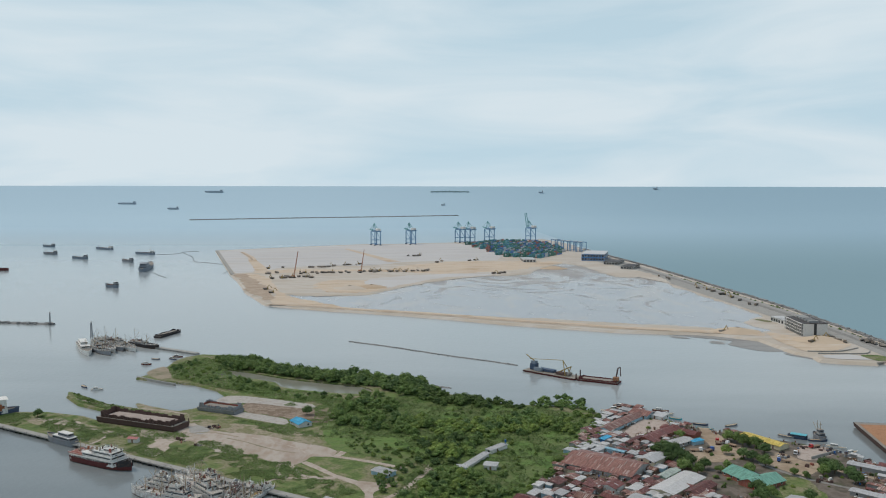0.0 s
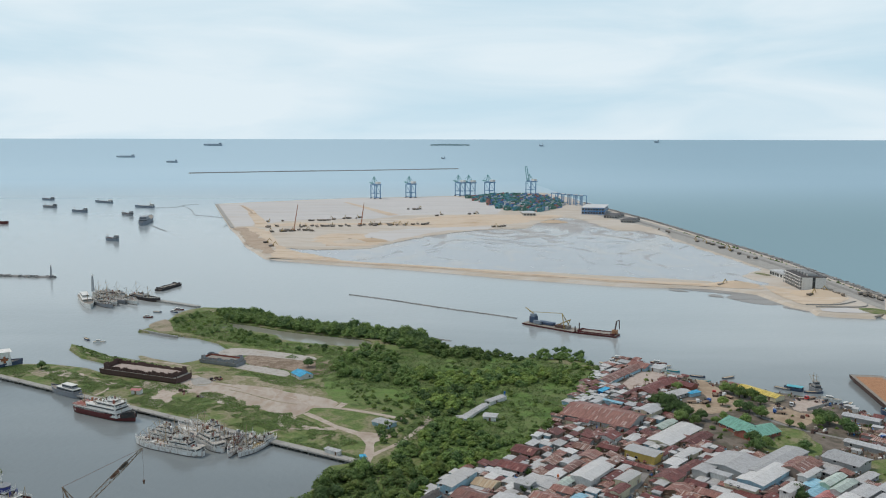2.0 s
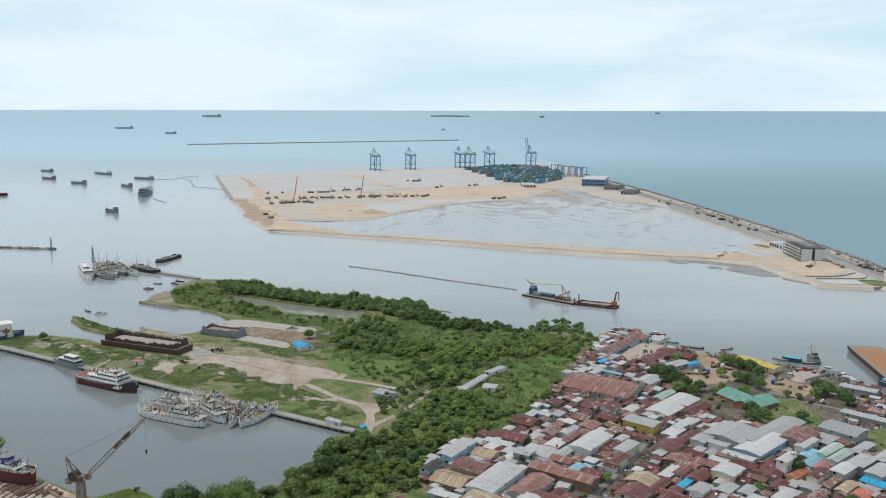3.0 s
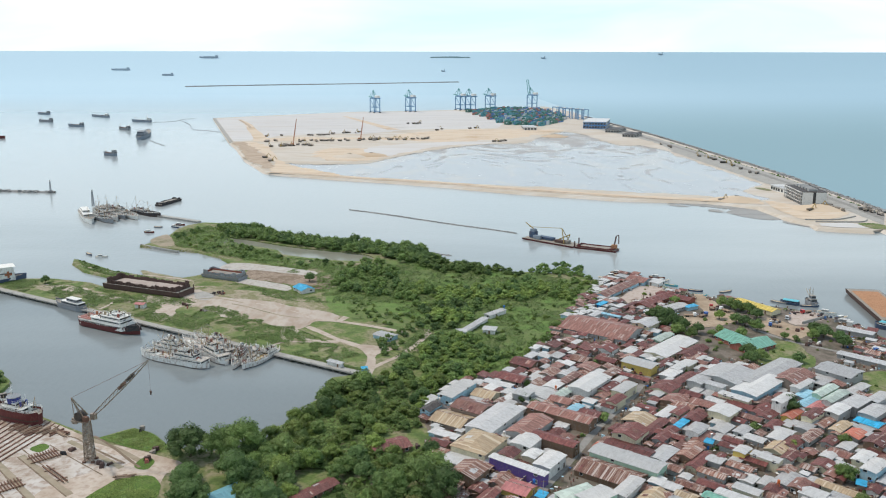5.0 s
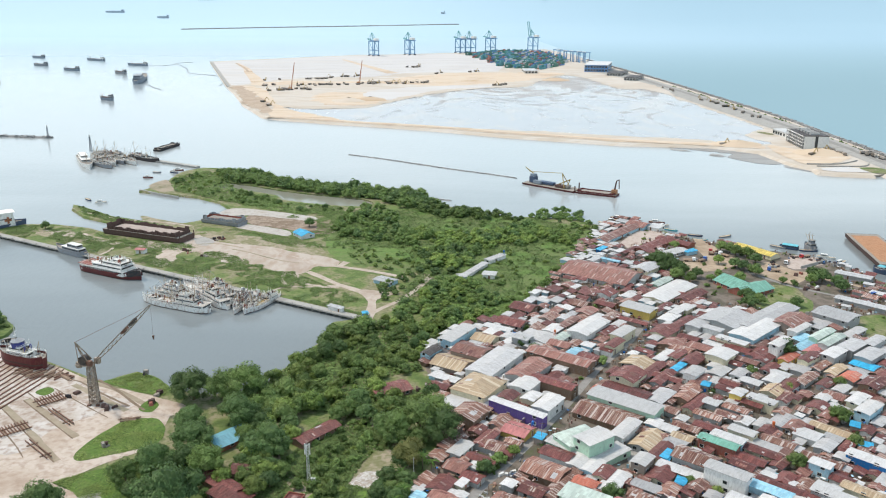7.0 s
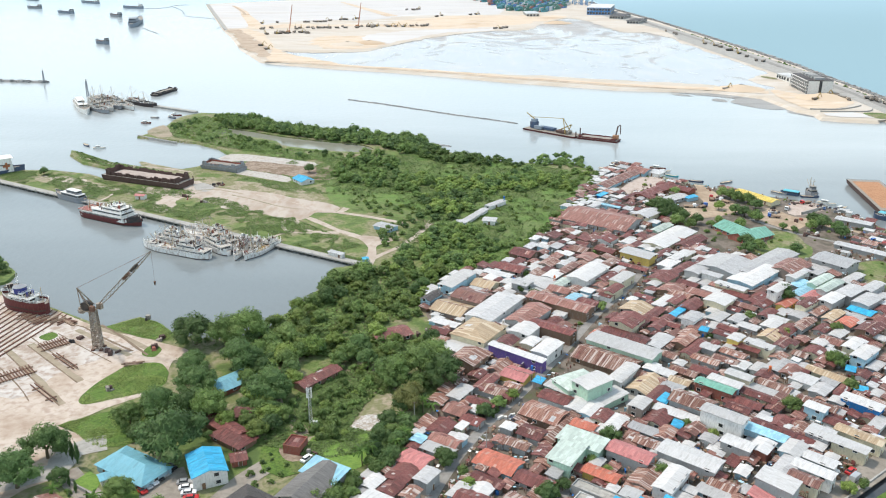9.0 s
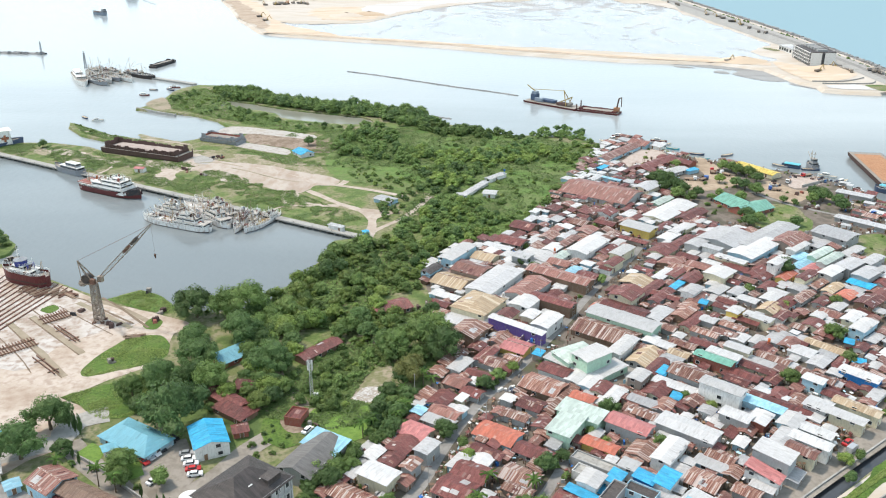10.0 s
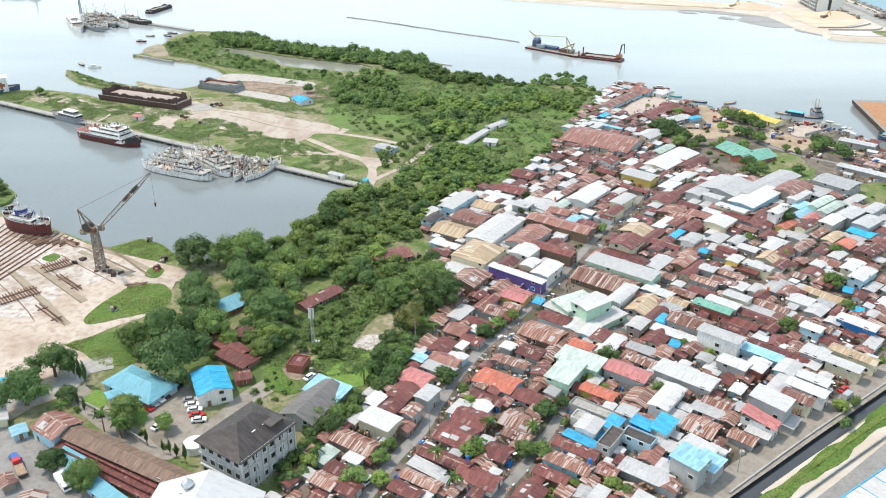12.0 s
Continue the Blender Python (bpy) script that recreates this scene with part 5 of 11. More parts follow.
def yard_clutter(name, area, count, seed, label):
    """Crates, drums, boards, sheets and washing too small and many to count, in the gaps between the houses."""
    dice = random.Random(seed)
    mats = [WALLS["brown"], ROOFS["s"], WALLS["white"], WALLS["blue"], ROOFS["R"], TANK_BLUE, WALLS["grey"], DOOR_WOOD]
    xs, ys = [p[0] for p in area], [p[1] for p in area]
    verts, faces, index = [], [], []
    made = 0
    for _ in range(count * 40):
        if made >= count:
            break
        x, y = dice.uniform(min(xs), max(xs)), dice.uniform(min(ys), max(ys))
        if not inside((x, y), area) or any((x - b[0]) ** 2 + (y - b[1]) ** 2 < 400 and in_box(x, y, b) for b in HOUSE_BOXES) or any(inside((x, y), a) for a in OPEN_GROUND):
            continue
        if any((x - p[0]) ** 2 + (y - p[1]) ** 2 < (q * 0.85) ** 2 for line, q in STREET_LINES[:3] for p in line):
            continue
        made += 1
        flat = dice.random() < 0.45
        sx, sy, sz = dice.uniform(0.3, 1.8), dice.uniform(0.2, 1.1), dice.uniform(0.3, 1.5)
        lift = dice.uniform(1.2, 2.2) if flat else 0.0
        a, k = dice.uniform(0, math.pi), len(verts)
        c, s_ = math.cos(a), math.sin(a)
        tilt = dice.uniform(-0.2, 0.2)
        for z0 in (0.0, 1.0):
            for i, j in ((-1, -1), (1, -1), (1, 1), (-1, 1)):
                px, py = i * sx / 2, j * sy / 2
                top = LEVEL + lift + tilt * px + (0.06 * z0 if flat else sz * z0)
                verts.append((x + c * px - s_ * py, y + s_ * px + c * py, top if z0 or flat else LEVEL))
        faces += [[k + i for i in q] for q in ((4, 5, 6, 7), (0, 1, 5, 4), (1, 2, 6, 5), (2, 3, 7, 6), (3, 0, 4, 7))]
        index += [dice.choices(range(8), (5, 4, 3, 1, 4, 1, 3, 3))[0]] * 5
        if flat:
            for i, j in ((-1, -1), (1, -1), (1, 1), (-1, 1)):
                px, py = i * (sx / 2 - 0.05), j * (sy / 2 - 0.05)
                qx, qy, k = x + c * px - s_ * py, y + s_ * px + c * py, len(verts)
                verts += [(qx + u * 0.05, qy + v * 0.05, z) for z in (LEVEL, LEVEL + lift + tilt * px) for u, v in ((-1, -1), (1, -1), (1, 1), (-1, 1))]
                faces += [[k + n for n in q] for q in ((0, 1, 5, 4), (1, 2, 6, 5), (2, 3, 7, 6), (3, 0, 4, 7))]
                index += [0] * 4
    me = bpy.data.meshes.new(name)
    me.from_pydata(verts, [], faces)
    for m in mats:
        me.materials.append(m)
    me.polygons.foreach_set("material_index", index)
    return tagged(new(name, me), label, "clutter", kind="stuff")


yard_clutter("yard_clutter", NEAR, 700, 61, "crates, boards, drums and awnings crowded between the near houses")
yard_clutter("yard_clutter", VILLAGE, 2600, 62, "crates, boards, drums and awnings crowded between the houses")
patch("grass", [(157.3, 399.5), (178.9, 412.1), (185.7, 399.6), (176.8, 384), (161.7, 380.2), (153.4, 387.7)], LEVEL + 0.1, GRASS, "patch of dry grass beside the school", wobble=1.0)
PINK_EARTH = material("pale_dusty_earth", [(0.36, 0.29, 0.245), (0.45, 0.38, 0.335), (0.4, 0.33, 0.285)], size=9, second=(0.29, 0.22, 0.18), second_size=1.8, second_amount=0.5)
TAN_YARD = material("tan_yard_earth", [(0.3, 0.225, 0.155), (0.41, 0.325, 0.24), (0.34, 0.26, 0.185), (0.26, 0.19, 0.13)], size=14, second=(0.22, 0.16, 0.11), second_size=2.4, second_amount=0.5, bump=0.15)
blot("ground", [(159.2, 513.2), (163.9, 509), (166, 492), (160.6, 479.1), (172, 473), (170, 460), (151.3, 448), (136, 449.6), (135.6, 464.4), (151.7, 473.7), (153.9, 494.6)], LEVEL + 0.1, TAN_YARD, "bare tan yard on the shore", 1.4)
blot("ground", [(181, 463), (190.6, 463), (196, 449.5), (203.2, 443.6), (187, 425.8), (176.7, 438.9), (172.9, 447.4)], LEVEL + 0.1, TAN_YARD, "bare tan yard between trees", 1.4)
blot("ground", [(205, 477.6), (220, 474), (219.3, 463), (202.9, 452.3), (195.2, 455)], LEVEL + 0.1, PINK_EARTH, "pale pinkish earth at the waterside", 1.4)
blot("grass", [(172.4, 424.8), (184.8, 421.3), (184.7, 405.1), (179.5, 394.9), (165.2, 394.9), (168.5, 413.5)], LEVEL + 0.12, GRASS, "dry green grass field beside the school", 1.6)
street([(170, 445.5), (178.3, 431.4), (184.8, 422.3), (195, 413.6), (205, 405)], 2.4, LEVEL + 0.14, ASPHALT, "narrow grey lane along the yards")
street([(204, 436.7), (213.4, 429.5), (229.5, 414.7)], 3.4, LEVEL + 0.12, TAN_YARD, "earth track behind the shore", "path")
low_wall([(201.6, 452.6), (215.4, 461.3), (221.3, 464.8)], 1.6, 0.5, LEVEL, "dark boundary wall of a shore yard")
patch("pavement", [(110.5, 505), (129.2, 536), (142.5, 527), (141.6, 517.6), (121.7, 499.5), (112.2, 492.6)], LEVEL + 0.1, PINK_EARTH, "pale dusty courtyard", "pavement", rounded=False)
patch("grass", [(191.7, 372.9), (212.8, 380.3), (199.3, 347.8), (187, 354.3)], LEVEL + 0.1, GRASS, "green open field", wobble=1.0)
patch("pavement", [(61.4, 252), (68.5, 259.8), (69.6, 253.9), (61.4, 242)], LEVEL + 0.15, CONCRETE, "pale paved school yard", "pavement", rounded=False)
patch("ground", [(44.9, 168.4), (37.3, 170.5), (33.4, 163.8), (47.6, 163.9)], LEVEL + 0.15, WEEDS, "green weedy plot", wobble=0.5)
patch("ground", [(29.9, 172.6), (36.6, 170.9), (33.4, 163.8), (24.9, 163.8)], LEVEL + 0.15, WEEDS, "green weedy plot", wobble=0.5)

# ---- the quay, the yards and tracks of the peninsula ----
def tracks(line, width, label="rutted pale dirt track"):
    return street(line, lambda u: width * (0.85 + 0.3 * noise.noise((u * 9, width, 0))), LEVEL + 0.1, PALE_DIRT, label, "path")


SLIP_PAVE = material("old_slipway_concrete", [(0.34, 0.315, 0.285), (0.43, 0.405, 0.375), (0.37, 0.33, 0.285)], size=10, second=(0.27, 0.23, 0.19), second_size=2.0, second_amount=0.6)
PINK_DIRT = material("pinkish_dirt", [(0.34, 0.275, 0.225), (0.43, 0.375, 0.325), (0.38, 0.32, 0.265), (0.3, 0.23, 0.175)], size=18, stretch=(1.0, 0.45, 1), second=(0.3, 0.215, 0.15), second_size=4.0, second_amount=0.55, bump=0.15)
BROWN_EARTH = material("churned_brown_earth", [(0.22, 0.165, 0.12), (0.31, 0.245, 0.19), (0.18, 0.13, 0.09), (0.27, 0.21, 0.155)], size=8, second=(0.14, 0.1, 0.07), second_size=1.5, second_amount=0.6, bump=0.4)
BARE = material("bare_tufted_earth", [(0.23, 0.19, 0.13), (0.33, 0.28, 0.21), (0.17, 0.17, 0.08), (0.28, 0.23, 0.165)], size=9, second=(0.13, 0.15, 0.05), second_size=1.6, second_amount=0.7, bump=0.2)
blot("ground", [(-208.7, 570.5), (-184.6, 555.5), (-166.2, 544), (-164.2, 530.2), (-183.6, 539.7), (-203.7, 555.5)], LEVEL + 0.05, BARE, "bare earth with tufts on the spit", 2.5)
blot("ground", [(-266.9, 532.2), (-244.8, 531), (-206.9, 508), (-186, 500), (-163, 517), (-160, 500), (-182.9, 491.5), (-224.6, 506), (-253.5, 516.8)], LEVEL + 0.05, BARE, "bare earth with tufts", 3.5)
blot("ground", [(-164.1, 523.5), (-151.4, 530.2), (-131.3, 522.2), (-111.8, 514.5), (-92.3, 504.5), (-77, 494.8), (-69.7, 478.6), (-81.7, 480.8), (-104.2, 493.6), (-122.7, 499.5), (-141.6, 505.6)], LEVEL + 0.06, BARE, "bare earth with tufts beside the yard", 3.0)
blot("ground", [(-128.9, 622), (-109.1, 604.5), (-91.8, 599.4), (-66.5, 593), (-50.2, 591.1), (-51.3, 579.8), (-73.7, 584.5), (-98.5, 589.4), (-116.4, 599.4)], LEVEL + 0.06, BARE, "bare brown shore of the pond", 2.5)
blot("ground", [(-236, 668), (-230, 688), (-220.5, 674.7), (-210, 654.4), (-216.4, 644.5), (-228, 652)], LEVEL + 0.06, EARTH, "bare brown point of land", 2.0)
blot("ground", [(-134.4, 570.6), (-110.2, 566.1), (-85.4, 555.7), (-66, 546), (-65.3, 528.3), (-81.9, 524), (-97.2, 532.4), (-113, 539.9), (-130, 549.8)], LEVEL + 0.07, BROWN_EARTH, "brown bare earth of a slipway", 2.5)
blot("ground", [(-160.5, 517), (-155.5, 520.9), (-141.9, 506.9), (-123, 500.7), (-104.5, 494.7), (-81.7, 480.8), (-70.9, 475.2), (-59.7, 464.4), (-63.7, 457), (-73.3, 457), (-76.6, 446.9), (-82, 441.9), (-92.3, 446.8), (-105.3, 457), (-117.7, 462.2), (-126.3, 464.3), (-137.2, 475.1), (-148.6, 486.5), (-158.1, 501.9)], LEVEL + 0.1, PINK_DIRT, "pale pinkish bare earth of an old yard", 2.2)
blot("ground", [(-187, 508.6), (-173.5, 504.8), (-160.9, 518.3), (-155, 501.9), (-146, 486.5), (-152.7, 481), (-154.5, 475.1), (-155.2, 464.2), (-158.8, 456), (-165.7, 462.2), (-168.7, 475.1), (-166.8, 483), (-179.4, 494.6)], LEVEL + 0.1, PALE_DIRT, "bare trodden earth round a grounded barge", 2.0)
blot("ground", [(-259.3, 532.7), (-246.5, 530), (-229.2, 523.4), (-229.5, 516.9), (-248, 520.7)], LEVEL + 0.1, PALE_DIRT, "worn patch in the grass", 2.0)
blot("grass", [(-156.8, 474), (-155.1, 485.3), (-147.7, 483), (-136, 472.9), (-128.3, 465.3), (-136.8, 461.1), (-149.1, 464.3)], LEVEL + 0.12, GRASS, "low grassy mound in the yard", 1.5)
patch("pavement", [(-156.7, 570.6), (-154.6, 588), (-143.3, 591), (-112.7, 579), (-88.7, 567), (-86.8, 556), (-101.2, 560), (-130.5, 571), (-140.3, 570.6)], LEVEL + 0.14, SLIP_PAVE, "pale concrete slipway", "pavement", wobble=0.6)
patch("pavement", [(-137.7, 549.8), (-116.7, 540.5), (-99.2, 529.9), (-98.9, 518.4), (-114.1, 526.2), (-137.3, 539.8)], LEVEL + 0.14, SLIP_PAVE, "pale concrete slipway", "pavement", wobble=0.6)
patch("pavement", [(-157, 513.1), (-152.3, 517), (-141.9, 506.9), (-144.6, 497.1), (-150.1, 498.3)], LEVEL + 0.16, CONCRETE, "grey wet concrete pad", "pavement", wobble=0.8)
for rut_ in ([(-127.4, 490), (-115.7, 483.1), (-103.9, 474.1), (-92.6, 466.5), (-82.1, 462.2)], [(-151.8, 498.3), (-140.6, 501.9), (-121.1, 492.3)], [(-150, 486), (-132, 475), (-112, 464)]):
    street(rut_, lambda u: 1.3 + 0.8 * noise.noise((u * 14, 2, 5)), LEVEL + 0.18, EARTH, "brown rut worn into the yard", "path")
for line_, w_ in (([(-69, 538.5), (-70.4, 519.7), (-69.2, 504.5), (-61.5, 494.8), (-56.6, 480.9), (-55.5, 464.4), (-58.9, 457)], 4.5), ([(-72, 459.1), (-58.8, 456), (-42.2, 448.9), (-29.2, 442), (-19, 436.2)], 3.6),
                  ([(-75, 446.9), (-65.9, 437.1), (-55.2, 425), (-42.2, 413.5), (-36, 401.6), (-35.7, 387.3), (-36.1, 375.2)], 4.6), ([(-81.6, 442.9), (-75.8, 431.4), (-70.1, 424.1), (-53.4, 422.3)], 3.0),
                  ([(-87.7, 443.9), (-86.4, 431.4), (-80.3, 422.3), (-69.7, 421.4), (-54.7, 420.5)], 2.4), ([(-89.7, 413.4), (-84.5, 420.5), (-75.7, 421.4)], 2.0), ([(-35.5, 403.3), (-27.3, 410.1), (-24.2, 417)], 4.0),
                  ([(-35.2, 381.9), (-29, 391.2), (-21.1, 401.7), (-14.4, 416.1), (-8.8, 431.5), (-5.9, 443)], 3.4), ([(-263.5, 527.3), (-244.8, 526), (-221.6, 513), (-202.4, 499.4), (-200.6, 485.2), (-203.1, 478.4)], 2.4), ([(-221.1, 511.8), (-199.8, 501.8), (-179.4, 494.6)], 2.6),
                  ([(-112.8, 491), (-98, 482), (-84, 472), (-76, 462)], 1.6), ([(-256.0, 582.1), (-237.1, 569.1), (-217.5, 559.7), (-188.6, 552.6), (-167.3, 542.8)], 2.2)):
    tracks(line_, w_)
blot("ground", [(-43.7, 417), (-27.4, 411.8), (-33.1, 401.7), (-32.1, 387.3), (-33.4, 375.2), (-37.7, 378.9), (-38.1, 399.2)], LEVEL + 0.12, PALE_DIRT, "bare trodden earth at the quay's end", 1.2)


def build_quay():
    a, b = Vector((*QUAY[1], 0)), Vector((*QUAY[2], 0))
    quay = thing("quay", Matrix.Identity(4), "long weathered concrete quay on piles beside the basin", "quay", kind="structure")
    d = (b - a)
    length, u = d.length + 120, d.normalized()
    n = Vector((-u.y, u.x, 0))
    if n.y > 0:
        n = -n
    rot = math.atan2(u.y, u.x)
    c = a + u * length / 2 + n * 1.0
    bm = bmesh.new()
    box(bm, c.x, c.y, LEVEL - 0.2, length, 4.6, 0.45, rot)
    part("deck", bm, CONCRETE, quay)
    bm = bmesh.new()
    c2 = a + u * length / 2 + n * 3.05
    box(bm, c2.x, c2.y, LEVEL + 0.26, length, 0.35, 0.25, rot)
    part("kerb", bm, CONCRETE, quay)
    pile = bmesh.new()
    tube(pile, (0, 0, -2.5), (0, 0, LEVEL - 0.19), 0.35, 8)
    first = part("pile", pile, ROCK, quay, m=pose(*(a + n * 2.7 + u * 3).to_2d(), 0))
    for k in range(1, 70):
        q = a + n * 2.7 + u * (3 + k * 4.4)
        share("pile", first.data, quay, pose(q.x, q.y, 0))
    for k in range(26):
        q = a + n * 2.4 + u * (6 + k * 12)
        bm = bmesh.new()
        tube(bm, (q.x, q.y, LEVEL + 0.25), (q.x, q.y, LEVEL + 0.65), 0.22, 8, 0.3)
        part("bollard", bm, ROCK, quay)


build_quay()

# ---- the slip yard ----
SLIP_CONCRETE = material("stained_slip_concrete", [(0.37, 0.33, 0.295), (0.52, 0.49, 0.46), (0.44, 0.39, 0.345), (0.28, 0.22, 0.17)], size=12, second=(0.25, 0.17, 0.125), second_size=2.4, second_amount=0.75)
SLIP_DIRT = material("trodden_slip_dirt", [(0.36, 0.285, 0.225), (0.49, 0.42, 0.36), (0.41, 0.335, 0.27), (0.31, 0.23, 0.175)], size=14, second=(0.28, 0.2, 0.15), second_size=2.5, second_amount=0.6, bump=0.15)
SLIP = [(-194, 339.2), (-169.1, 327.3), (-156.4, 319.4), (-134.5, 304.4), (-119, 298.3), (-98.5, 288.7), (-93, 284), (-99.6, 278.5), (-98.5, 266.4), (-98.9, 257.5), (-111.7, 246), (-118.5, 238.8), (-123.4, 234.6), (-109.8, 225.3), (-110.9, 210.1), (-119.1, 201.6), (-132.2, 188.6), (-165.1, 207.1), (-219.2, 318.1)]
patch("ground", SLIP, LEVEL + 0.06, SLIP_DIRT, "bare pale earth and old concrete of a slip yard", wobble=0.8)
patch("pavement", [(-190.8, 332.6), (-169.3, 325), (-137.2, 302.3), (-115.9, 288.6), (-124.4, 282.1), (-138.5, 269.7), (-141.7, 253.5), (-153.4, 253.5), (-179.6, 269.6), (-199.9, 312.7)], LEVEL + 0.1, SLIP_CONCRETE, "stained pale concrete of the slip yard", "pavement", wobble=1.2)
blot("grass", [(-123.4, 252.8), (-120.3, 264.7), (-115.2, 274.9), (-106, 277.6), (-100.5, 273.2), (-97.7, 263.5), (-100.1, 258.3), (-108.2, 252.8), (-116.6, 249), (-121.1, 248.2)], LEVEL + 0.16, WEEDS, "weedy green oval in the yard", 1.4, step=1.5)
blot("grass", [(-123.9, 234.6), (-118.5, 238.8), (-106.2, 246.8), (-95.3, 255.1), (-86.8, 252.8), (-90.5, 238.9), (-95.5, 225.4), (-105.1, 222.2), (-110.7, 225.3), (-117.7, 231.9)], LEVEL + 0.16, WEEDS, "weedy green verge", 1.4, step=1.5)
blot("grass", [(-135.6, 307.5), (-130.2, 311.8), (-124.7, 316.1), (-116, 311.8), (-107.3, 302.4), (-107.3, 296.4), (-114.2, 297.4), (-125.9, 302.4)], LEVEL + 0.2, WEEDS, "green grassy bank", 1.2, step=1.5)
blot("grass", [(-157.9, 298.3), (-155.1, 302.3), (-151.7, 299.3), (-153.3, 295.3)], LEVEL + 0.16, WEEDS, "patch of weeds", 1.2, step=1.0)
blot("grass", [(-113.7, 285.3), (-111.3, 291.5), (-106.9, 287.7), (-107.4, 282.1), (-111.2, 282.1)], LEVEL + 0.16, WEEDS, "patch of weeds", 1.2, step=1.0)
for line_ in ([(-158.7, 292.4), (-134.4, 269.7), (-127.9, 263.5)], [(-165.2, 287.6), (-138.3, 259.4), (-127.7, 247.8)], [(-146, 304.9), (-130.6, 293.4), (-117.3, 283)], [(-143, 308.5), (-128.2, 300.8), (-112, 288.1)]):
    street(line_, lambda u: 2.4 + 1.4 * noise.noise((u * 17, line_[0][0], 3)), LEVEL + 0.1, EARTH, "brown earth strip of an old track", "path")
SOIL = material("dark_soil", [(0.13, 0.09, 0.06), (0.19, 0.14, 0.1), (0.1, 0.07, 0.045)], size=3, second=(0.24, 0.18, 0.13), second_size=0.8, second_amount=0.6)
for line_, w_ in (([(-157.8, 318.4), (-148.2, 309.3), (-144, 307.2), (-130.4, 296), (-117.3, 286.5)], 0.9), ([(-137.9, 309.3), (-128.2, 301.1), (-117.8, 290.3), (-110.8, 283.4)], 1.0), ([(-135.5, 307.5), (-126.4, 299), (-116.5, 288.8)], 0.7),
                  ([(-159.4, 291.2), (-135.2, 268.6), (-128.6, 262.4)], 0.6), ([(-166, 286.4), (-139.1, 258.3), (-128.3, 246.9)], 0.6), ([(-161, 298), (-146, 284), (-132, 272)], 0.5), ([(-176, 288), (-150, 262), (-140, 250)], 0.5), ([(-152, 301.5), (-138, 290), (-122, 277.5)], 0.5)):
    street(line_, lambda u: w_ * (1 + 0.7 * noise.noise((u * 21, w_, 8))), LEVEL + 0.14, SOIL, "dark groove of a buried rail", "path")
RUST_IRON = material("rusty_iron", [(0.1, 0.05, 0.036), (0.15, 0.08, 0.057), (0.22, 0.135, 0.1)], size=2, rough=0.85, second=(0.1, 0.05, 0.035), second_size=0.3, vary=0.2)
OLD_TIMBER = material("old_timber", [(0.2, 0.13, 0.09), (0.3, 0.22, 0.16), (0.16, 0.1, 0.07)], size=2, stretch=(1, 6, 1), rough=0.9, vary=0.2)


def build_rails():
    rails = thing("slipway_rails", Matrix.Identity(4), "rusty slipway rails running down into the basin", "rails")
    starts = [(-190.9, 304.1), (-186.8, 296), (-182.9, 288.3), (-179.1, 280.9), (-175.5, 273.7), (-172, 266.9), (-168.7, 260.4)]
    ends = [(-187.4, 334.8), (-181.2, 333), (-175.6, 330), (-169.7, 326.5), (-163.8, 323.1), (-158.6, 320.3), (-153, 317)]
    spread = [(Vector(p[k]).lerp(Vector(p[k + 1]), f)) for p in (starts, ends) for k in range(6) for f in (0.0, 0.5)]
    for a, b in zip(spread[:12], spread[12:]):
        for o in (-0.7, 0.7):
            bm = bmesh.new()
            beam(bm, (a[0], a[1] + o, LEVEL + 0.32), (b[0], b[1] + o, LEVEL + 0.1), 0.3, 0.4)
            part("rail", bm, RUST_IRON, rails)


build_rails()


def cradle_timbers(x, y, rot, n, length, spread, seed):
    """Loose launching timbers lying across one another."""
    pile = thing("timber_pile", pose(x, y, LEVEL + 0.12, 0, 0, rot), "loose dark launching timbers lying on the slipway", "timber", "timbers on the slipway")
    dice = random.Random(seed)
    for k in range(n):
        bm = bmesh.new()
        l = length * dice.uniform(0.5, 1.1)
        box(bm, 0, 0, 0, l, 0.42, 0.5)
        part("timber", bm, dice.choice((OLD_TIMBER, OLD_TIMBER, RUST_IRON)), pile, m=pose(dice.uniform(-1.5, 1.5), (k / n - 0.5) * spread, 0.1 * (k % 4), 0, 0, dice.uniform(-9, 9)))


cradle_timbers(-168.5, 316.2, 58, 14, 7.5, 15, 3)
cradle_timbers(-157.5, 313.2, 62, 9, 6.0, 8, 5)
cradle_timbers(-151.0, 311.5, -30, 6, 9.0, 3.0, 7)
cradle_timbers(-113.5, 276.2, 18, 6, 7.0, 2.4, 9)


def rail_rack(x, y, rot, n, length, gap):
    rack = thing("rail_rack", pose(x, y, LEVEL + 0.1, 0, 0, rot), "rack of rusty steel cradle beams lying on the yard", "steel beams", "racks in the slip yard")
    for k in range(n):
        bm = bmesh.new()
        beam(bm, (-length / 2, (k - n / 2) * gap, 0.65), (length / 2, (k - n / 2) * gap, 0.65), 0.32, 0.4)
        part("beam", bm, RUST_IRON, rack)
    for s in (-0.3, 0.3):
        bm = bmesh.new()
        beam(bm, (s * length, -n * gap / 2 - 1, 0.2), (s * length, n * gap / 2, 0.2), 0.5, 0.4)
        part("sleeper", bm, OLD_TIMBER, rack)


rail_rack(-149, 291.7, -48, 10, 7.5, 1.0)
rail_rack(-153.5, 267.4, -48, 14, 7.5, 1.05)
rail_rack(-138.8, 278.2, -42, 2, 17.0, 1.4)
rail_rack(-136.6, 255.3, -42, 2, 17.0, 1.4)


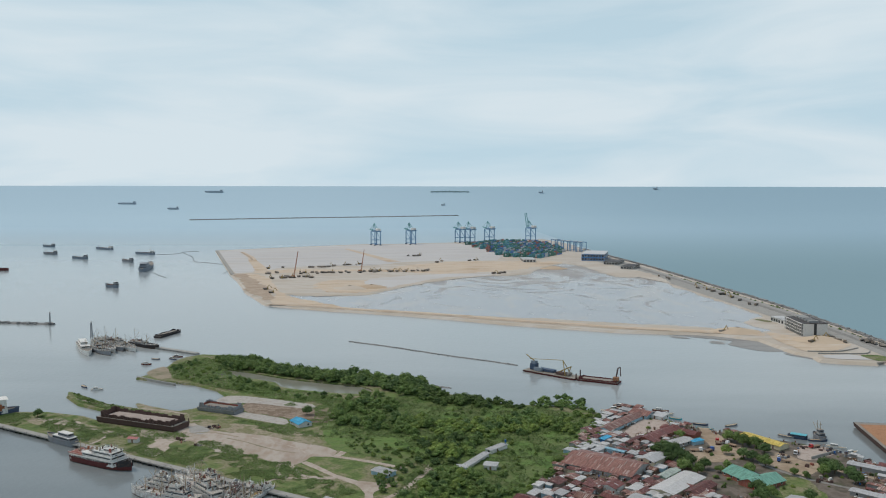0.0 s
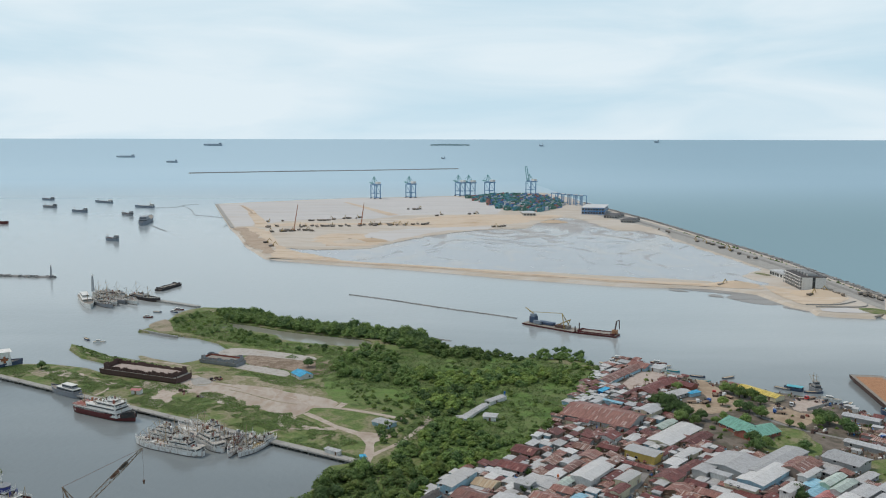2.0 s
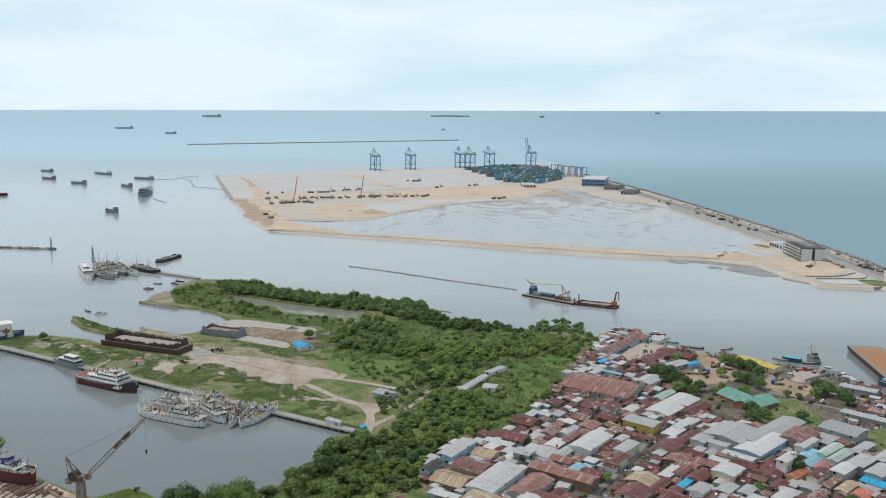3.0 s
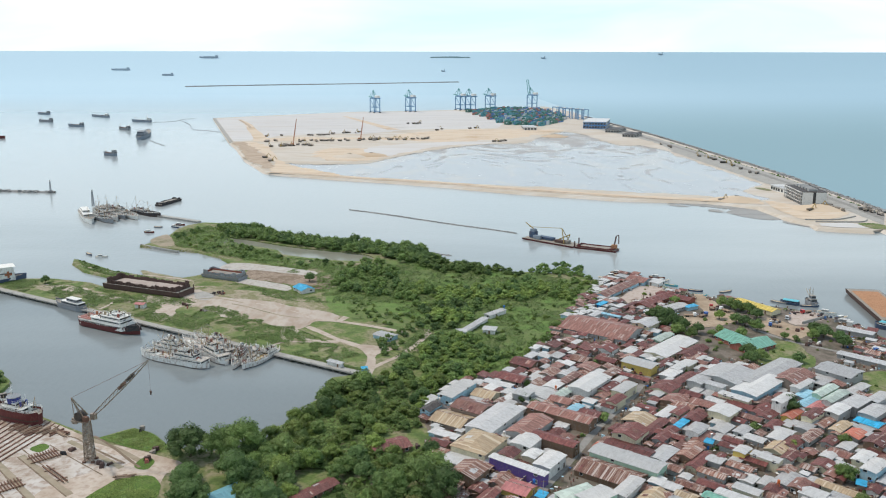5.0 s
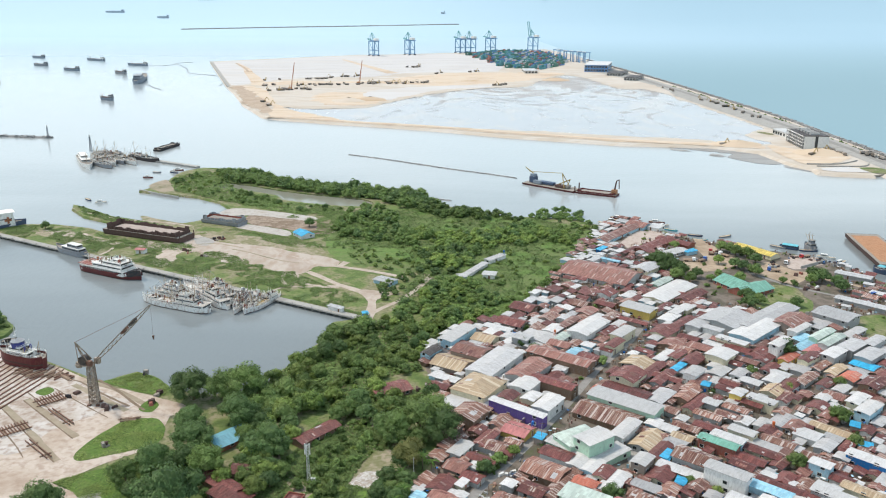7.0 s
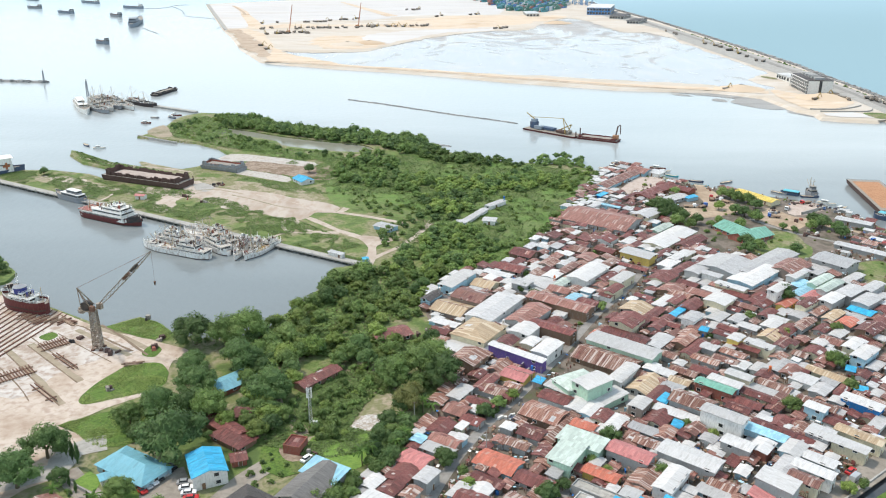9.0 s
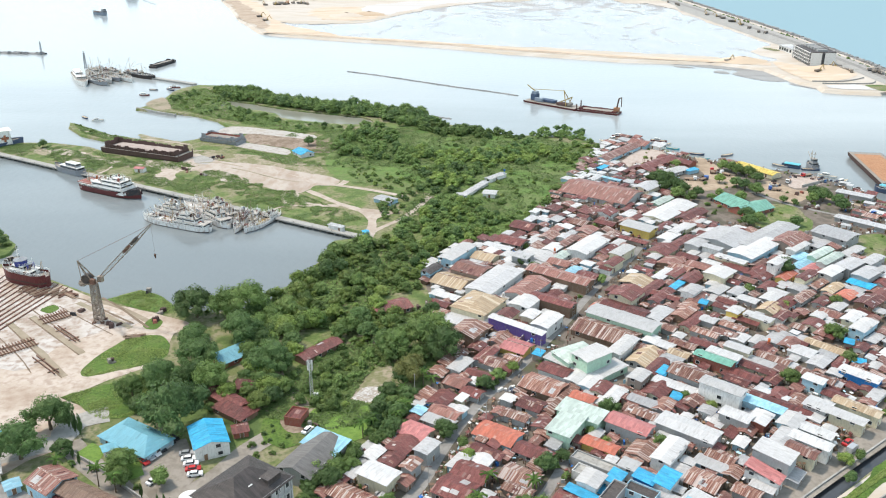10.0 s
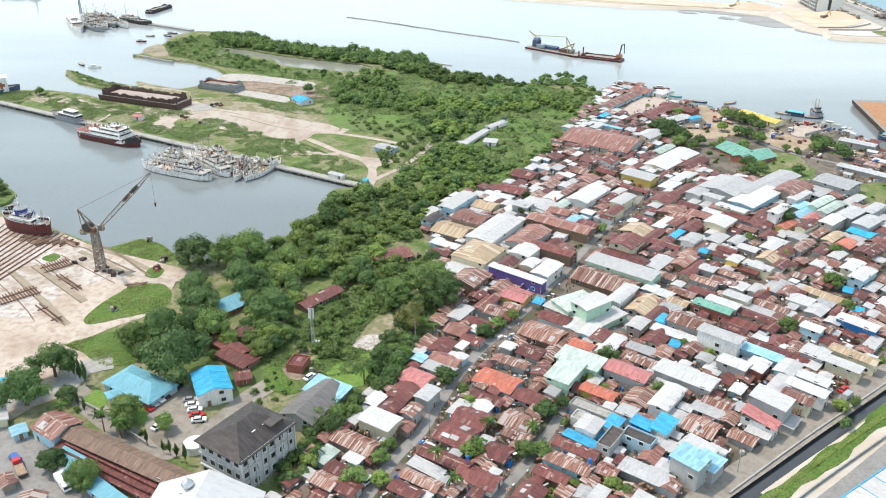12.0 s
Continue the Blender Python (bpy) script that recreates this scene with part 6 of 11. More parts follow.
SOOT = material("sooty_iron", [(0.03, 0.027, 0.026), (0.06, 0.05, 0.045), (0.1, 0.075, 0.06)], size=1.5, rough=0.7)


def build_crane(base, jib_tip, mast_tip, top):
    """An old lattice tower crane on a portal base, its jib over the basin."""
    paint = material("flaking_white_paint", [(0.4, 0.36, 0.31), (0.26, 0.2, 0.15), (0.5, 0.47, 0.42)], size=2, rough=0.8, second=(0.12, 0.065, 0.045), second_size=0.5, second_amount=0.85)
    crane = thing("crane", pose(*base, LEVEL), "old rusty lattice tower crane with a long jib over the basin", "crane")
    o = Vector((*base, LEVEL))
    bm = bmesh.new()
    w0, w1, n = 1.5, 1.05, 10
    for k in range(n):
        za, zb = 0.4 + (top - 0.4) * k / n, 0.4 + (top - 0.4) * (k + 1) / n
        wa, wb = w0 + (w1 - w0) * k / n, w0 + (w1 - w0) * (k + 1) / n
        ca = [(-wa, -wa, za), (wa, -wa, za), (wa, wa, za), (-wa, wa, za)]
        cb = [(-wb, -wb, zb), (wb, -wb, zb), (wb, wb, zb), (-wb, wb, zb)]
        for i in range(4):
            j = (i + 1) % 4
            beam(bm, ca[i], cb[i], 0.32)
            beam(bm, ca[i], cb[j], 0.16)
            beam(bm, ca[j], cb[i], 0.16)
            beam(bm, cb[i], cb[j], 0.22)
    part("tower", bm, paint, crane)
    bm = bmesh.new()
    for i, j in ((-1, -1), (1, -1), (1, 1), (-1, 1)):
        box(bm, i * 1.6, j * 1.6, 0, 1.2, 1.2, 0.7)
    part("footing", bm, RUST_IRON, crane)
    tip, mast = Vector(jib_tip) - o, Vector(mast_tip) - o
    away = Vector((tip.x, tip.y, 0)).normalized()
    side = Vector((-away.y, away.x, 0))
    bm = bmesh.new()
    c = -away * 2.4
    box(bm, c.x, c.y, top - 0.1, 6.2, 3.4, 0.35, math.atan2(away.y, away.x))
    part("platform", bm, paint, crane)
    bm = bmesh.new()
    tube(bm, c - side * 1.5 + Vector((0, 0, top + 1.9)), c + side * 1.5 + Vector((0, 0, top + 1.9)), 1.7, 14)
    part("winding_drum", bm, SOOT, crane, "dark winding drum")
    bm = bmesh.new()
    q = -away * 4.3
    box(bm, q.x, q.y, top - 1.1, 2.0, 3.0, 2.2, math.atan2(away.y, away.x), 0.9)
    part("counterweight", bm, paint, crane)
    bm = bmesh.new()
    q = away * 0.4 - side * 0.8
    box(bm, q.x, q.y, top + 0.2, 1.8, 1.4, 1.9, math.atan2(away.y, away.x))
    part("machine_house", bm, RUST_IRON, crane)
    bm = bmesh.new()
    box(bm, away.x * 1.8 + side.x * 1.9, away.y * 1.8 + side.y * 1.9, top + 0.2, 2.0, 1.5, 2.2, math.atan2(away.y, away.x))
    part("cab", bm, paint, crane)
    bm = bmesh.new()
    root = away * 1.6 + Vector((0, 0, top + 1.0))
    up = (tip - root).cross(side).normalized()
    steps = 14
    for k in range(steps):
        a, b = root.lerp(tip, k / steps), root.lerp(tip, (k + 1) / steps)
        fa, fb = [0.7 * min(1, 0.35 + 3 * (j / steps), 0.3 + 2.2 * (1 - j / steps)) for j in (k, k + 1)]
        ra = [a + side * fa + up * fa, a - side * fa + up * fa, a - side * fa - up * fa, a + side * fa - up * fa]
        rb = [b + side * fb + up * fb, b - side * fb + up * fb, b - side * fb - up * fb, b + side * fb - up * fb]
        for i in range(4):
            beam(bm, ra[i], rb[i], 0.16)
            beam(bm, ra[i], rb[(i + 1) % 4], 0.09)
    part("jib", bm, paint, crane)
    bm = bmesh.new()
    for s in (-1.3, 1.3):
        beam(bm, side * s + Vector((0, 0, top + 2)), mast, 0.28)
        beam(bm, side * s - away * 4 + Vector((0, 0, top + 2)), mast, 0.24)
    part("a_frame", bm, paint, crane)
    for s in (-0.5, 0.5):
        bm = bmesh.new()
        tube(bm, mast + side * s, tip + side * s * 0.6, 0.04, 5)
        part("stay", bm, RUST_IRON, crane)
    for f_ in (0.52, 0.66):
        q, q2 = root.lerp(tip, f_), root.lerp(tip, f_ + 0.1)
        bm = bmesh.new()
        beam(bm, q + up * 0.3, q2 + up * 0.3, 1.3, 1.1)
        part("winch", bm, SOOT if f_ > 0.6 else RUST_IRON, crane)
    bm = bmesh.new()
    tube(bm, tip, tip - Vector((0, 0, 11.5)), 0.03, 5)
    tube(bm, tip - Vector((0, 0, 11.5)), tip - Vector((0, 0, 13)), 0.45, 8, 0.2)
    part("hook", bm, RUST_IRON, crane)


build_crane((-131, 288.6), (-103.7, 281.1, 44), (-132, 280.8, 30), 16.0)

# ---- trees and scrub ----
BARK = material("bark", [(0.1, 0.075, 0.05), (0.17, 0.13, 0.09)], size=1, stretch=(3, 3, 0.6), rough=0.95, bump=0.05)


def leaf_material(name, stops, size):
    """Leaves let part of the light through."""
    m = material(name, stops, size=size, detail=3, rough=0.6, spec=0.25, vary=0.26, island=0.3, contrast=(0.25, 0.75))
    nodes, links = m.node_tree.nodes, m.node_tree.links
    bsdf = nodes["Principled BSDF"]
    thin, mix = nodes.new("ShaderNodeBsdfTranslucent"), nodes.new("ShaderNodeMixShader")
    mix.inputs[0].default_value = 0.3
    links.new(bsdf.inputs["Base Color"].links[0].from_socket, thin.inputs["Color"])
    links.new(bsdf.outputs[0], mix.inputs[1])
    links.new(thin.outputs[0], mix.inputs[2])
    links.new(mix.outputs[0], nodes["Material Output"].inputs["Surface"])
    return m


LEAF = leaf_material("leaves", [(0.105, 0.165, 0.05), (0.155, 0.232, 0.068), (0.2, 0.27, 0.088)], 3.0)
LEAF_DARK = leaf_material("dark_leaves", [(0.066, 0.115, 0.042), (0.1, 0.165, 0.055), (0.138, 0.2, 0.07)], 3.0)
LEAF_LIGHT = leaf_material("light_leaves", [(0.145, 0.215, 0.055), (0.205, 0.28, 0.07), (0.25, 0.3, 0.095)], 3.0)
LEAF_DRY = leaf_material("yellowed_leaves", [(0.125, 0.135, 0.045), (0.165, 0.17, 0.055), (0.11, 0.125, 0.04)], 3.0)
PALM_LEAF = leaf_material("palm_fronds", [(0.06, 0.12, 0.025), (0.1, 0.17, 0.035)], 2.0)
LEAVES = {"d": LEAF_DARK, "n": LEAF, "l": LEAF_LIGHT, "y": LEAF_DRY}


def crown_mesh(name, seed, lobes, leaves, leaf_size, flat=0.75, mat=None, low=0.25):
    """A crown of unit radius: overlapping uneven lobes, thick with small leaf sprays, with gaps and a ragged outline."""
    dice = random.Random(seed)
    verts, faces = [], []
    centres = []
    for k in range(lobes):
        a, r = dice.uniform(0, math.tau), (0.0 if k == 0 else dice.uniform(0.3, 0.66))
        z = dice.uniform(low, 0.62) * flat if k else 0.5 * flat
        centres.append((Vector((r * math.cos(a), r * math.sin(a), z + 0.3 * (1 - r))), dice.uniform(0.2, 0.36) if k else 0.5))
    bm = bmesh.new()
    for c, r in centres:
        b2 = bmesh.new()
        bmesh.ops.create_icosphere(b2, subdivisions=1, radius=1)
        base = len(verts)
        for v in b2.verts:
            p = v.co * r * (0.72 + 0.5 * noise.noise(v.co * 2.1 + c * 5))
            p.z *= flat
            verts.append(c + p)
        for f in b2.faces:
            faces.append([base + v.index for v in f.verts])
        b2.free()
    bm.free()
    total = sum(r * r for _, r in centres)
    for c, r in centres:
        for _ in range(int(leaves * r * r / total)):
            d = Vector((dice.gauss(0, 1), dice.gauss(0, 1), dice.gauss(0.35, 1))).normalized()
            p = c + Vector((d.x, d.y, d.z * flat)) * r * dice.uniform(0.78, 1.12) * (0.9 + 0.35 * noise.noise(d * 2.3 + c * 5))
            n = (d + Vector((dice.gauss(0, 0.32), dice.gauss(0, 0.32), dice.gauss(0.3, 0.3)))).normalized()
            t = n.cross(Vector((dice.gauss(0, 1), dice.gauss(0, 1), dice.gauss(0, 1)))).normalized()
            b = n.cross(t)
            s = leaf_size * dice.uniform(0.6, 1.35)
            k = len(verts)
            verts += [p - t * s, p + b * s * 0.55 - n * s * 0.2, p + t * s, p - b * s * 0.55 - n * s * 0.2]
            faces.append([k, k + 1, k + 2, k + 3])
    me = bpy.data.meshes.new(name)
    me.from_pydata([tuple(v) for v in verts], [], faces)
    me.materials.append(mat)
    return me


CROWNS = {key: [crown_mesh("crown", 10 * i + ord(key), 16 + 2 * i, 1000, 0.072, 0.75, mat) for i in range(4)] for key, mat in LEAVES.items()}
BIG_CROWNS = {key: [crown_mesh("crown", 900 + 10 * i + ord(key), 17 + 2 * i, 3000, 0.042, 0.75, mat) for i in range(2)] for key, mat in LEAVES.items()}
FAR_BUSHES = {key: [crown_mesh("bush", 600 + 10 * i + ord(key), 12 + 2 * i, 400, 0.1, 0.7, mat, low=-0.1) for i in range(4)] for key, mat in LEAVES.items()}
BUSHES = {key: [crown_mesh("bush", 400 + 10 * i + ord(key), 8 + i, 430, 0.12, 0.7, mat, low=-0.1) for i in range(4)] for key, mat in LEAVES.items()}
COLUMN = crown_mesh("crown", 77, 7, 500, 0.1, 0.9, LEAF_DARK)


def trunk_mesh(name, seed):
    """A tapered trunk of unit height that parts into limbs."""
    dice = random.Random(seed)
    bm = bmesh.new()
    tube(bm, (0, 0, -0.05), (0.02, 0.01, 0.55), 0.07, 7, 0.048)
    for k in range(5):
        a = k * math.tau / 5 + dice.uniform(-0.4, 0.4)
        r = dice.uniform(0.3, 0.5)
        mid = Vector((r * 0.45 * math.cos(a), r * 0.45 * math.sin(a), 0.76))
        tube(bm, (0.02, 0.01, 0.5), mid, 0.035, 6, 0.024)
        tube(bm, mid, (r * math.cos(a), r * math.sin(a), dice.uniform(0.92, 1.05)), 0.024, 5, 0.01)
    me = bpy.data.meshes.new(name)
    bm.to_mesh(me)
    bm.free()
    me.materials.append(BARK)
    return me


TRUNKS = [trunk_mesh("trunk", 5 + i) for i in range(3)]
_tree_dice = random.Random(31)
TREE_WORDS = {"d": "dark green", "n": "green", "l": "bright green", "y": "yellow-green"}


def tree(x, y, r, shade="n", height=None, z=None, label="", group="trees on the waterside"):
    """A broad tree; r: the crown's radius in metres."""
    dice = _tree_dice
    height = height or r * dice.uniform(1.25, 1.5)
    base = LEVEL if z is None else z
    t = thing("tree", pose(x, y, base, 0, 0, dice.uniform(0, 360)), label or f"broad leafy {TREE_WORDS[shade]} tree with a spreading crown", "tree", group)
    share("trunk", dice.choice(TRUNKS), t, Matrix.Diagonal((r * 1.15, r * 1.15, height * 0.62, 1)))
    share("crown", dice.choice((BIG_CROWNS if r > 5.4 else CROWNS)[shade]), t, Matrix.Translation((0, 0, height * 0.12)) @ Matrix.Diagonal((r * 1.2, r * dice.uniform(1.05, 1.3), height * 1.0, 1)))
    return t


def bush(x, y, r, shade="n", high=1.0, z=None, group="bushes on the peninsula"):
    dice = _tree_dice
    ob = new("bush", dice.choice(BUSHES[shade]))
    ob.matrix_basis = pose(x, y, (LEVEL if z is None else z) - 0.1, 0, 0, dice.uniform(0, 360)) @ Matrix.Diagonal((r, r * dice.uniform(0.85, 1.15), r * high * dice.uniform(0.8, 1.15), 1))
    return tagged(ob, f"dense {TREE_WORDS[shade]} bush growing among weeds", "bush", group)


def scatter(area, count, radius, shades, what, seed, gap=0.75, avoid=(), **kw):
    """Plants spread over an outline, none nearer than gap of their radii."""
    dice = random.Random(seed)
    xs, ys = [p[0] for p in area], [p[1] for p in area]
    placed = []
    for _ in range(count * 25):
        if len(placed) >= count:
            break
        x, y = dice.uniform(min(xs), max(xs)), dice.uniform(min(ys), max(ys))
        if not inside((x, y), area) or any(inside((x, y), q) for q in avoid):
            continue
        r = dice.uniform(*radius) * (0.85 + 0.5 * noise.noise((x * 0.03, y * 0.03, seed)))
        if any((x - a) ** 2 + (y - b) ** 2 < (gap * (r + c)) ** 2 for a, b, c in placed):
            continue
        placed.append((x, y, r))
        what(x, y, r, dice.choice(shades), **kw)
    return placed


def woods(name, label, area, count, radius, shades, seed, gap):
    """Many trees too far and too close together to count, joined into one."""
    dice = random.Random(seed + 500)
    spots = []
    scatter(area, count, radius, shades, lambda x, y, r, s: spots.append((x, y, r, s)), seed, gap)
    mats = list(LEAVES)
    V, F, M, base = [], [], [], 0
    for x, y, r, s in spots:
        me = dice.choice(FAR_BUSHES[s])
        co = np.empty(len(me.vertices) * 3)
        me.vertices.foreach_get("co", co)
        co = co.reshape(-1, 3)
        a = dice.uniform(0, math.tau)
        h = r * dice.uniform(1.0, 1.4)
        q = np.stack([(co[:, 0] * math.cos(a) - co[:, 1] * math.sin(a)) * r * 1.2 + x, (co[:, 0] * math.sin(a) + co[:, 1] * math.cos(a)) * r * 1.2 + y, co[:, 2] * h + LEVEL + h * 0.12], 1)
        V.append(q)
        F += [[i + base for i in p.vertices] for p in me.polygons]
        M += [mats.index(s)] * len(me.polygons)
        base += len(co)
    me = bpy.data.meshes.new(name)
    me.from_pydata(np.concatenate(V).tolist(), [], F)
    for key in mats:
        me.materials.append(LEAVES[key])
    me.polygons.foreach_set("material_index", M)
    return tagged(new(name, me), label, "trees", kind="stuff")


def undergrowth(name, area, seed, count, size, mat, height, label, z=None, clump=-9.0, avoid=()):
    """Low weeds and creepers: a field of leaf sprays over uneven humps."""
    dice = random.Random(seed)
    xs, ys = [p[0] for p in area], [p[1] for p in area]
    verts, faces = [], []
    n = 0
    while n < count:
        x, y = dice.uniform(min(xs), max(xs)), dice.uniform(min(ys), max(ys))
        if not inside((x, y), area) or any(inside((x, y), q) for q in avoid):
            continue
        n += 1
        if noise.noise((x * 0.045, y * 0.045, 2)) + 0.6 * noise.noise((x * 0.16, y * 0.16, 4)) < clump:
            continue
        hump = max(0.0, 0.5 + noise.noise((x * 0.12, y * 0.12, seed)) + 0.5 * noise.noise((x * 0.4, y * 0.4, seed)))
        p = Vector((x, y, (LEVEL if z is None else z) + height * hump * dice.uniform(0.5, 1)))
        nrm = Vector((dice.gauss(0, 0.3), dice.gauss(0, 0.3), 1)).normalized()
        t = nrm.cross(Vector((dice.gauss(0, 1), dice.gauss(0, 1), 0.1))).normalized()
        b = nrm.cross(t)
        s = size * dice.uniform(0.6, 1.4)
        k = len(verts)
        verts += [tuple(p - t * s), tuple(p + b * s * 0.6 - nrm * s * 0.25), tuple(p + t * s), tuple(p - b * s * 0.6 - nrm * s * 0.25)]
        faces.append([k, k + 1, k + 2, k + 3])
    me = bpy.data.meshes.new(name)
    me.from_pydata(verts, [], faces)
    me.materials.append(mat)
    return tagged(new(name, me), label, "weeds", kind="stuff")


# mangroves on the outer shore
MANGROVE = [(-197.5, 723.4), (-172.6, 714.4), (-145.2, 694.7), (-118.9, 674), (-99.6, 664), (-62.8, 648.7), (-36.7, 645.1), (-19.2, 635.9), (0, 596.3), (-25.9, 589.8), (-51.8, 618), (-60.6, 623.2), (-96, 637.4), (-124.4, 654.2), (-154.3, 671.8), (-177.3, 684)]
woods("mangroves", "dense dark green mangroves along the outer shore", MANGROVE, 200, (4.2, 6.6), "nnnd", 3, 0.36)
ARM = [(-224.9, 683.8), (-218.5, 709.7), (-203.2, 723.4), (-181.3, 701), (-170.3, 663.7), (-152.1, 640.9), (-127.4, 622.9), (-115.3, 600.8), (-130.5, 595.8), (-157.6, 609), (-177.5, 622.7), (-193.9, 637), (-208.9, 644.4)]
woods("scrub", "low green scrub and bushes on the arm", ARM, 70, (1.5, 3.2), "ndnl", 4, 0.6)
undergrowth("undergrowth", ARM, 31, 9000, 0.7, LEAF, 1.0, "green weeds and low scrub on the arm")
undergrowth("undergrowth", [(-163.7, 626.3), (-146.7, 635.4), (-116.7, 609.1), (-74.3, 596), (-68.6, 580.2), (-95.1, 573.9), (-120.1, 583.1), (-148, 602.3)], 32, 4500, 0.7, LEAF, 0.8, "green weeds and low scrub")
undergrowth("undergrowth", [(-267.9, 601.4), (-258.3, 592.9), (-228.3, 567.2), (-200.3, 553.7), (-181.9, 543.6), (-196, 540.7), (-223.2, 553.7), (-250.4, 573.4)], 33, 2500, 0.6, LEAF, 0.9, "green weeds along the spit")
scatter([(-267.9, 601.4), (-258.3, 592.9), (-228.3, 567.2), (-200.3, 553.7), (-181.9, 543.6), (-196.9, 543.5), (-224.4, 556.6), (-251.7, 576.6)], 14, (0.9, 1.8), "nd", bush, 34)
scatter([(-163.7, 626.3), (-146.7, 635.4), (-116.7, 609.1), (-74.3, 596), (-68.9, 583.3), (-95.6, 577), (-121.3, 589.4), (-148.7, 605.6)], 24, (1.4, 3.0), "nnd", bush, 5)
# the wooded middle of the peninsula
MEADOW = material("meadow", [(0.08, 0.15, 0.035), (0.115, 0.2, 0.045), (0.13, 0.185, 0.055), (0.14, 0.165, 0.065), (0.07, 0.135, 0.03)], size=16, second=(0.075, 0.13, 0.032), second_size=2.5, second_amount=0.6, bump=0.4, bump_size=1.2)
patch("grass", [(-71.6, 523.6), (-55.3, 562.1), (-34.4, 601.1), (-2, 593.1), (33, 574.4), (80.2, 548.3), (94.8, 534.7), (89.1, 509), (69, 461.5), (53.1, 432.1), (32.6, 399.2), (17.6, 376.1), (4, 365.3), (-6.7, 376), (-1.4, 424.6), (-7.7, 443.3), (-26.5, 448.1), (-46.4, 461.2), (-60.1, 468.5), (-71.7, 496.4)], LEVEL + 0.06, MEADOW, "bright green meadow between the trees", wobble=2.0)
for area_, n_, size_, shades_, seed_ in (([(-71.4, 531.4), (-70.5, 562.1), (-63.9, 592.8), (-42, 592.9), (-32.4, 562.2), (-29.1, 534.2), (-29.6, 508.6), (-46.7, 503.7), (-63.9, 518.5)], 75, (3.0, 5.0), "dnnn", 6),
                                         ([(-32.1, 521.1), (-23.8, 536.9), (-10.9, 531.6), (-7, 513.6), (-13.6, 494.3), (-27.3, 496.6)], 28, (2.8, 4.4), "nnl", 61),
                                         ([(-16.9, 490.8), (-5.2, 508.7), (5.4, 526.4), (23.6, 531.8), (41.7, 531.8), (60.2, 534.6), (63.5, 515.1), (49.6, 496.8), (32.3, 493.3), (21.6, 479.6), (14.3, 455.2), (1.6, 449.2), (-12.9, 465.4)], 130, (2.8, 4.8), "nndll", 62),
                                         ([(58.9, 568.5), (68.7, 580.7), (85.2, 587), (99.9, 574.7), (94.4, 554), (80.5, 551.1), (64.4, 558.2)], 44, (2.2, 3.4), "dnn", 63),
                                         ([(62.3, 537.3), (79.8, 545.5), (98.8, 548.4), (92.8, 521.6), (78.7, 496.9), (65.3, 499.2)], 36, (2.4, 3.8), "nnl", 64),
                                         ([(-18.5, 612.9), (2, 596.3), (29.3, 577.5), (55.8, 568.5), (54.8, 556.8), (24.7, 559.5), (1.9, 562.4), (-15.6, 577.3)], 60, (2.6, 4.2), "nnd", 65)):
    woods("woods", "scattered leafy green trees on the peninsula", area_, n_, size_, shades_, seed_, 0.34)
woods("scrub", "low green bushes among the grass", [(-63.8, 502.4), (-29.6, 508.6), (-9.5, 562.3), (28.6, 562.5), (94, 541.4), (84.7, 502.9), (52.3, 424.8), (26.5, 391.2), (12.2, 376.1), (-7.7, 443.3), (-29.7, 448.1), (-53.6, 468.5)], 170, (1.0, 2.3), "nnln", 7, 0.8)
for area_, n_, seed_ in (([(-55.4, 487.2), (-45.8, 493), (-34.8, 479.4), (-37, 463.3), (-50.3, 468.5)], 10, 71), ([(-27.4, 465.4), (-14.7, 471.8), (-12.5, 451.1), (-23.3, 445.2)], 8, 72), ([(23.5, 485.2), (40.6, 491), (42.3, 468.8), (30.3, 457.3)], 9, 73), ([(18.3, 435.7), (35.3, 438.6), (32.8, 423), (19.4, 424.7)], 8, 74)):
    scatter(area_, n_, (1.6, 2.8), "nnl", bush, seed_, gap=0.55)
LOWER_WOODS = [(-19.4, 389.5), (-10.1, 411.5), (1.6, 431.9), (19.3, 420.3), (29.8, 399.2), (25.8, 379.8), (4, 365.3), (-14.4, 365.3), (-25.1, 368.8)]
EDGE = [(17, 378), (32, 400), (53, 432), (69, 461), (89, 509), (99, 538), (105, 532), (96, 500), (77, 462), (59, 430), (40, 398), (24, 374)]
woods("scrub", "straggling green bushes along the village edge", EDGE, 60, (1.4, 2.8), "nnln", 47, 0.6)
undergrowth("undergrowth", EDGE, 48, 9000, 0.5, LEAF, 0.8, "green weeds along the village edge")
woods("woods", "thick green trees beside the track", LOWER_WOODS, 85, (2.8, 4.6), "nnldn", 8, 0.42)
woods("woods", "small thick wood beside the track", [(-33.7, 424.5), (-20.1, 443.2), (-11, 453.1), (-7.5, 431.9), (-19, 415.8), (-27.1, 403.1), (-31.9, 399)], 18, (2.5, 4.2), "dnn", 9, 0.5)
woods("woods", "small thick wood on the peninsula", [(-14.9, 479.5), (11.9, 490.9), (21.6, 479.6), (11.2, 458.3), (4.7, 443.3), (-7.7, 443.3)], 26, (3.0, 4.6), "ddn", 18, 0.5)
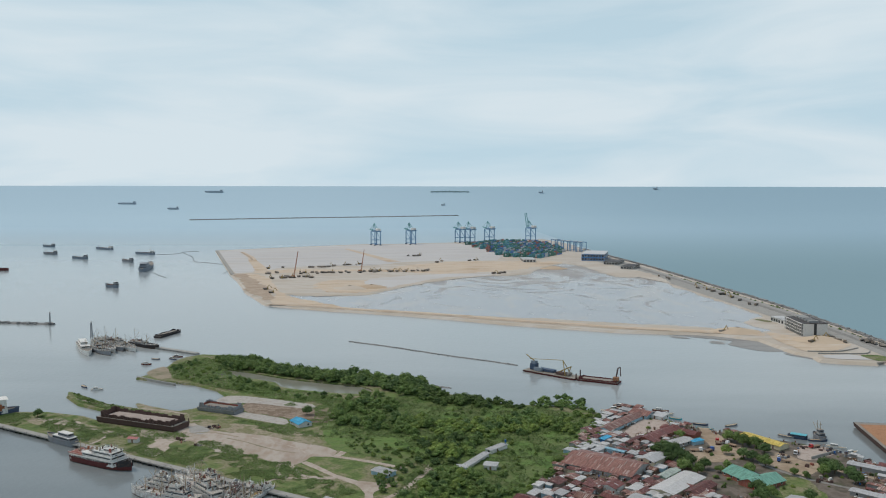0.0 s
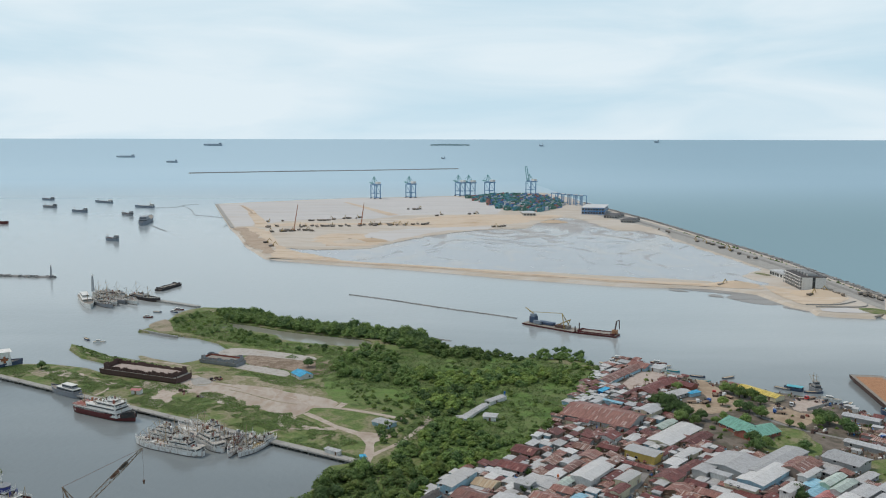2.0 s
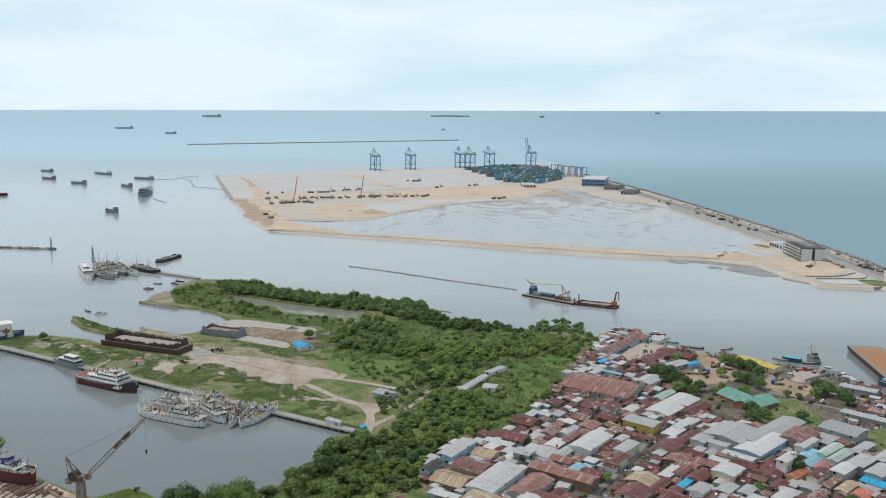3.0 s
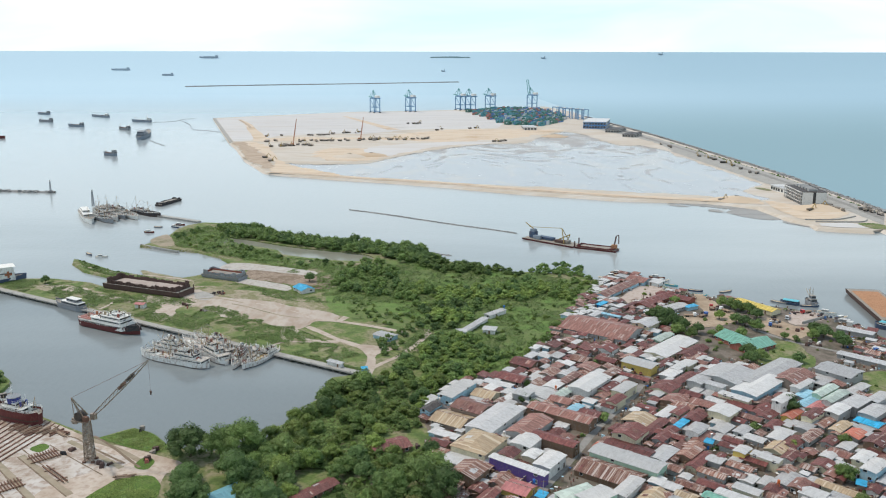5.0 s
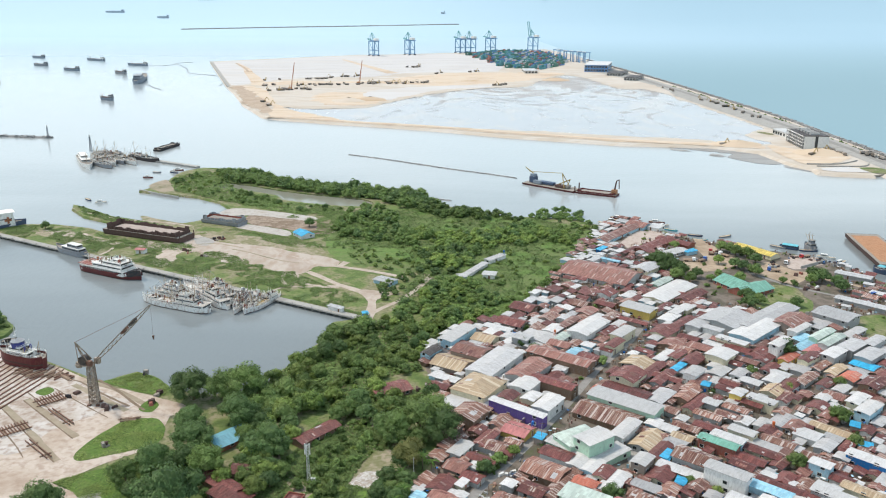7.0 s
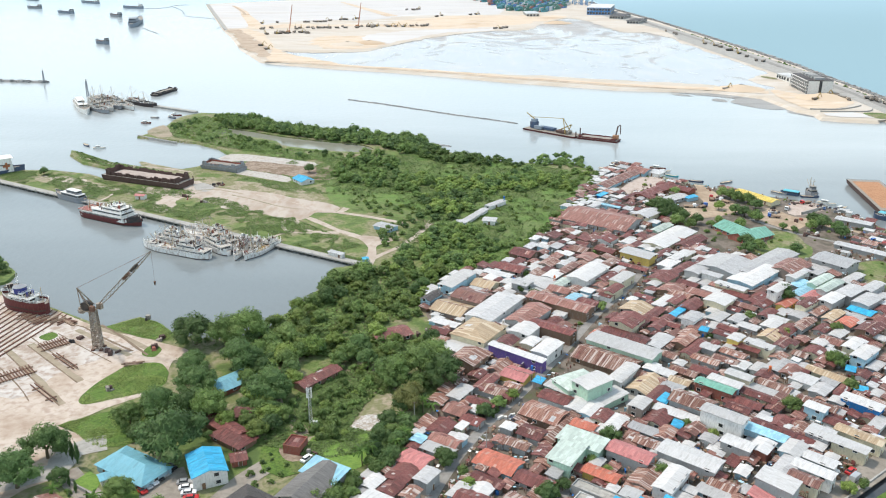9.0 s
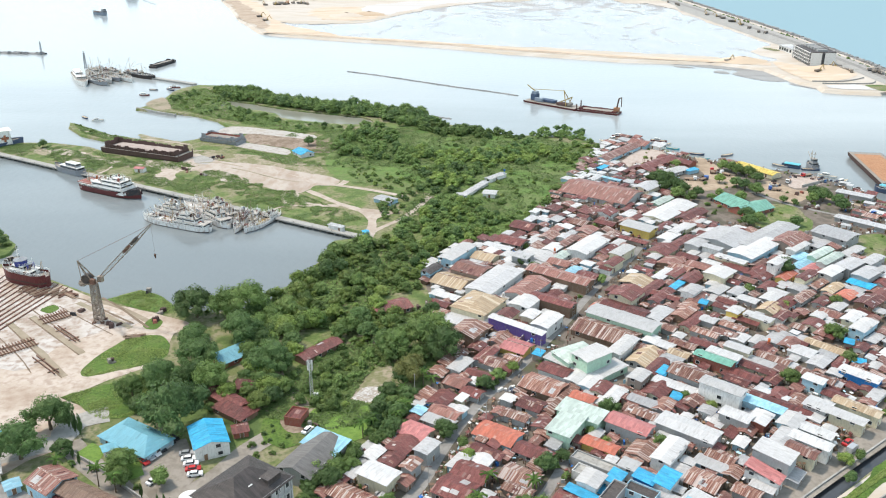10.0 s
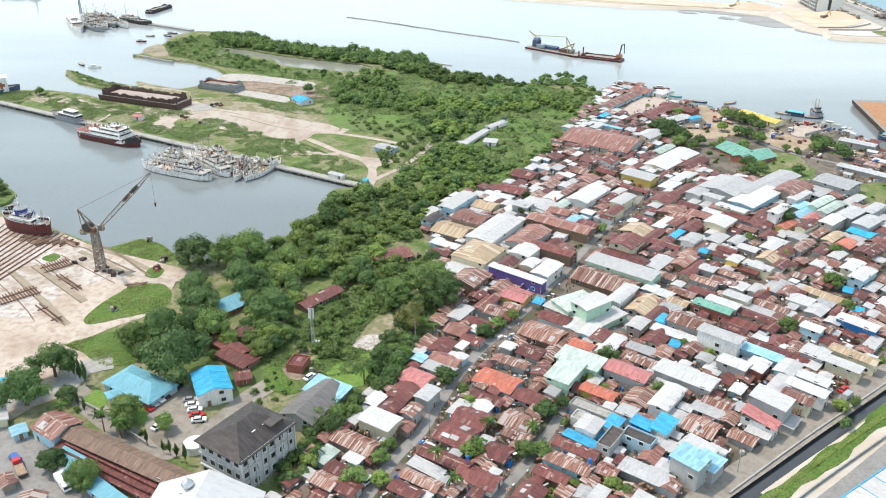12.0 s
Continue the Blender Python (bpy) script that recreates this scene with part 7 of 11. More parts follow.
# the green belt between basin and village
BELT = [(-38.7, 372.3), (-22.8, 376), (1.4, 365.3), (-1.2, 358.5), (-9.7, 333), (-10.5, 318.6), (-21.9, 312.1), (-30.3, 302.6), (-20.7, 292.7), (-5.6, 302.7), (-1, 287.9), (-17.7, 276.5), (-34.9, 280.9), (-56.5, 283.2), (-68, 287.8), (-72.3, 298.5), (-66.3, 315.7), (-55.9, 342.1), (-48.2, 361.7)]
woods("woods", "dense belt of green trees between basin and village", BELT, 100, (2.8, 5.0), "nnlnll", 10, 0.43)
scatter(BELT, 36, (3.4, 5.6), "dnnlln", tree, 10, gap=0.6, group="trees between basin and village")
scatter(BELT, 60, (1.6, 3.0), "llnl", bush, 11, gap=0.6, group="bushes between basin and village")
RUBBLE = [(-29.9, 233.8), (-25.9, 248), (-21, 255.3), (-15.9, 251.8), (-17.5, 242.6), (-23.2, 231.4)]
scatter([(-46.1, 269.9), (-28, 274.3), (-16.5, 253.8), (-17.7, 239), (-26.4, 232.1), (-31.2, 225.5), (-40.1, 225.5), (-42.9, 239)], 34, (2.2, 4.2), "nnl", bush, 12, gap=0.6, avoid=[RUBBLE], high=0.8, group="creeper-covered bushes")
scatter([(-91.5, 242.4), (-88.9, 253.6), (-72.7, 242.4), (-60.8, 249.8), (-55.7, 253.7), (-51.3, 238.9), (-56.2, 225.5), (-68.1, 238.9), (-72.3, 225.4)], 26, (2.6, 4.6), "nld", tree, 13, gap=0.5, group="trees round the compound")
scatter([(-56.8, 219.1), (-51.5, 219.2), (-49.9, 210.2), (-53.3, 210.2)], 4, (1.6, 2.2), "nd", bush, 14)
scatter([(-38.6, 196.4), (-32.1, 203.2), (-24.1, 205.9), (-24.1, 196.4), (-30.4, 188.8), (-35, 187.5)], 14, (3.0, 4.2), "dn", tree, 15, gap=0.5, group="trees round the compound")
scatter([(-43.6, 174.7), (-40.6, 183.9), (-35.1, 188.8), (-33.5, 177), (-37, 170.4), (-40.7, 166.2)], 14, (2.6, 3.8), "dnl", tree, 16, gap=0.5, group="trees round the compound")
scatter([(-24, 225.5), (-15.4, 232.1), (-8.9, 228.8), (-14.3, 210.3), (-20.9, 207.4)], 18, (2.6, 4.0), "dn", tree, 17, gap=0.5, group="trees round the compound")
SCRUB = [(-66.6, 496.4), (-28.7, 490.7), (-13.9, 443.2), (-24, 399), (-6.7, 376), (26.5, 391.2), (69.2, 463.6), (95.9, 541.5), (44.4, 569.9), (-10, 593.1), (-72.2, 577.1)]
undergrowth("undergrowth", SCRUB, 21, 26000, 0.6, LEAF, 1.0, "bright green weeds and creepers between the trees")
undergrowth("undergrowth", BELT, 22, 14000, 0.6, LEAF, 1.6, "tangled green creepers under the trees")
undergrowth("undergrowth", [(-46.1, 269.9), (-17.4, 270), (-15.8, 239), (-25.3, 219.2), (-38.8, 216.1), (-50.3, 222.3), (-68.7, 225.4), (-75.6, 238.9), (-51.2, 249.9)], 23, 13000, 0.5, LEAF, 1.0, "creepers and high weeds", avoid=[RUBBLE])
PLAIN = [(-294.6, 543.4), (-260.2, 546.3), (-210.3, 518.9), (-154.8, 501.2), (-82.7, 446.1), (-41.1, 402.7), (-38.9, 379.2), (-116.1, 428.8), (-286.3, 526.7)]
undergrowth("undergrowth", PLAIN, 24, 60000, 0.42, LEAF, 0.55, "rough grass and weeds along the quay", clump=-0.12)
undergrowth("undergrowth", [(-161, 522.9), (-140.2, 527), (-90.8, 494), (-63, 491.7), (-46.4, 460.4), (-26.9, 458.4), (-33.1, 573.8), (-91.9, 598.3), (-115.6, 550.9)], 25, 36000, 0.42, LEAF, 0.5, "rough grass and weeds", clump=-0.08, avoid=[[(-139, 551), (-116.7, 541.5), (-97, 531), (-97, 516.4), (-114.1, 524.2), (-138.3, 537.8)], [(-134.4, 570.6), (-110.2, 566.1), (-85.4, 555.7), (-81.9, 530), (-97.2, 532.4), (-130, 549.8)]])
undergrowth("undergrowth", [(-123.4, 252.8), (-120.3, 264.7), (-115.2, 274.9), (-106, 277.6), (-100.5, 273.2), (-97.7, 263.5), (-100.1, 258.3), (-108.2, 252.8), (-116.6, 249), (-121.1, 248.2)], 26, 7000, 0.26, LEAF_LIGHT, 0.5, "high weeds on the oval")
undergrowth("undergrowth", [(-123.9, 234.6), (-118.5, 238.8), (-106.2, 246.8), (-95.3, 255.1), (-86.8, 252.8), (-90.5, 238.9), (-95.5, 225.4), (-105.1, 222.2), (-110.7, 225.3), (-117.7, 231.9)], 28, 9000, 0.26, LEAF_LIGHT, 0.5, "high weeds on the verge")
undergrowth("undergrowth", [(76.9, 159.4), (90, 169.5), (105, 181.1), (126.5, 196.7), (145.2, 210.6), (146.7, 213.5), (128, 199.9), (106.1, 183.7), (90, 171.5), (75.5, 160.3)], 29, 6000, 0.28, LEAF_LIGHT, 0.5, "weeds along the canal bank")
undergrowth("undergrowth", [(-133.4, 307.5), (-124.7, 316.1), (-116, 311.8), (-107.3, 302.4), (-107.3, 296.4), (-114.2, 297.4)], 27, 5000, 0.26, LEAF_LIGHT, 0.6, "high grass on the bank")
scatter([(-83.2, 287.8), (-71.1, 292.6), (-52.5, 285.5), (-52.3, 269.9), (-50.8, 253.7), (-67, 251.7), (-70.6, 274.2)], 24, (3.0, 5.2), "dnnl", tree, 41, gap=0.45, group="trees between basin and village")
scatter([(-94.8, 253.6), (-86, 253.6), (-85.9, 242.4), (-99.8, 238.8), (-108.5, 237.1)], 9, (3.0, 4.6), "dn", tree, 42, gap=0.5, group="trees round the compound")
for px, py, r in ((-212, 373, 4.2), (-207, 366, 3.8), (-216, 364, 4.4), (-208.5, 357, 4.0), (-224, 356, 4.5)):
    tree(px, py, r, "d", z=1.2, group="trees on the wooded point", label="dark green tree on a small point of land")
bush(-203.2, 366, 2.2, "n", z=1.2, group="trees on the wooded point")
scatter([(-101.6, 299.9), (-84.8, 295), (-88.1, 290.1), (-99.6, 292.5)], 8, (1.2, 2.2), "dn", bush, 43)
for px, py, r in ((-44.3, 247.0, 2.4), (-40.0, 250.7, 2.9), (-35.7, 254.5, 3.4), (-44.8, 238.2, 2.4), (-39.6, 239.9, 2.9), (-34.4, 243.4, 3.4), (-30.1, 247.0, 2.4), (-40.2, 231.4, 2.9), (-35.2, 234.8, 3.4), (-50.0, 247.0, 2.4), (-27.9, 254.5, 2.9), (-25.5, 260.4, 3.4), (-34.4, 260.3, 2.4), (-45.6, 231.4, 2.9), (-34.4, 228.2, 3.4), (-68.1, 243.4, 2.4), (-64.0, 241.6, 2.9), (-59.7, 243.4, 3.4), (-64.7, 236.4, 2.4), (-60.5, 238.1, 2.9)):
    bush(px, py, r, "n", high=1.25, group="creeper-covered bushes")
# trees round the compound's sheds
for px, py, r, s in ((-59.0, 277.7, 4.2, "d"), (-53.3, 280.8, 4.4, "n"), (-47.5, 284.5, 4.2, "d"), (-60.2, 262.0, 4.2, "d"), (-54.7, 252.9, 3.6, "d"), (-63.8, 267.7, 5.0, "d"), (-62.6, 279.9, 4.0, "n"), (-34.3, 280.0, 4.4, "n"), (-27.6, 275.5, 4.4, "d"), (-38.0, 275.5, 4.0, "n"), (-21.0, 269.0, 4.2, "d"), (-16.4, 258.8, 4.6, "d"), (-12.8, 243.7, 4.2, "d"), (-9.2, 247.3, 4.2, "d"), (-17.0, 235.0, 4.0, "d"), (-11.5, 233.3, 4.0, "d"), (-19.6, 225.1, 3.8, "d"), (-8.6, 258.8, 4.6, "n"), (-13.7, 223.5, 3.8, "d"), (-21.1, 217.4, 3.6, "d"), (-15.8, 214.5, 3.8, "d"), (-90.5, 274.6, 4.4, "d"), (-83.8, 262.8, 4.6, "d"), (-89.8, 264.8, 3.8, "d"), (-82.1, 247.3, 4.6, "d"), (-77.3, 243.6, 4.0, "n"), (-96.4, 228.3, 3.4, "d")):
    tree(px, py, r, s, group="trees round the compound")
# single trees that stand out
for px, py, r, s in ((-81.2, 217.9, 11.5, "d"), (-121.3, 202.3, 8.5, "d"), (-119, 216.9, 7.0, "d"), (-94.9, 292.4, 8.6, "d"), (-83.7, 293.4, 8.0, "n"),
                     (-74.8, 294.4, 9.0, "n"), (-58.0, 251.5, 7.6, "d"), (-72.9, 272, 8.0, "d"), (-89.3, 267.7, 6.0, "d"), (-84.4, 254.6, 7.5, "d"),
                     (-92.5, 241, 7.0, "d"), (-83, 240.3, 6.0, "d"), (-76.2, 239.6, 6.5, "n"), (-8, 266, 9.0, "n"), (1.1, 261.8, 8.0, "d"), (-15.9, 261.8, 7.5, "n"),
                     (-10.7, 244.8, 6.5, "y"), (-3, 276.9, 7.0, "n"), (-89.2, 196.1, 5.5, "n"), (-77.4, 191, 3.6, "n"), (-88.4, 190, 3.5, "n"), (-90.8, 167.4, 5.5, "n"),
                     (-101.9, 174.3, 4.5, "d"), (-62.4, 249.4, 5.0, "l"), (-100, 234.8, 5.5, "n"), (-110.1, 204.3, 3.6, "d"), (-260.4, 534.7, 3.6, "d"), (-88.3, 541.2, 4.0, "d")):
    tree(px, py, r, s, group="large single trees")


def cypress(x, y, h):
    t = thing("cypress", pose(x, y, LEVEL), "slim dark green columnar cypress beside a driveway", "tree", "cypresses along the driveway")
    share("trunk", TRUNKS[0], t, Matrix.Diagonal((0.6, 0.6, h * 0.5, 1)))
    share("crown", COLUMN, t, Matrix.Translation((0, 0, 0.3)) @ Matrix.Diagonal((h * 0.17, h * 0.17, h * 0.9, 1)))


for px, py, h in ((-117.9, 219, 8), (-115.2, 217.5, 8), (-112.3, 215.4, 8), (-109.5, 213, 8), (-107.5, 211.8, 8), (-105.7, 201.1, 5), (-102.6, 198.1, 5),
                  (-98.2, 195, 4), (-80.3, 183.8, 5), (-75.1, 180.8, 4), (-72.8, 179.6, 5), (-70.5, 178, 5), (-67.8, 176.5, 6)):
    cypress(px, py, h)


def palm_frond_mesh():
    bm = bmesh.new()
    n = 7
    for s in (-1, 1):
        last = None
        for k in range(n + 1):
            u = k / n
            x, z = u, 0.28 * math.sin(u * 2.2) - 0.55 * u * u
            w = 0.16 * math.sin(min(1, u * 1.2 + 0.12) * math.pi * 0.86)
            row = (bm.verts.new((x, 0, z)), bm.verts.new((x - 0.08, s * w, z - 0.07)))
            if last:
                bm.faces.new((last[0], last[1], row[1], row[0]))
            last = row
    me = bpy.data.meshes.new("frond")
    bm.to_mesh(me)
    bm.free()
    me.materials.append(PALM_LEAF)
    return me


FROND = palm_frond_mesh()


def palm(x, y, h, spread=2.6, name="palm", label="slender palm with arching fronds among the houses"):
    dice = _tree_dice
    t = thing(name, pose(x, y, LEVEL, 0, 0, dice.uniform(0, 360)), label, "palm", "palms and banana plants")
    bm = bmesh.new()
    tube(bm, (0, 0, -0.2), (0.15, 0, h * 0.6), 0.2, 7, 0.15)
    tube(bm, (0.15, 0, h * 0.6), (0.4, 0, h), 0.15, 7, 0.11)
    part("trunk", bm, BARK, t)
    for k in range(11):
        share("frond", FROND, t, pose(0.4, 0, h, 0, dice.uniform(-45, 15), k * 360 / 11 + dice.uniform(-12, 12)) @ Matrix.Diagonal((spread, spread, spread, 1)))


for px, py, h in ((-2.1, 173.7, 7), (-23.9, 213.2, 5), (-21.6, 216.8, 5), (-3.6, 239, 5), (-6.5, 242.6, 5), (24.3, 187.7, 4), (12.2, 190.1, 4), (3, 166.7, 4),
                  (-107.9, 195, 5), (-94.3, 189.9, 6), (-88.7, 187.4, 6), (-13.4, 234.8, 4), (-12.2, 225.5, 4), (-33.7, 178.1, 4), (-14.1, 220.8, 4), (9.2, 181.6, 4)):
    palm(px, py, h)
# trees round the shore yards and the school
for px, py, r, s in ((119.9, 462, 4.6, "d"), (124.6, 455.5, 5.4, "d"), (128.3, 445.3, 5.4, "d"), (125, 467.9, 4.4, "d"), (130.6, 441, 4.8, "d"), (129.5, 464.3, 4.2, "d"), (126.8, 434.4, 4.6, "n"), (121, 446, 4.6, "d"), (138, 436.5, 3.8, "d"), (140.4, 491.5, 3.4, "n"),
                     (166.8, 486.3, 4.2, "n"), (171.2, 482.4, 4.4, "n"), (132.1, 429, 3.8, "n"), (144.3, 430.2, 3.0, "n"), (172.5, 476.6, 4.4, "n"), (177.9, 472.9, 4.2, "n"), (179.5, 462.9, 4.4, "d"), (165.2, 454.7, 4.4, "d"), (168.2, 448.9, 4.4, "d"), (172.1, 441.2, 4.4, "n"), (160, 430.8, 3.6, "n"),
                     (200.9, 435.2, 4.8, "d"), (203.3, 428.9, 5.0, "d"), (196.5, 427.3, 4.2, "n"), (209.2, 423.3, 4.6, "d"), (207.1, 414.3, 4.6, "d"), (181.5, 427.3, 2.8, "n"), (185.7, 422.7, 2.6, "n"), (174.6, 391.9, 3.6, "d"), (153.3, 402.7, 4.4, "d"), (151.4, 391.8, 4.6, "d"), (157.5, 396, 4.0, "n"), (158, 462, 3.4, "l"), (150, 437, 3.0, "n")):
    tree(px, py, r, s, group="trees round the shore yards")


def garden_bushes(count, seed):
    """Low shrubs in the gaps between the houses."""
    dice = random.Random(seed)
    xs, ys = [p[0] for p in VILLAGE], [p[1] for p in VILLAGE]
    made = 0
    for _ in range(count * 40):
        x, y = dice.uniform(min(xs), max(xs)), dice.uniform(max(min(ys), 200), max(ys))
        if made >= count:
            break
        if not inside((x, y), VILLAGE) or any((x - b[0]) ** 2 + (y - b[1]) ** 2 < 500 and in_box(x, y, (b[0], b[1], b[2] + 1.2, b[3] + 1.2, b[4])) for b in HOUSE_BOXES):
            continue
        if any((x - p[0]) ** 2 + (y - p[1]) ** 2 < (q - 0.3) ** 2 for line, q in STREET_LINES[:3] for p in line):
            continue
        bush(x, y, dice.uniform(0.9, 2.1), dice.choice("dnnl"), group="shrubs between the houses")
        made += 1


garden_bushes(110, 5)
# garden trees of the village
for px, py, r, s in ((0.4, 213.4, 3.8, "d"), (13.8, 240.2, 3.6, "d"), (18.2, 245.6, 3.0, "n"), (23.3, 251.3, 2.6, "l"), (7.6, 179.8, 3.2, "l"), (7.5, 202, 2.6, "l"), (6, 208.2, 2.4, "n"),
                     (29.1, 197.2, 3.8, "d"), (34, 201.2, 2.6, "d"), (22, 179.8, 3.4, "n"), (26.5, 179.8, 3.4, "n"), (-23, 169.1, 3.8, "n"), (-16.7, 177, 2.8, "n"), (-15.7, 168.7, 3.0, "l"),
                     (-14.4, 182.1, 2.6, "n"), (63.4, 208.3, 3.0, "n"), (51.9, 226, 3.6, "d"), (115.6, 244, 4.0, "n"), (143.2, 274.1, 4.0, "n"), (147.5, 334.3, 5.0, "d"), (156.2, 302.5, 3.0, "n"),
                     (141.2, 257.4, 3.0, "n"), (36.1, 342, 3.2, "d"), (39.4, 337.6, 2.8, "n"), (66.6, 324, 2.6, "n"), (125.1, 314.1, 2.8, "n"), (135, 299.9, 2.6, "l"), (115, 200, 2.6, "l"), (120, 202.2, 2.2, "n"),
                     (112.4, 192.1, 2.2, "d"), (63.5, 443.8, 3.2, "n"), (99.3, 529.3, 3.0, "n"), (77.9, 233.3, 2.4, "n"), (84.7, 228.3, 2.2, "l"), (44.7, 214.1, 2.2, "n"), (48.2, 209.7, 2.0, "l"), (43, 166.7, 2.6, "l"), (46.2, 164.6, 2.4, "n")):
    tree(px, py, r, s, group="garden trees of the village")

# shrubs along the village streets
for px, py, r in ((15.8, 240.2, 1.6), (20.0, 246.7, 2.0), (18.0, 243.1, 1.4), (0.8, 213.4, 1.6), (31.7, 198.5, 2.0), (7.5, 181.0, 1.4), (40.5, 188.2, 1.6), (36.4, 185.8, 2.0), (23.3, 251.3, 1.4), (12.1, 236.7, 1.6), (-4.1, 205.3, 2.0), (-22.6, 189.4, 1.4), (111.9, 290.0, 1.6), (54.7, 217.2, 2.0), (15.9, 205.3, 1.4), (5.0, 199.8, 1.6), (34.3, 193.3, 2.0), (68.1, 208.3, 1.4)):
    bush(px, py, r, "n", high=1.3, group="shrubs along the village streets")

# ---- the compound near the road ----
patch("pavement", [(-84.9, 195), (-85.7, 201.1), (-82.1, 210.1), (-76.8, 212.5), (-73.4, 205.9), (-68, 195.8), (-69.5, 191.2), (-75.3, 181.5), (-81.4, 187.5)], LEVEL + 0.12, CANAL_PAVING, "dusty grey paved car park", "pavement", rounded=False)
street([(-110.9, 210.1), (-102.7, 201.6), (-93.1, 193.2), (-82.1, 183.8), (-73.8, 181.5), (-67.7, 187.5), (-62, 196.4), (-57.5, 205.9), (-52.1, 213.1)], 7.0, LEVEL + 0.1, CANAL_PAVING, "worn grey driveway of the compound")
street([(-137.4, 198.9), (-129.6, 203), (-121.5, 207.2), (-114.3, 210.1), (-113.3, 220.6), (-104.4, 225.4)], 9.0, LEVEL + 0.09, CONCRETE, "pale driveway into the slip yard")
street([(-51.9, 211.6), (-44.3, 217.6), (-40.1, 225.5), (-51.3, 238.9), (-57.6, 253.7)], 4.0, LEVEL + 0.09, EARTH, "earth track between weeds", "path")
patch("road", [(-136.6, 191.1), (-121.2, 191.9), (-112.9, 187.4), (-104.2, 181.4), (-87.6, 169.2), (-77.6, 159.1), (-92.2, 152.5), (-123.2, 160)], LEVEL + 0.14, ASPHALT, "wide worn grey road", "road", rounded=False)
PLASTER_RUBBLE = material("plaster_rubble", [(0.5, 0.48, 0.45), (0.34, 0.29, 0.24), (0.56, 0.55, 0.53), (0.28, 0.22, 0.17)], size=3, second=(0.24, 0.19, 0.14), second_size=0.7, second_amount=0.7, bump=0.4)
blot("ground", RUBBLE, LEVEL + 0.14, BARE, "patch of bare brown rubble and dirt", 1.2)
blot("ground", [(-29, 235), (-26.5, 240.5), (-21.5, 241), (-18.5, 241), (-23.5, 232.5), (-26, 232)], LEVEL + 0.16, PLASTER_RUBBLE, "spread of broken white plaster", 2.6, step=1.5)
LAWN = material("lawn", [(0.12, 0.21, 0.04), (0.155, 0.25, 0.05), (0.1, 0.18, 0.035)], size=4, second=(0.08, 0.15, 0.03), second_size=0.8, second_amount=0.6, bump=0.2, bump_size=0.6)
blot("grass", [(-42.6, 223.9), (-38.2, 231.4), (-30.2, 233.4), (-23.5, 230.4), (-20.6, 222.3), (-24.7, 212.6), (-30.7, 211), (-37.7, 218.7)], LEVEL + 0.15, LAWN, "bright green open grass", 1.5)
patch("grass", [(-106.7, 204.9), (-103.8, 210.1), (-98.5, 206.6), (-98.5, 200)], LEVEL + 0.17, LAWN, "small bright lawn beside a hall", rounded=False)
patch("grass", [(-95.3, 195.8), (-95.5, 205.5), (-87.6, 202.3), (-83.5, 195), (-89.4, 190.7)], LEVEL + 0.17, LAWN, "small bright lawn before a hall", rounded=False)
low_wall([(-106.8, 203.8), (-97.6, 197.6), (-88, 189.9), (-80.3, 183.8)], 1.3, 0.3, LEVEL, "low pale garden wall with a driveway behind it")
house(-85.6, 209.8, 2.6, 8.6, 58, "w", wall="white", slope=0.5, label="white gable end of a hall", name="porch", group="halls of the compound", openings=False)
patch("ground", [(-55.6, 222.3), (-45.7, 227.1), (-39.7, 222.3), (-40.6, 210.2), (-46.9, 207.3), (-53.3, 210.2)], LEVEL + 0.1, WEEDS, "rough green grass round a garden", wobble=0.8)

house(-68.6, 208.3, 9.7, 12.2, 23.9, "b2", wall="white", slope=0.3, label="white shed with a bright blue arched metal roof", name="shed", group="halls of the compound")
house(-90.5, 209.8, 19.2, 10.8, -31.8, "qh", wall="blue", slope=0.42, label="large low hall with a pale blue hipped roof", name="hall", group="halls of the compound")
house(-96.4, 205.8, 5.5, 3.9, 34.3, "q", wall="white", label="small porch with a pale blue roof", name="porch", group="halls of the compound", openings=False)
house(-68.5, 231.2, 16.0, 6.0, -40, "R", wall="brown", label="low house with a patched dark red roof under trees", name="house", group="halls of the compound")
house(-65.0, 225.8, 13.5, 8.0, -36, "Rh", wall="brown", label="low house with a rusty dark red roof under trees", name="house", group="halls of the compound")
house(-61.0, 214.8, 5.0, 5.0, 20, "R", wall="red", label="small red-brick box house beside a larger one", name="house", group="halls of the compound")
house(-45.1, 221.7, 5.7, 6.4, -15.8, "Rf", wall="red", label="rusty red-brown box shed among weeds", name="shed", group="halls of the compound", openings=False)
house(-43.9, 263.6, 16.9, 5.9, 49.3, "R", wall="brown", label="long low shed with a rusty dark roof", name="shed", group="halls of the compound")
house(-20.3, 297.3, 14.2, 9.4, 30.1, "R", wall="brown", label="overgrown shed with a dark red roof", name="shed", group="halls of the compound")
house(-73.3, 261.0, 14.5, 9.0, 46.4, "q", wall="red", label="shed with a light blue roof among trees", name="shed", group="halls of the compound")
house(-63, 240.2, 9.1, 6.7, 4.5, "R", wall="brown", label="overgrown shed with a rusty roof", name="shed", group="halls of the compound")
house(-36.8, 198.6, 17.6, 11, 63.1, "a2", wall="grey", slope=0.35, label="grey hall with a pitched metal roof", name="hall", group="halls of the compound")
house(-33.7, 204.4, 12, 7.6, -31.8, "c2m", wall="grey", slope=0.2, label="annexe with a light blue metal roof", name="hall", group="halls of the compound")
house(-83.7, 175.8, 41.3, 6.3, -28.7, "n2", wall="zinc", slope=0.4, label="very long shed with a weathered brown roof", name="shed", group="long sheds beside the road")
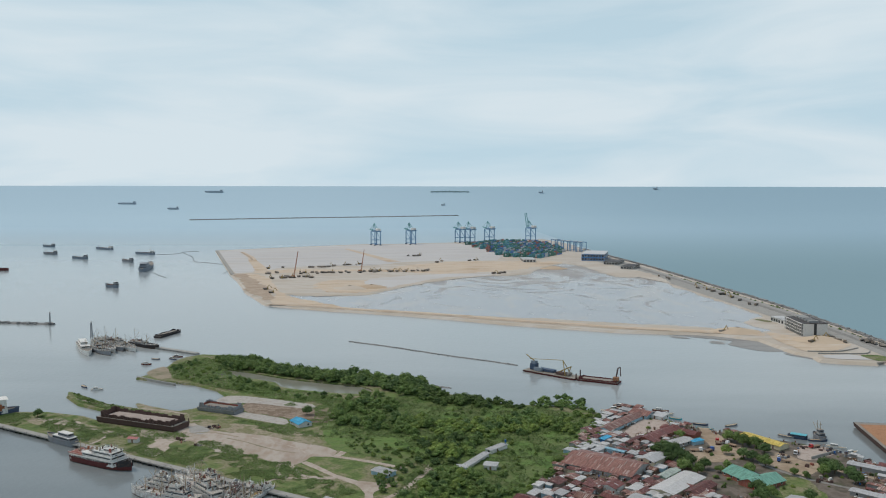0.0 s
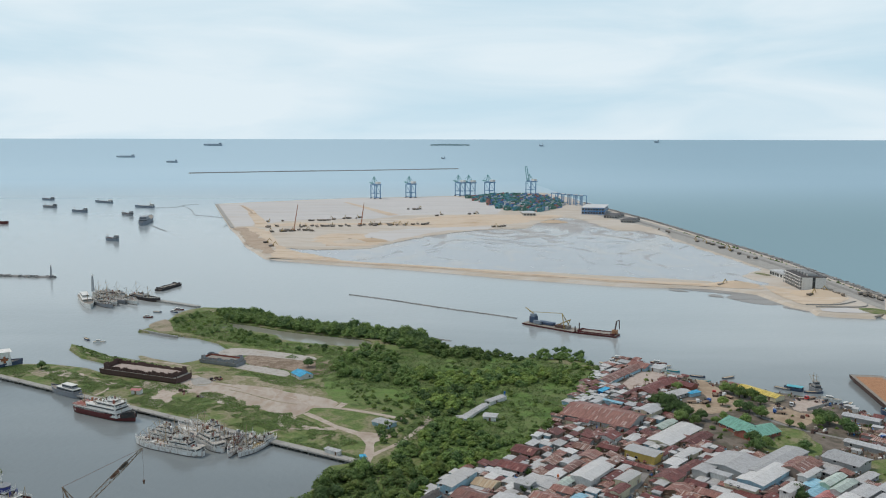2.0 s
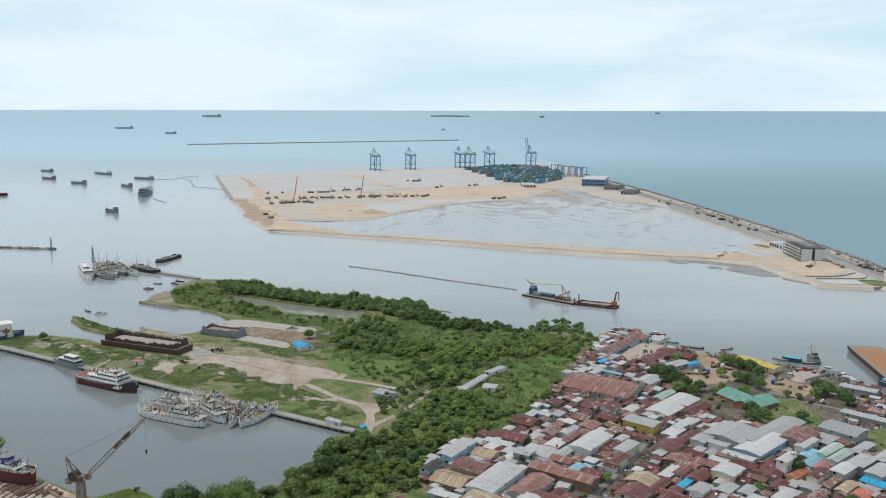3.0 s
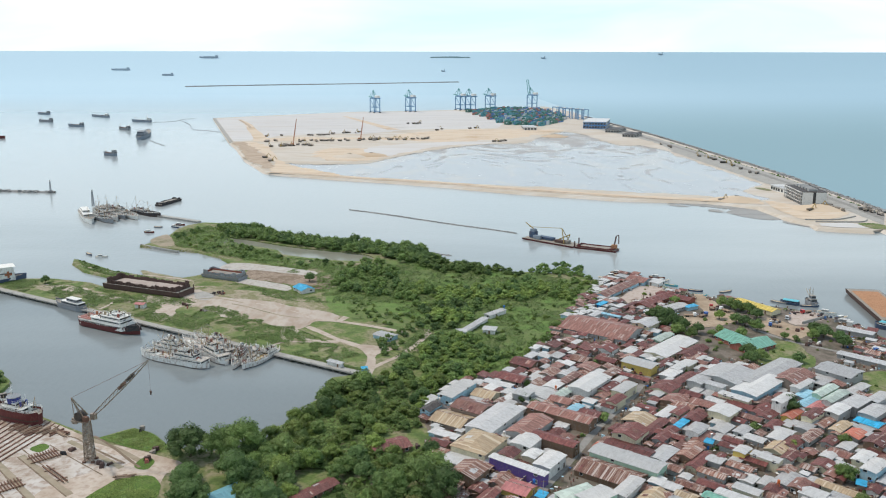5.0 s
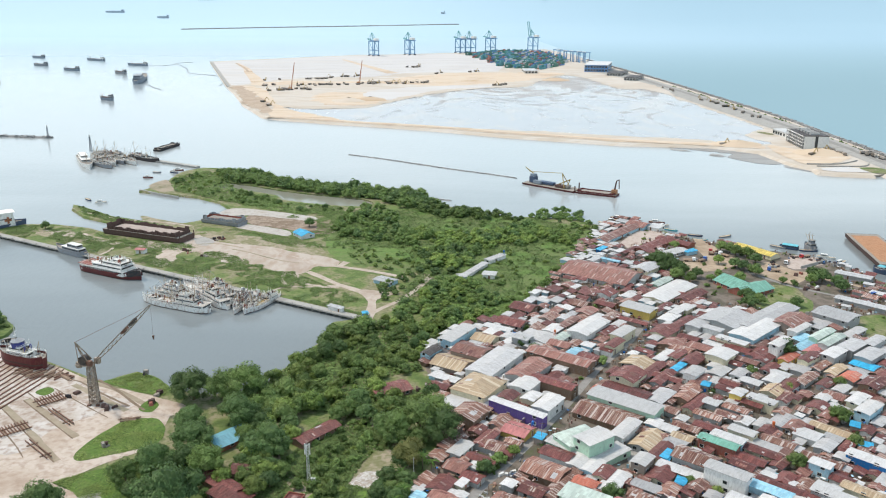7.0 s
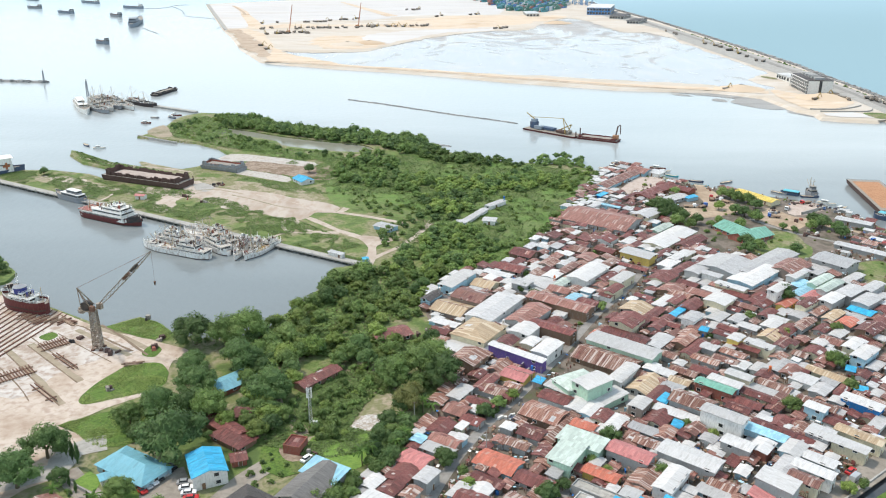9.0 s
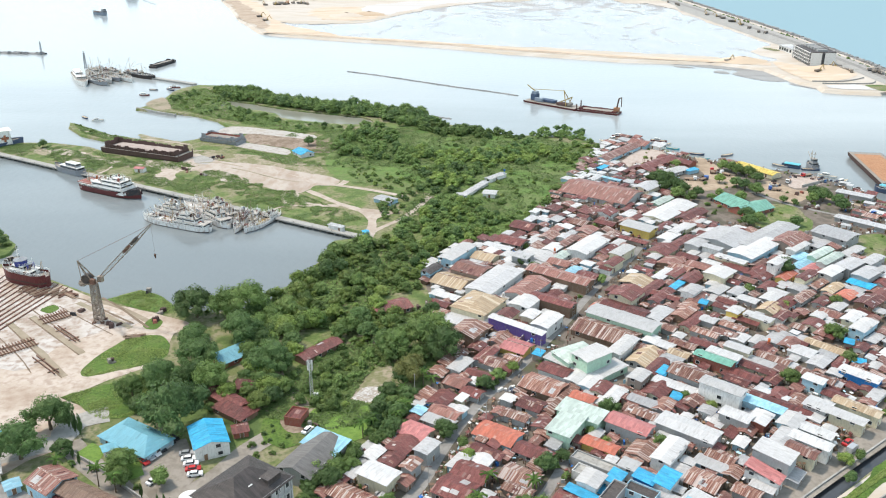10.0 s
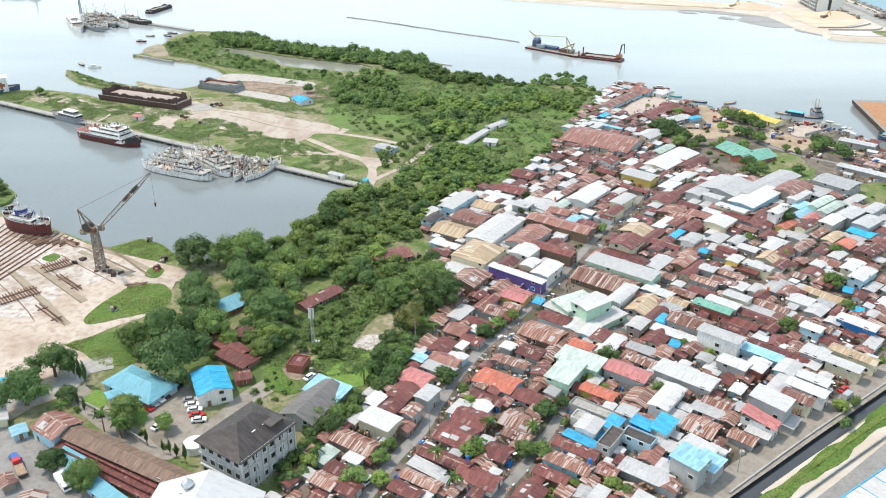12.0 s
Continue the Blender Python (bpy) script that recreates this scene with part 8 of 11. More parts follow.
_lean = (-86.8, 171.6, 36.3, 5.2, -29.9)
_lean_shed = house(*_lean, "Rm", wall="brown", slope=0.2, label="long lean-to with a dark red metal roof", name="shed", group="long sheds beside the road")
for off_ in (-0.22, 0.18):
    bm_ = bmesh.new()
    box(bm_, 0, off_ * _lean[3], 2.55 + 0.12 * _lean[3] * (off_ + 0.5), _lean[2] * 0.94, 0.6, 0.5)
    part("ridge_vent", bm_, ROOFS["R"], _lean_shed)
house(-105.8, 187.8, 10.1, 9.7, -33.2, "r2", wall="blue", slope=0.35, label="head house with a brown roof and pale blue gable", name="house", group="long sheds beside the road")
house(-98.1, 175.9, 8.4, 4.2, -32, "qm", wall="blue", label="roadside stall with a light blue roof", name="stall", group="roadside stalls")
house(-98.2, 172, 9.1, 2.7, -36.5, "wm", wall="white", label="roadside stall with a white roof", name="stall", group="roadside stalls")
house(-83.6, 162.6, 12.3, 4.1, -37.8, "qm", wall="blue", label="roadside stall with a light blue roof", name="stall", group="roadside stalls")
house(-94.4, 169.4, 6.9, 2.7, -25.5, "bm", wall="deep_blue", label="roadside stall with a blue roof", name="stall", group="roadside stalls")
for code, spot in (("r", (-110.8, 167.7, 4, 5.2, 38.8)), ("s", (-101.7, 159.6, 6.8, 7.3, 0.1)), ("b", (-131, 209.6, 5.3, 7.3, 0.1)), ("w", (-125.7, 194.4, 5, 7.6, 30.7)), ("c", (-116.9, 188.1, 4.3, 4.8, 34.9))):
    house(*spot, code)
house(-58.2, 154.6, 25.3, 16, -6.8, "W2x", wall="white", slope=0.42, label="white prayer hall with a broad pitched roof with a small dome", name="hall", group="halls of the compound")


def build_dome():
    dome = thing("roof_dome", pose(-61.3, 158.2, 9.2), "small silver onion dome on a roof lantern", "dome")
    bm = bmesh.new()
    box(bm, 0, 0, -1.5, 3.4, 3.4, 1.9)
    part("lantern", bm, WALLS["white"], dome)
    bm = bmesh.new()
    last = None
    for k in range(11):
        u = k / 10
        r = 1.55 * (math.sin(min(1, u * 1.35 + 0.28) * math.pi * 0.5) if u < 0.45 else math.cos((u - 0.45) / 0.55 * math.pi / 2) ** 0.8)
        ring = [bm.verts.new((r * math.cos(a * math.tau / 16), r * math.sin(a * math.tau / 16), 0.4 + 2.8 * u)) for a in range(16)]
        if last:
            for a in range(16):
                bm.faces.new((last[a], last[(a + 1) % 16], ring[(a + 1) % 16], ring[a]))
        last = ring
    tube(bm, (0, 0, 3.1), (0, 0, 4.2), 0.08, 6)
    part("dome", bm, STEEL, dome, smooth=True)


build_dome()


def office_block(x, y, w, d, rot, storeys, height):
    """A three-storey office block with a dark hipped roof."""
    block = thing("office_building", pose(x, y, LEVEL, 0, 0, rot), "grey weathered three-storey office block with a dark hipped roof", "building")
    grime = wall_material("streaked_render", (0.46, 0.46, 0.45), (0.15, 0.145, 0.14))
    bm = bmesh.new()
    box(bm, 0, 0, -0.3, w, d, height + 0.3)
    part("wall", bm, grime, block)
    bm = gable_roof(w, d, height + 0.05, d * 0.26, 0.9, hip=d * 0.5)
    part("roof", bm, ROOFS["k"], block)
    for s in (-1, 1):
        bm = bmesh.new()
        box(bm, s * w * 0.1 + 1.0, -d * 0.2, height + d * 0.12, 1.3, 2.0, 0.35)
        part("skylight", bm, WALLS["white"], block)
    bm = bmesh.new()
    box(bm, w * 0.26, -d * 0.3, height + 0.6, 4.5, 4.0, 1.7)
    part("dormer", bm, ROOFS["k"], block)
    step = height / storeys
    for floor in range(storeys):
        for length, off, r in ((w, d / 2, 0), (d, w / 2, 90), (d, w / 2, 270)):
            n = int(length / 2.9)
            for i in range(n):
                u = (i + 0.5) / n * length - length / 2
                share("window", WINDOW_MESH, block, pose(0, 0, 0, 0, 0, r) @ pose(u, -off - 0.02, floor * step + 1.1) @ Matrix.Diagonal((1.25, 1, 1.4, 1)))
            bm = bmesh.new()
            box(bm, 0, 0, 0, length + 0.3, 0.5, 0.22)
            part("ledge", bm, grime, block, m=pose(0, 0, 0, 0, 0, r) @ pose(0, -off - 0.2, (floor + 1) * step - 0.25))
    for k in range(9):
        bm = bmesh.new()
        box(bm, 0, 0, 0, 0.35, 0.5, height)
        part("pilaster", bm, grime, block, m=pose(-w / 2 + w * k / 8, -d / 2 - 0.2, 0))


_b = (-51, 176.6, 18.7, 15.1, 56.1)
office_block(*_b, 3, 11.0)

blot("ground", [(-50.0, 220.7), (-47.2, 216.1), (-43.1, 215.5), (-41.6, 220.7), (-45.5, 225.5), (-49.1, 225.5)], LEVEL + 0.16, BROWN_EARTH, "bare dirt strewn with rubbish", 1.0, step=1.5)
for px, py, r in ((-56.2, 208.0, 1.8), (-47.4, 208.5, 1.5), (-49.5, 204.8, 1.3), (-54.0, 203.4, 1.5), (-46.5, 213.3, 1.4), (-52.9, 209.7, 1.2), (-98.1, 196.7, 1.6), (-105.7, 199.3, 1.6), (-87.3, 194.0, 1.6), (-83.7, 188.8, 1.5), (-75.5, 182.9, 1.4), (-72.1, 181.9, 1.4), (-38.1, 183.0, 1.8), (-42.5, 195.1, 1.8)):
    bush(px, py, r, "n", high=1.1, group="garden shrubs of the compound")

# ---- cars ----
CAR_PAINT = {"white": material("white_car_paint", [(0.75, 0.75, 0.75), (0.8, 0.8, 0.8)], rough=0.3, spec=0.5), "black": material("black_car_paint", [(0.02, 0.02, 0.022), (0.03, 0.03, 0.032)], rough=0.25, spec=0.5),
             "red": material("red_car_paint", [(0.45, 0.03, 0.03), (0.5, 0.04, 0.04)], rough=0.3, spec=0.5), "silver": material("silver_car_paint", [(0.42, 0.43, 0.44), (0.5, 0.5, 0.51)], rough=0.3, metal=0.4),
             "blue": material("blue_car_paint", [(0.03, 0.1, 0.35), (0.04, 0.13, 0.4)], rough=0.3, spec=0.5)}
TYRE = material("tyre_rubber", [(0.02, 0.02, 0.02), (0.035, 0.035, 0.035)], rough=0.9)


def car(x, y, rot, colour, van=False):
    c = thing("car", pose(x, y, LEVEL + 0.1, 0, 0, rot), f"{colour} {'van' if van else 'car'} parked on the pavement", "car", "parked cars")
    L, W, H = (4.6, 1.8, 1.95) if van else (4.3, 1.75, 1.45)
    bm = bmesh.new()
    prof = [(-L / 2, 0.35), (-L / 2, 0.95), (-L * 0.44, 1.0 if not van else H), (L * 0.2 if not van else L * 0.3, 1.0 if not van else H), (L * 0.47, 0.85), (L / 2, 0.7), (L / 2, 0.35)]
    rows = [[bm.verts.new((px, s * W / 2 * (0.96 if pz > 0.9 else 1), pz)) for px, pz in prof] for s in (-1, 1)]
    for i in range(len(prof)):
        j = (i + 1) % len(prof)
        bm.faces.new((rows[0][i], rows[0][j], rows[1][j], rows[1][i]))
    bm.faces.new(list(reversed(rows[0])))
    bm.faces.new(rows[1])
    bmesh.ops.recalc_face_normals(bm, faces=bm.faces)
    body = part("body", bm, CAR_PAINT[colour], c)
    if not van:
        bm = bmesh.new()
        box(bm, -0.25, 0, 0.98, 2.5, W * 0.9, H - 0.98, 0, 0.74)
        part("glasshouse", bm, DARK_OPENING, c)
        bm = bmesh.new()
        box(bm, -0.25, 0, H - 0.02, 1.75, W * 0.66, 0.06)
        part("roof", bm, CAR_PAINT[colour], c)
    else:
        bm = bmesh.new()
        box(bm, L * 0.36, 0, 1.05, 0.5, W * 0.9, 0.7, 0, 0.6)
        part("windscreen", bm, DARK_OPENING, c)
    for i in (-1, 1):
        for j in (-1, 1):
            bm = bmesh.new()
            tube(bm, (i * L * 0.31, j * (W / 2 - 0.2), 0.32), (i * L * 0.31, j * (W / 2 + 0.02), 0.32), 0.32, 10)
            part("wheel", bm, TYRE, c)


for n, (px, py) in enumerate(((-74.2, 204.3), (-72.9, 201.8), (-71.6, 199.4), (-70.3, 197), (-69.2, 194.7))):
    car(px, py, 10, ("silver", "white", "white", "red", "white")[n])
for n, (px, py) in enumerate(((-85.4, 200.5), (-84.5, 202.6), (-83.4, 204.6), (-82.5, 206.6), (-81.7, 208.5), (-81.1, 210.3), (-80.4, 212))):
    car(px, py, -40, ("red", "silver", "white", "black", "silver", "black", "black")[n])
for px, py, r, c, v in ((-79.9, 191.8, 60, "white", False), (-113.2, 177.4, 140, "blue", True), (-40.9, 216, 60, "white", False), (119.5, 206.4, 40, "silver", True), (119.7, 209.8, 40, "red", False), (-19.4, 169.4, 55, "white", False)):
    car(px, py, r, c, v)


def truck(x, y, rot, cab, bed):
    t = thing("truck", pose(x, y, LEVEL + 0.1, 0, 0, rot), f"{cab} truck with a {bed} load bed on the road", "truck")
    bm = bmesh.new()
    box(bm, 2.6, 0, 0.6, 1.8, 2.1, 1.7, 0, 0.9)
    part("cab", bm, CAR_PAINT[cab], t)
    bm = bmesh.new()
    box(bm, 3.46, 0, 1.35, 0.12, 1.7, 0.75)
    part("windscreen", bm, DARK_OPENING, t)
    bm = bmesh.new()
    box(bm, -0.9, 0, 0.8, 5.0, 2.2, 1.6 if bed == "white" else 0.5)
    part("bed", bm, CAR_PAINT["white"] if bed == "white" else OLD_TIMBER, t)
    for i in (-2.4, -1.3, 2.5):
        for j in (-1, 1):
            bm = bmesh.new()
            tube(bm, (i, j * 0.8, 0.45), (i, j * 1.05, 0.45), 0.45, 10)
            part("wheel", bm, TYRE, t)


truck(-110.4, 173.6, 128, "red", "wooden")
truck(-96.8, 168, -48, "white", "white")


def mast_tower(x, y, height):
    tower = thing("phone_mast", pose(x, y, LEVEL), "slim lattice phone mast with white antennas", "mast")
    bm = bmesh.new()
    n = 14
    for k in range(n):
        for i in range(3):
            a, b = i * math.tau / 3, (i + 1) * math.tau / 3
            ra, rb = 0.75 - 0.4 * k / n, 0.75 - 0.4 * (k + 1) / n
            za, zb = height * k / n, height * (k + 1) / n
            beam(bm, (ra * math.cos(a), ra * math.sin(a), za), (rb * math.cos(a), rb * math.sin(a), zb), 0.12)
            beam(bm, (ra * math.cos(a), ra * math.sin(a), za), (rb * math.cos(b), rb * math.sin(b), zb), 0.08)
    part("lattice", bm, STEEL, tower)
    for z in (height * 0.97, height * 0.86):
        for i in range(3):
            a = i * math.tau / 3 + 0.5
            bm = bmesh.new()
            box(bm, 0.8 * math.cos(a), 0.8 * math.sin(a), z - 2, 0.4, 0.3, 2.2, a)
            part("antenna", bm, WALLS["white"], tower)
    bm = bmesh.new()
    box(bm, 1.5, 0, 0, 1.4, 1.0, 1.9)
    part("cabinet", bm, WALLS["white"], tower)


mast_tower(-42.4, 234.8, 14)
for px, py, h in ((-9.1, 234.9, 9), (-45.7, 188.3, 8), (-40.3, 181.6, 8), (76.9, 173.8, 8), (13.2, 219.3, 8), (-3.8, 188.8, 8), (34, 259.8, 8), (51.6, 292.8, 8)):
    p_ = thing("utility_pole", pose(px, py, LEVEL), "slim grey concrete utility pole with crossarms", "pole", "utility poles")
    bm = bmesh.new()
    tube(bm, (0, 0, -0.3), (0, 0, h), 0.14, 7, 0.09)
    part("shaft", bm, CONCRETE, p_)
    bm = bmesh.new()
    beam(bm, (-0.9, 0, h - 0.5), (0.9, 0, h - 0.5), 0.12)
    part("crossarm", bm, RUST_IRON, p_)
bm_ = bmesh.new()
tube(bm_, (0, 0, -0.2), (0, 0, 2.4), 2.9, 20)
tube(bm_, (0, 0, 2.4), (0, 0, 3.0), 3.0, 20, 0.5)
tagged(obj("water_tank", bm_, WALLS["white"], m=pose(-67.1, 182.6, LEVEL)), "round white concrete water tank beside the driveway", "tank")


def east_warehouse():
    x, y, w, d, rot = (112.6, 153.2, 56.6, 26.3, 34.9)
    shed = thing("warehouse", pose(x, y, LEVEL, 0, 0, rot), "large warehouse with a white panelled roof and blue edges", "warehouse")
    bm = bmesh.new()
    box(bm, 0, 0, -0.3, w - 0.6, d - 0.6, 5.6)
    part("wall", bm, WALLS["deep_blue"], shed)
    n = 9
    for k in range(n):
        bm = bmesh.new()
        box(bm, -w / 2 + (k + 0.5) * w / n, 0, 5.32, w / n - 0.12, d, 0.12)
        part("roof_panel", bm, ROOFS["w"], shed)
    for k in range(n + 1):
        bm = bmesh.new()
        box(bm, -w / 2 + k * w / n, 0, 5.4, 0.22, d, 0.12)
        part("roof_seam", bm, ROOFS["b"], shed)
    for k in range(1, 4):
        bm = bmesh.new()
        box(bm, 0, -d / 2 + k * d / 4, 5.46, w, 0.16, 0.1)
        part("roof_seam", bm, ROOFS["c"], shed)
    for s in (-1, 1):
        bm = bmesh.new()
        box(bm, 0, s * (d / 2 + 0.2), 5.0, w, 0.3, 0.6)
        part("gutter", bm, ROOFS["b"], shed)


east_warehouse()

for px, py, turn_ in ((73.8, 247.8, 62), (146.3, 269.2, 62), (143.4, 255.3, -28), (74.6, 232.4, 62), (102.8, 301, 62), (41.2, 187.4, -28), (44.2, 185, -28), (19.5, 270.2, 62), (33.5, 260.2, 62)):
    house(px, py, 4.6, 3.4, turn_, "bm", wall="zinc", openings=False, name="stall", label="small lean-to under a bright blue tarpaulin", group="tarpaulin stalls")

# ---- huts on the peninsula ----
house(-3.4, 329.8, 6.5, 10.8, -32.3, "a", wall="blue", name="hut", label="small pale blue house with a grey roof among trees", group="huts on the peninsula")
house(-88.5, 518.5, 12.0, 9.0, -54.3, "b", wall="white", slope=0.35, name="hut", label="small hut with a sky-blue roof beside a slipway", group="huts on the peninsula")
house(-30.5, 427.5, 11.1, 7.3, -35.1, "g", wall="blue", name="hut", label="small white hut with a pale metal roof", group="huts on the peninsula")
house(17.2, 445.3, 27.1, 4.2, 60.8, "g", wall="white", name="hut", label="long low hut with a pale grey roof among bushes", group="huts on the peninsula")
house(10.4, 434.8, 5.5, 5.7, 9.9, "g", wall="blue", name="hut", label="small pale hut at the end of another", group="huts on the peninsula")
house(30.3, 467.2, 14.4, 4.6, 48, "g", wall="white", name="hut", label="hut with a curved pale roof among bushes", group="huts on the peninsula")
house(25.6, 437, 7.1, 6.8, -15.1, "w", wall="white", name="hut", label="small white-roofed hut among bushes", group="huts on the peninsula")
house(-179.6, 482.4, 6.1, 4.3, -10.5, "p", wall="white", name="hut", label="tiny white guard hut with a red roof", group="huts on the peninsula")
house(-37, 377.5, 3, 3.6, 14.5, "b", wall="deep_blue", name="hut", label="tiny blue guard hut at the quay's end", group="huts on the peninsula")
house(-52.1, 386.7, 8.5, 2.8, -32.9, "gm", wall="white", name="hut", label="low pale bus-like shelter in the grass", group="huts on the peninsula")

# ---- ships and boats ----
def paint(name, c, wear=(0.2, 0.1, 0.06), amount=0.35, rough=0.55):
    return material(name, [tuple(v * 0.85 for v in c), c, tuple(min(1, v * 1.08) for v in c)], size=4, stretch=(1, 1, 0.5), rough=rough, second=wear, second_size=0.7, second_amount=amount, vary=0.06)


# far and haze: greys paled for distance haze; haze also paints dredger houses
SHIP = {"white": paint("ship_white", (0.7, 0.7, 0.67), (0.36, 0.24, 0.17), 0.45),
        "streaked": material("ship_streaked_white", [(0.52, 0.51, 0.49), (0.7, 0.69, 0.665), (0.76, 0.755, 0.73)], size=3, stretch=(1, 1, 0.3), rough=0.6, second=(0.27, 0.16, 0.11), second_size=1.0, second_amount=0.6, vary=0.08),
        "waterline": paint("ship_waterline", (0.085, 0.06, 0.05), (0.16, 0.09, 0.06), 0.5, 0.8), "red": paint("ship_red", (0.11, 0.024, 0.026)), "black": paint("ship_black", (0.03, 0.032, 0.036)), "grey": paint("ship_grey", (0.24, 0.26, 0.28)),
        "rust": paint("ship_rust", (0.105, 0.064, 0.055), (0.05, 0.035, 0.03), 0.6, 0.85), "hold": paint("ship_hold_floor", (0.37, 0.31, 0.275), (0.28, 0.2, 0.16), 0.5, 0.9), "deck": paint("ship_deck", (0.27, 0.25, 0.22), (0.2, 0.12, 0.08), 0.5, 0.85), "blue": paint("ship_blue", (0.045, 0.08, 0.14)),
        "orange": paint("ship_orange", (0.36, 0.13, 0.06), (0.24, 0.1, 0.06), 0.5), "tan": paint("ship_tan", (0.42, 0.33, 0.22)), "ochre": paint("ship_ochre", (0.37, 0.2, 0.11), (0.24, 0.09, 0.04), 0.6, 0.9), "yellow": paint("ship_yellow", (0.34, 0.25, 0.09)),
        "clay": paint("ship_clay", (0.27, 0.085, 0.06), (0.2, 0.12, 0.1), 0.5), "pale": paint("ship_pale_deck", (0.47, 0.44, 0.4), (0.3, 0.2, 0.15), 0.6, 0.85), "navy": paint("ship_navy", (0.03, 0.05, 0.22)), "far": paint("ship_far_hazed", (0.3, 0.36, 0.41), (0.27, 0.27, 0.28), 0.3), "haze": paint("ship_hazed_grey", (0.2, 0.24, 0.285), (0.2, 0.19, 0.19), 0.3), "cyan": paint("ship_cyan", (0.1, 0.42, 0.5)), "steel": STEEL}


def hull_mesh(L, B, F, draft=1.0, blunt=False, sheer=0.25, bow=0.34):
    """A hull with its bow at +x: stations lofted from stern to stem."""
    bm = bmesh.new()
    n, rows = 14, []
    for i in range(n + 1):
        u = i / n
        x = -L / 2 + L * u
        if blunt:
            k, lift = 1.0, 0.0
            tuck = max(0.0, 1 - min(u, 1 - u) / 0.07)
            low = -draft * (1 - 0.9 * tuck)
        else:
            e = max(0.0, (u - (1 - bow)) / bow)
            k = (1 - e ** 2.1) * (0.3 + 0.7 * math.sqrt(min(1, u / 0.14)))
            lift = F * sheer * (2 * u - 0.9) ** 2 * (1.6 if u > 0.45 else 0.8)
            low = -draft
        k = max(k, 0.015)
        b = B / 2 * k
        rake = 0.0 if blunt else max(0.0, u - 0.8) * L * 0.08
        rows.append([bm.verts.new(p) for p in ((x, -b * 0.8, low), (x + rake * 0.5, -b * 0.94, F * 0.3), (x + rake, -b, F + lift), (x + rake, b, F + lift), (x + rake * 0.5, b * 0.94, F * 0.3), (x, b * 0.8, low))])
    for a, b in zip(rows, rows[1:]):
        for j in (0, 1, 3, 4):
            bm.faces.new((a[j], a[j + 1], b[j + 1], b[j]))
        bm.faces.new((a[5], a[0], b[0], b[5]))
    bm.faces.new(rows[0])
    bm.faces.new(list(reversed(rows[-1])))
    deck = [(r[2].co.copy(), r[3].co.copy()) for r in rows]
    bmesh.ops.recalc_face_normals(bm, faces=bm.faces)
    return bm, deck


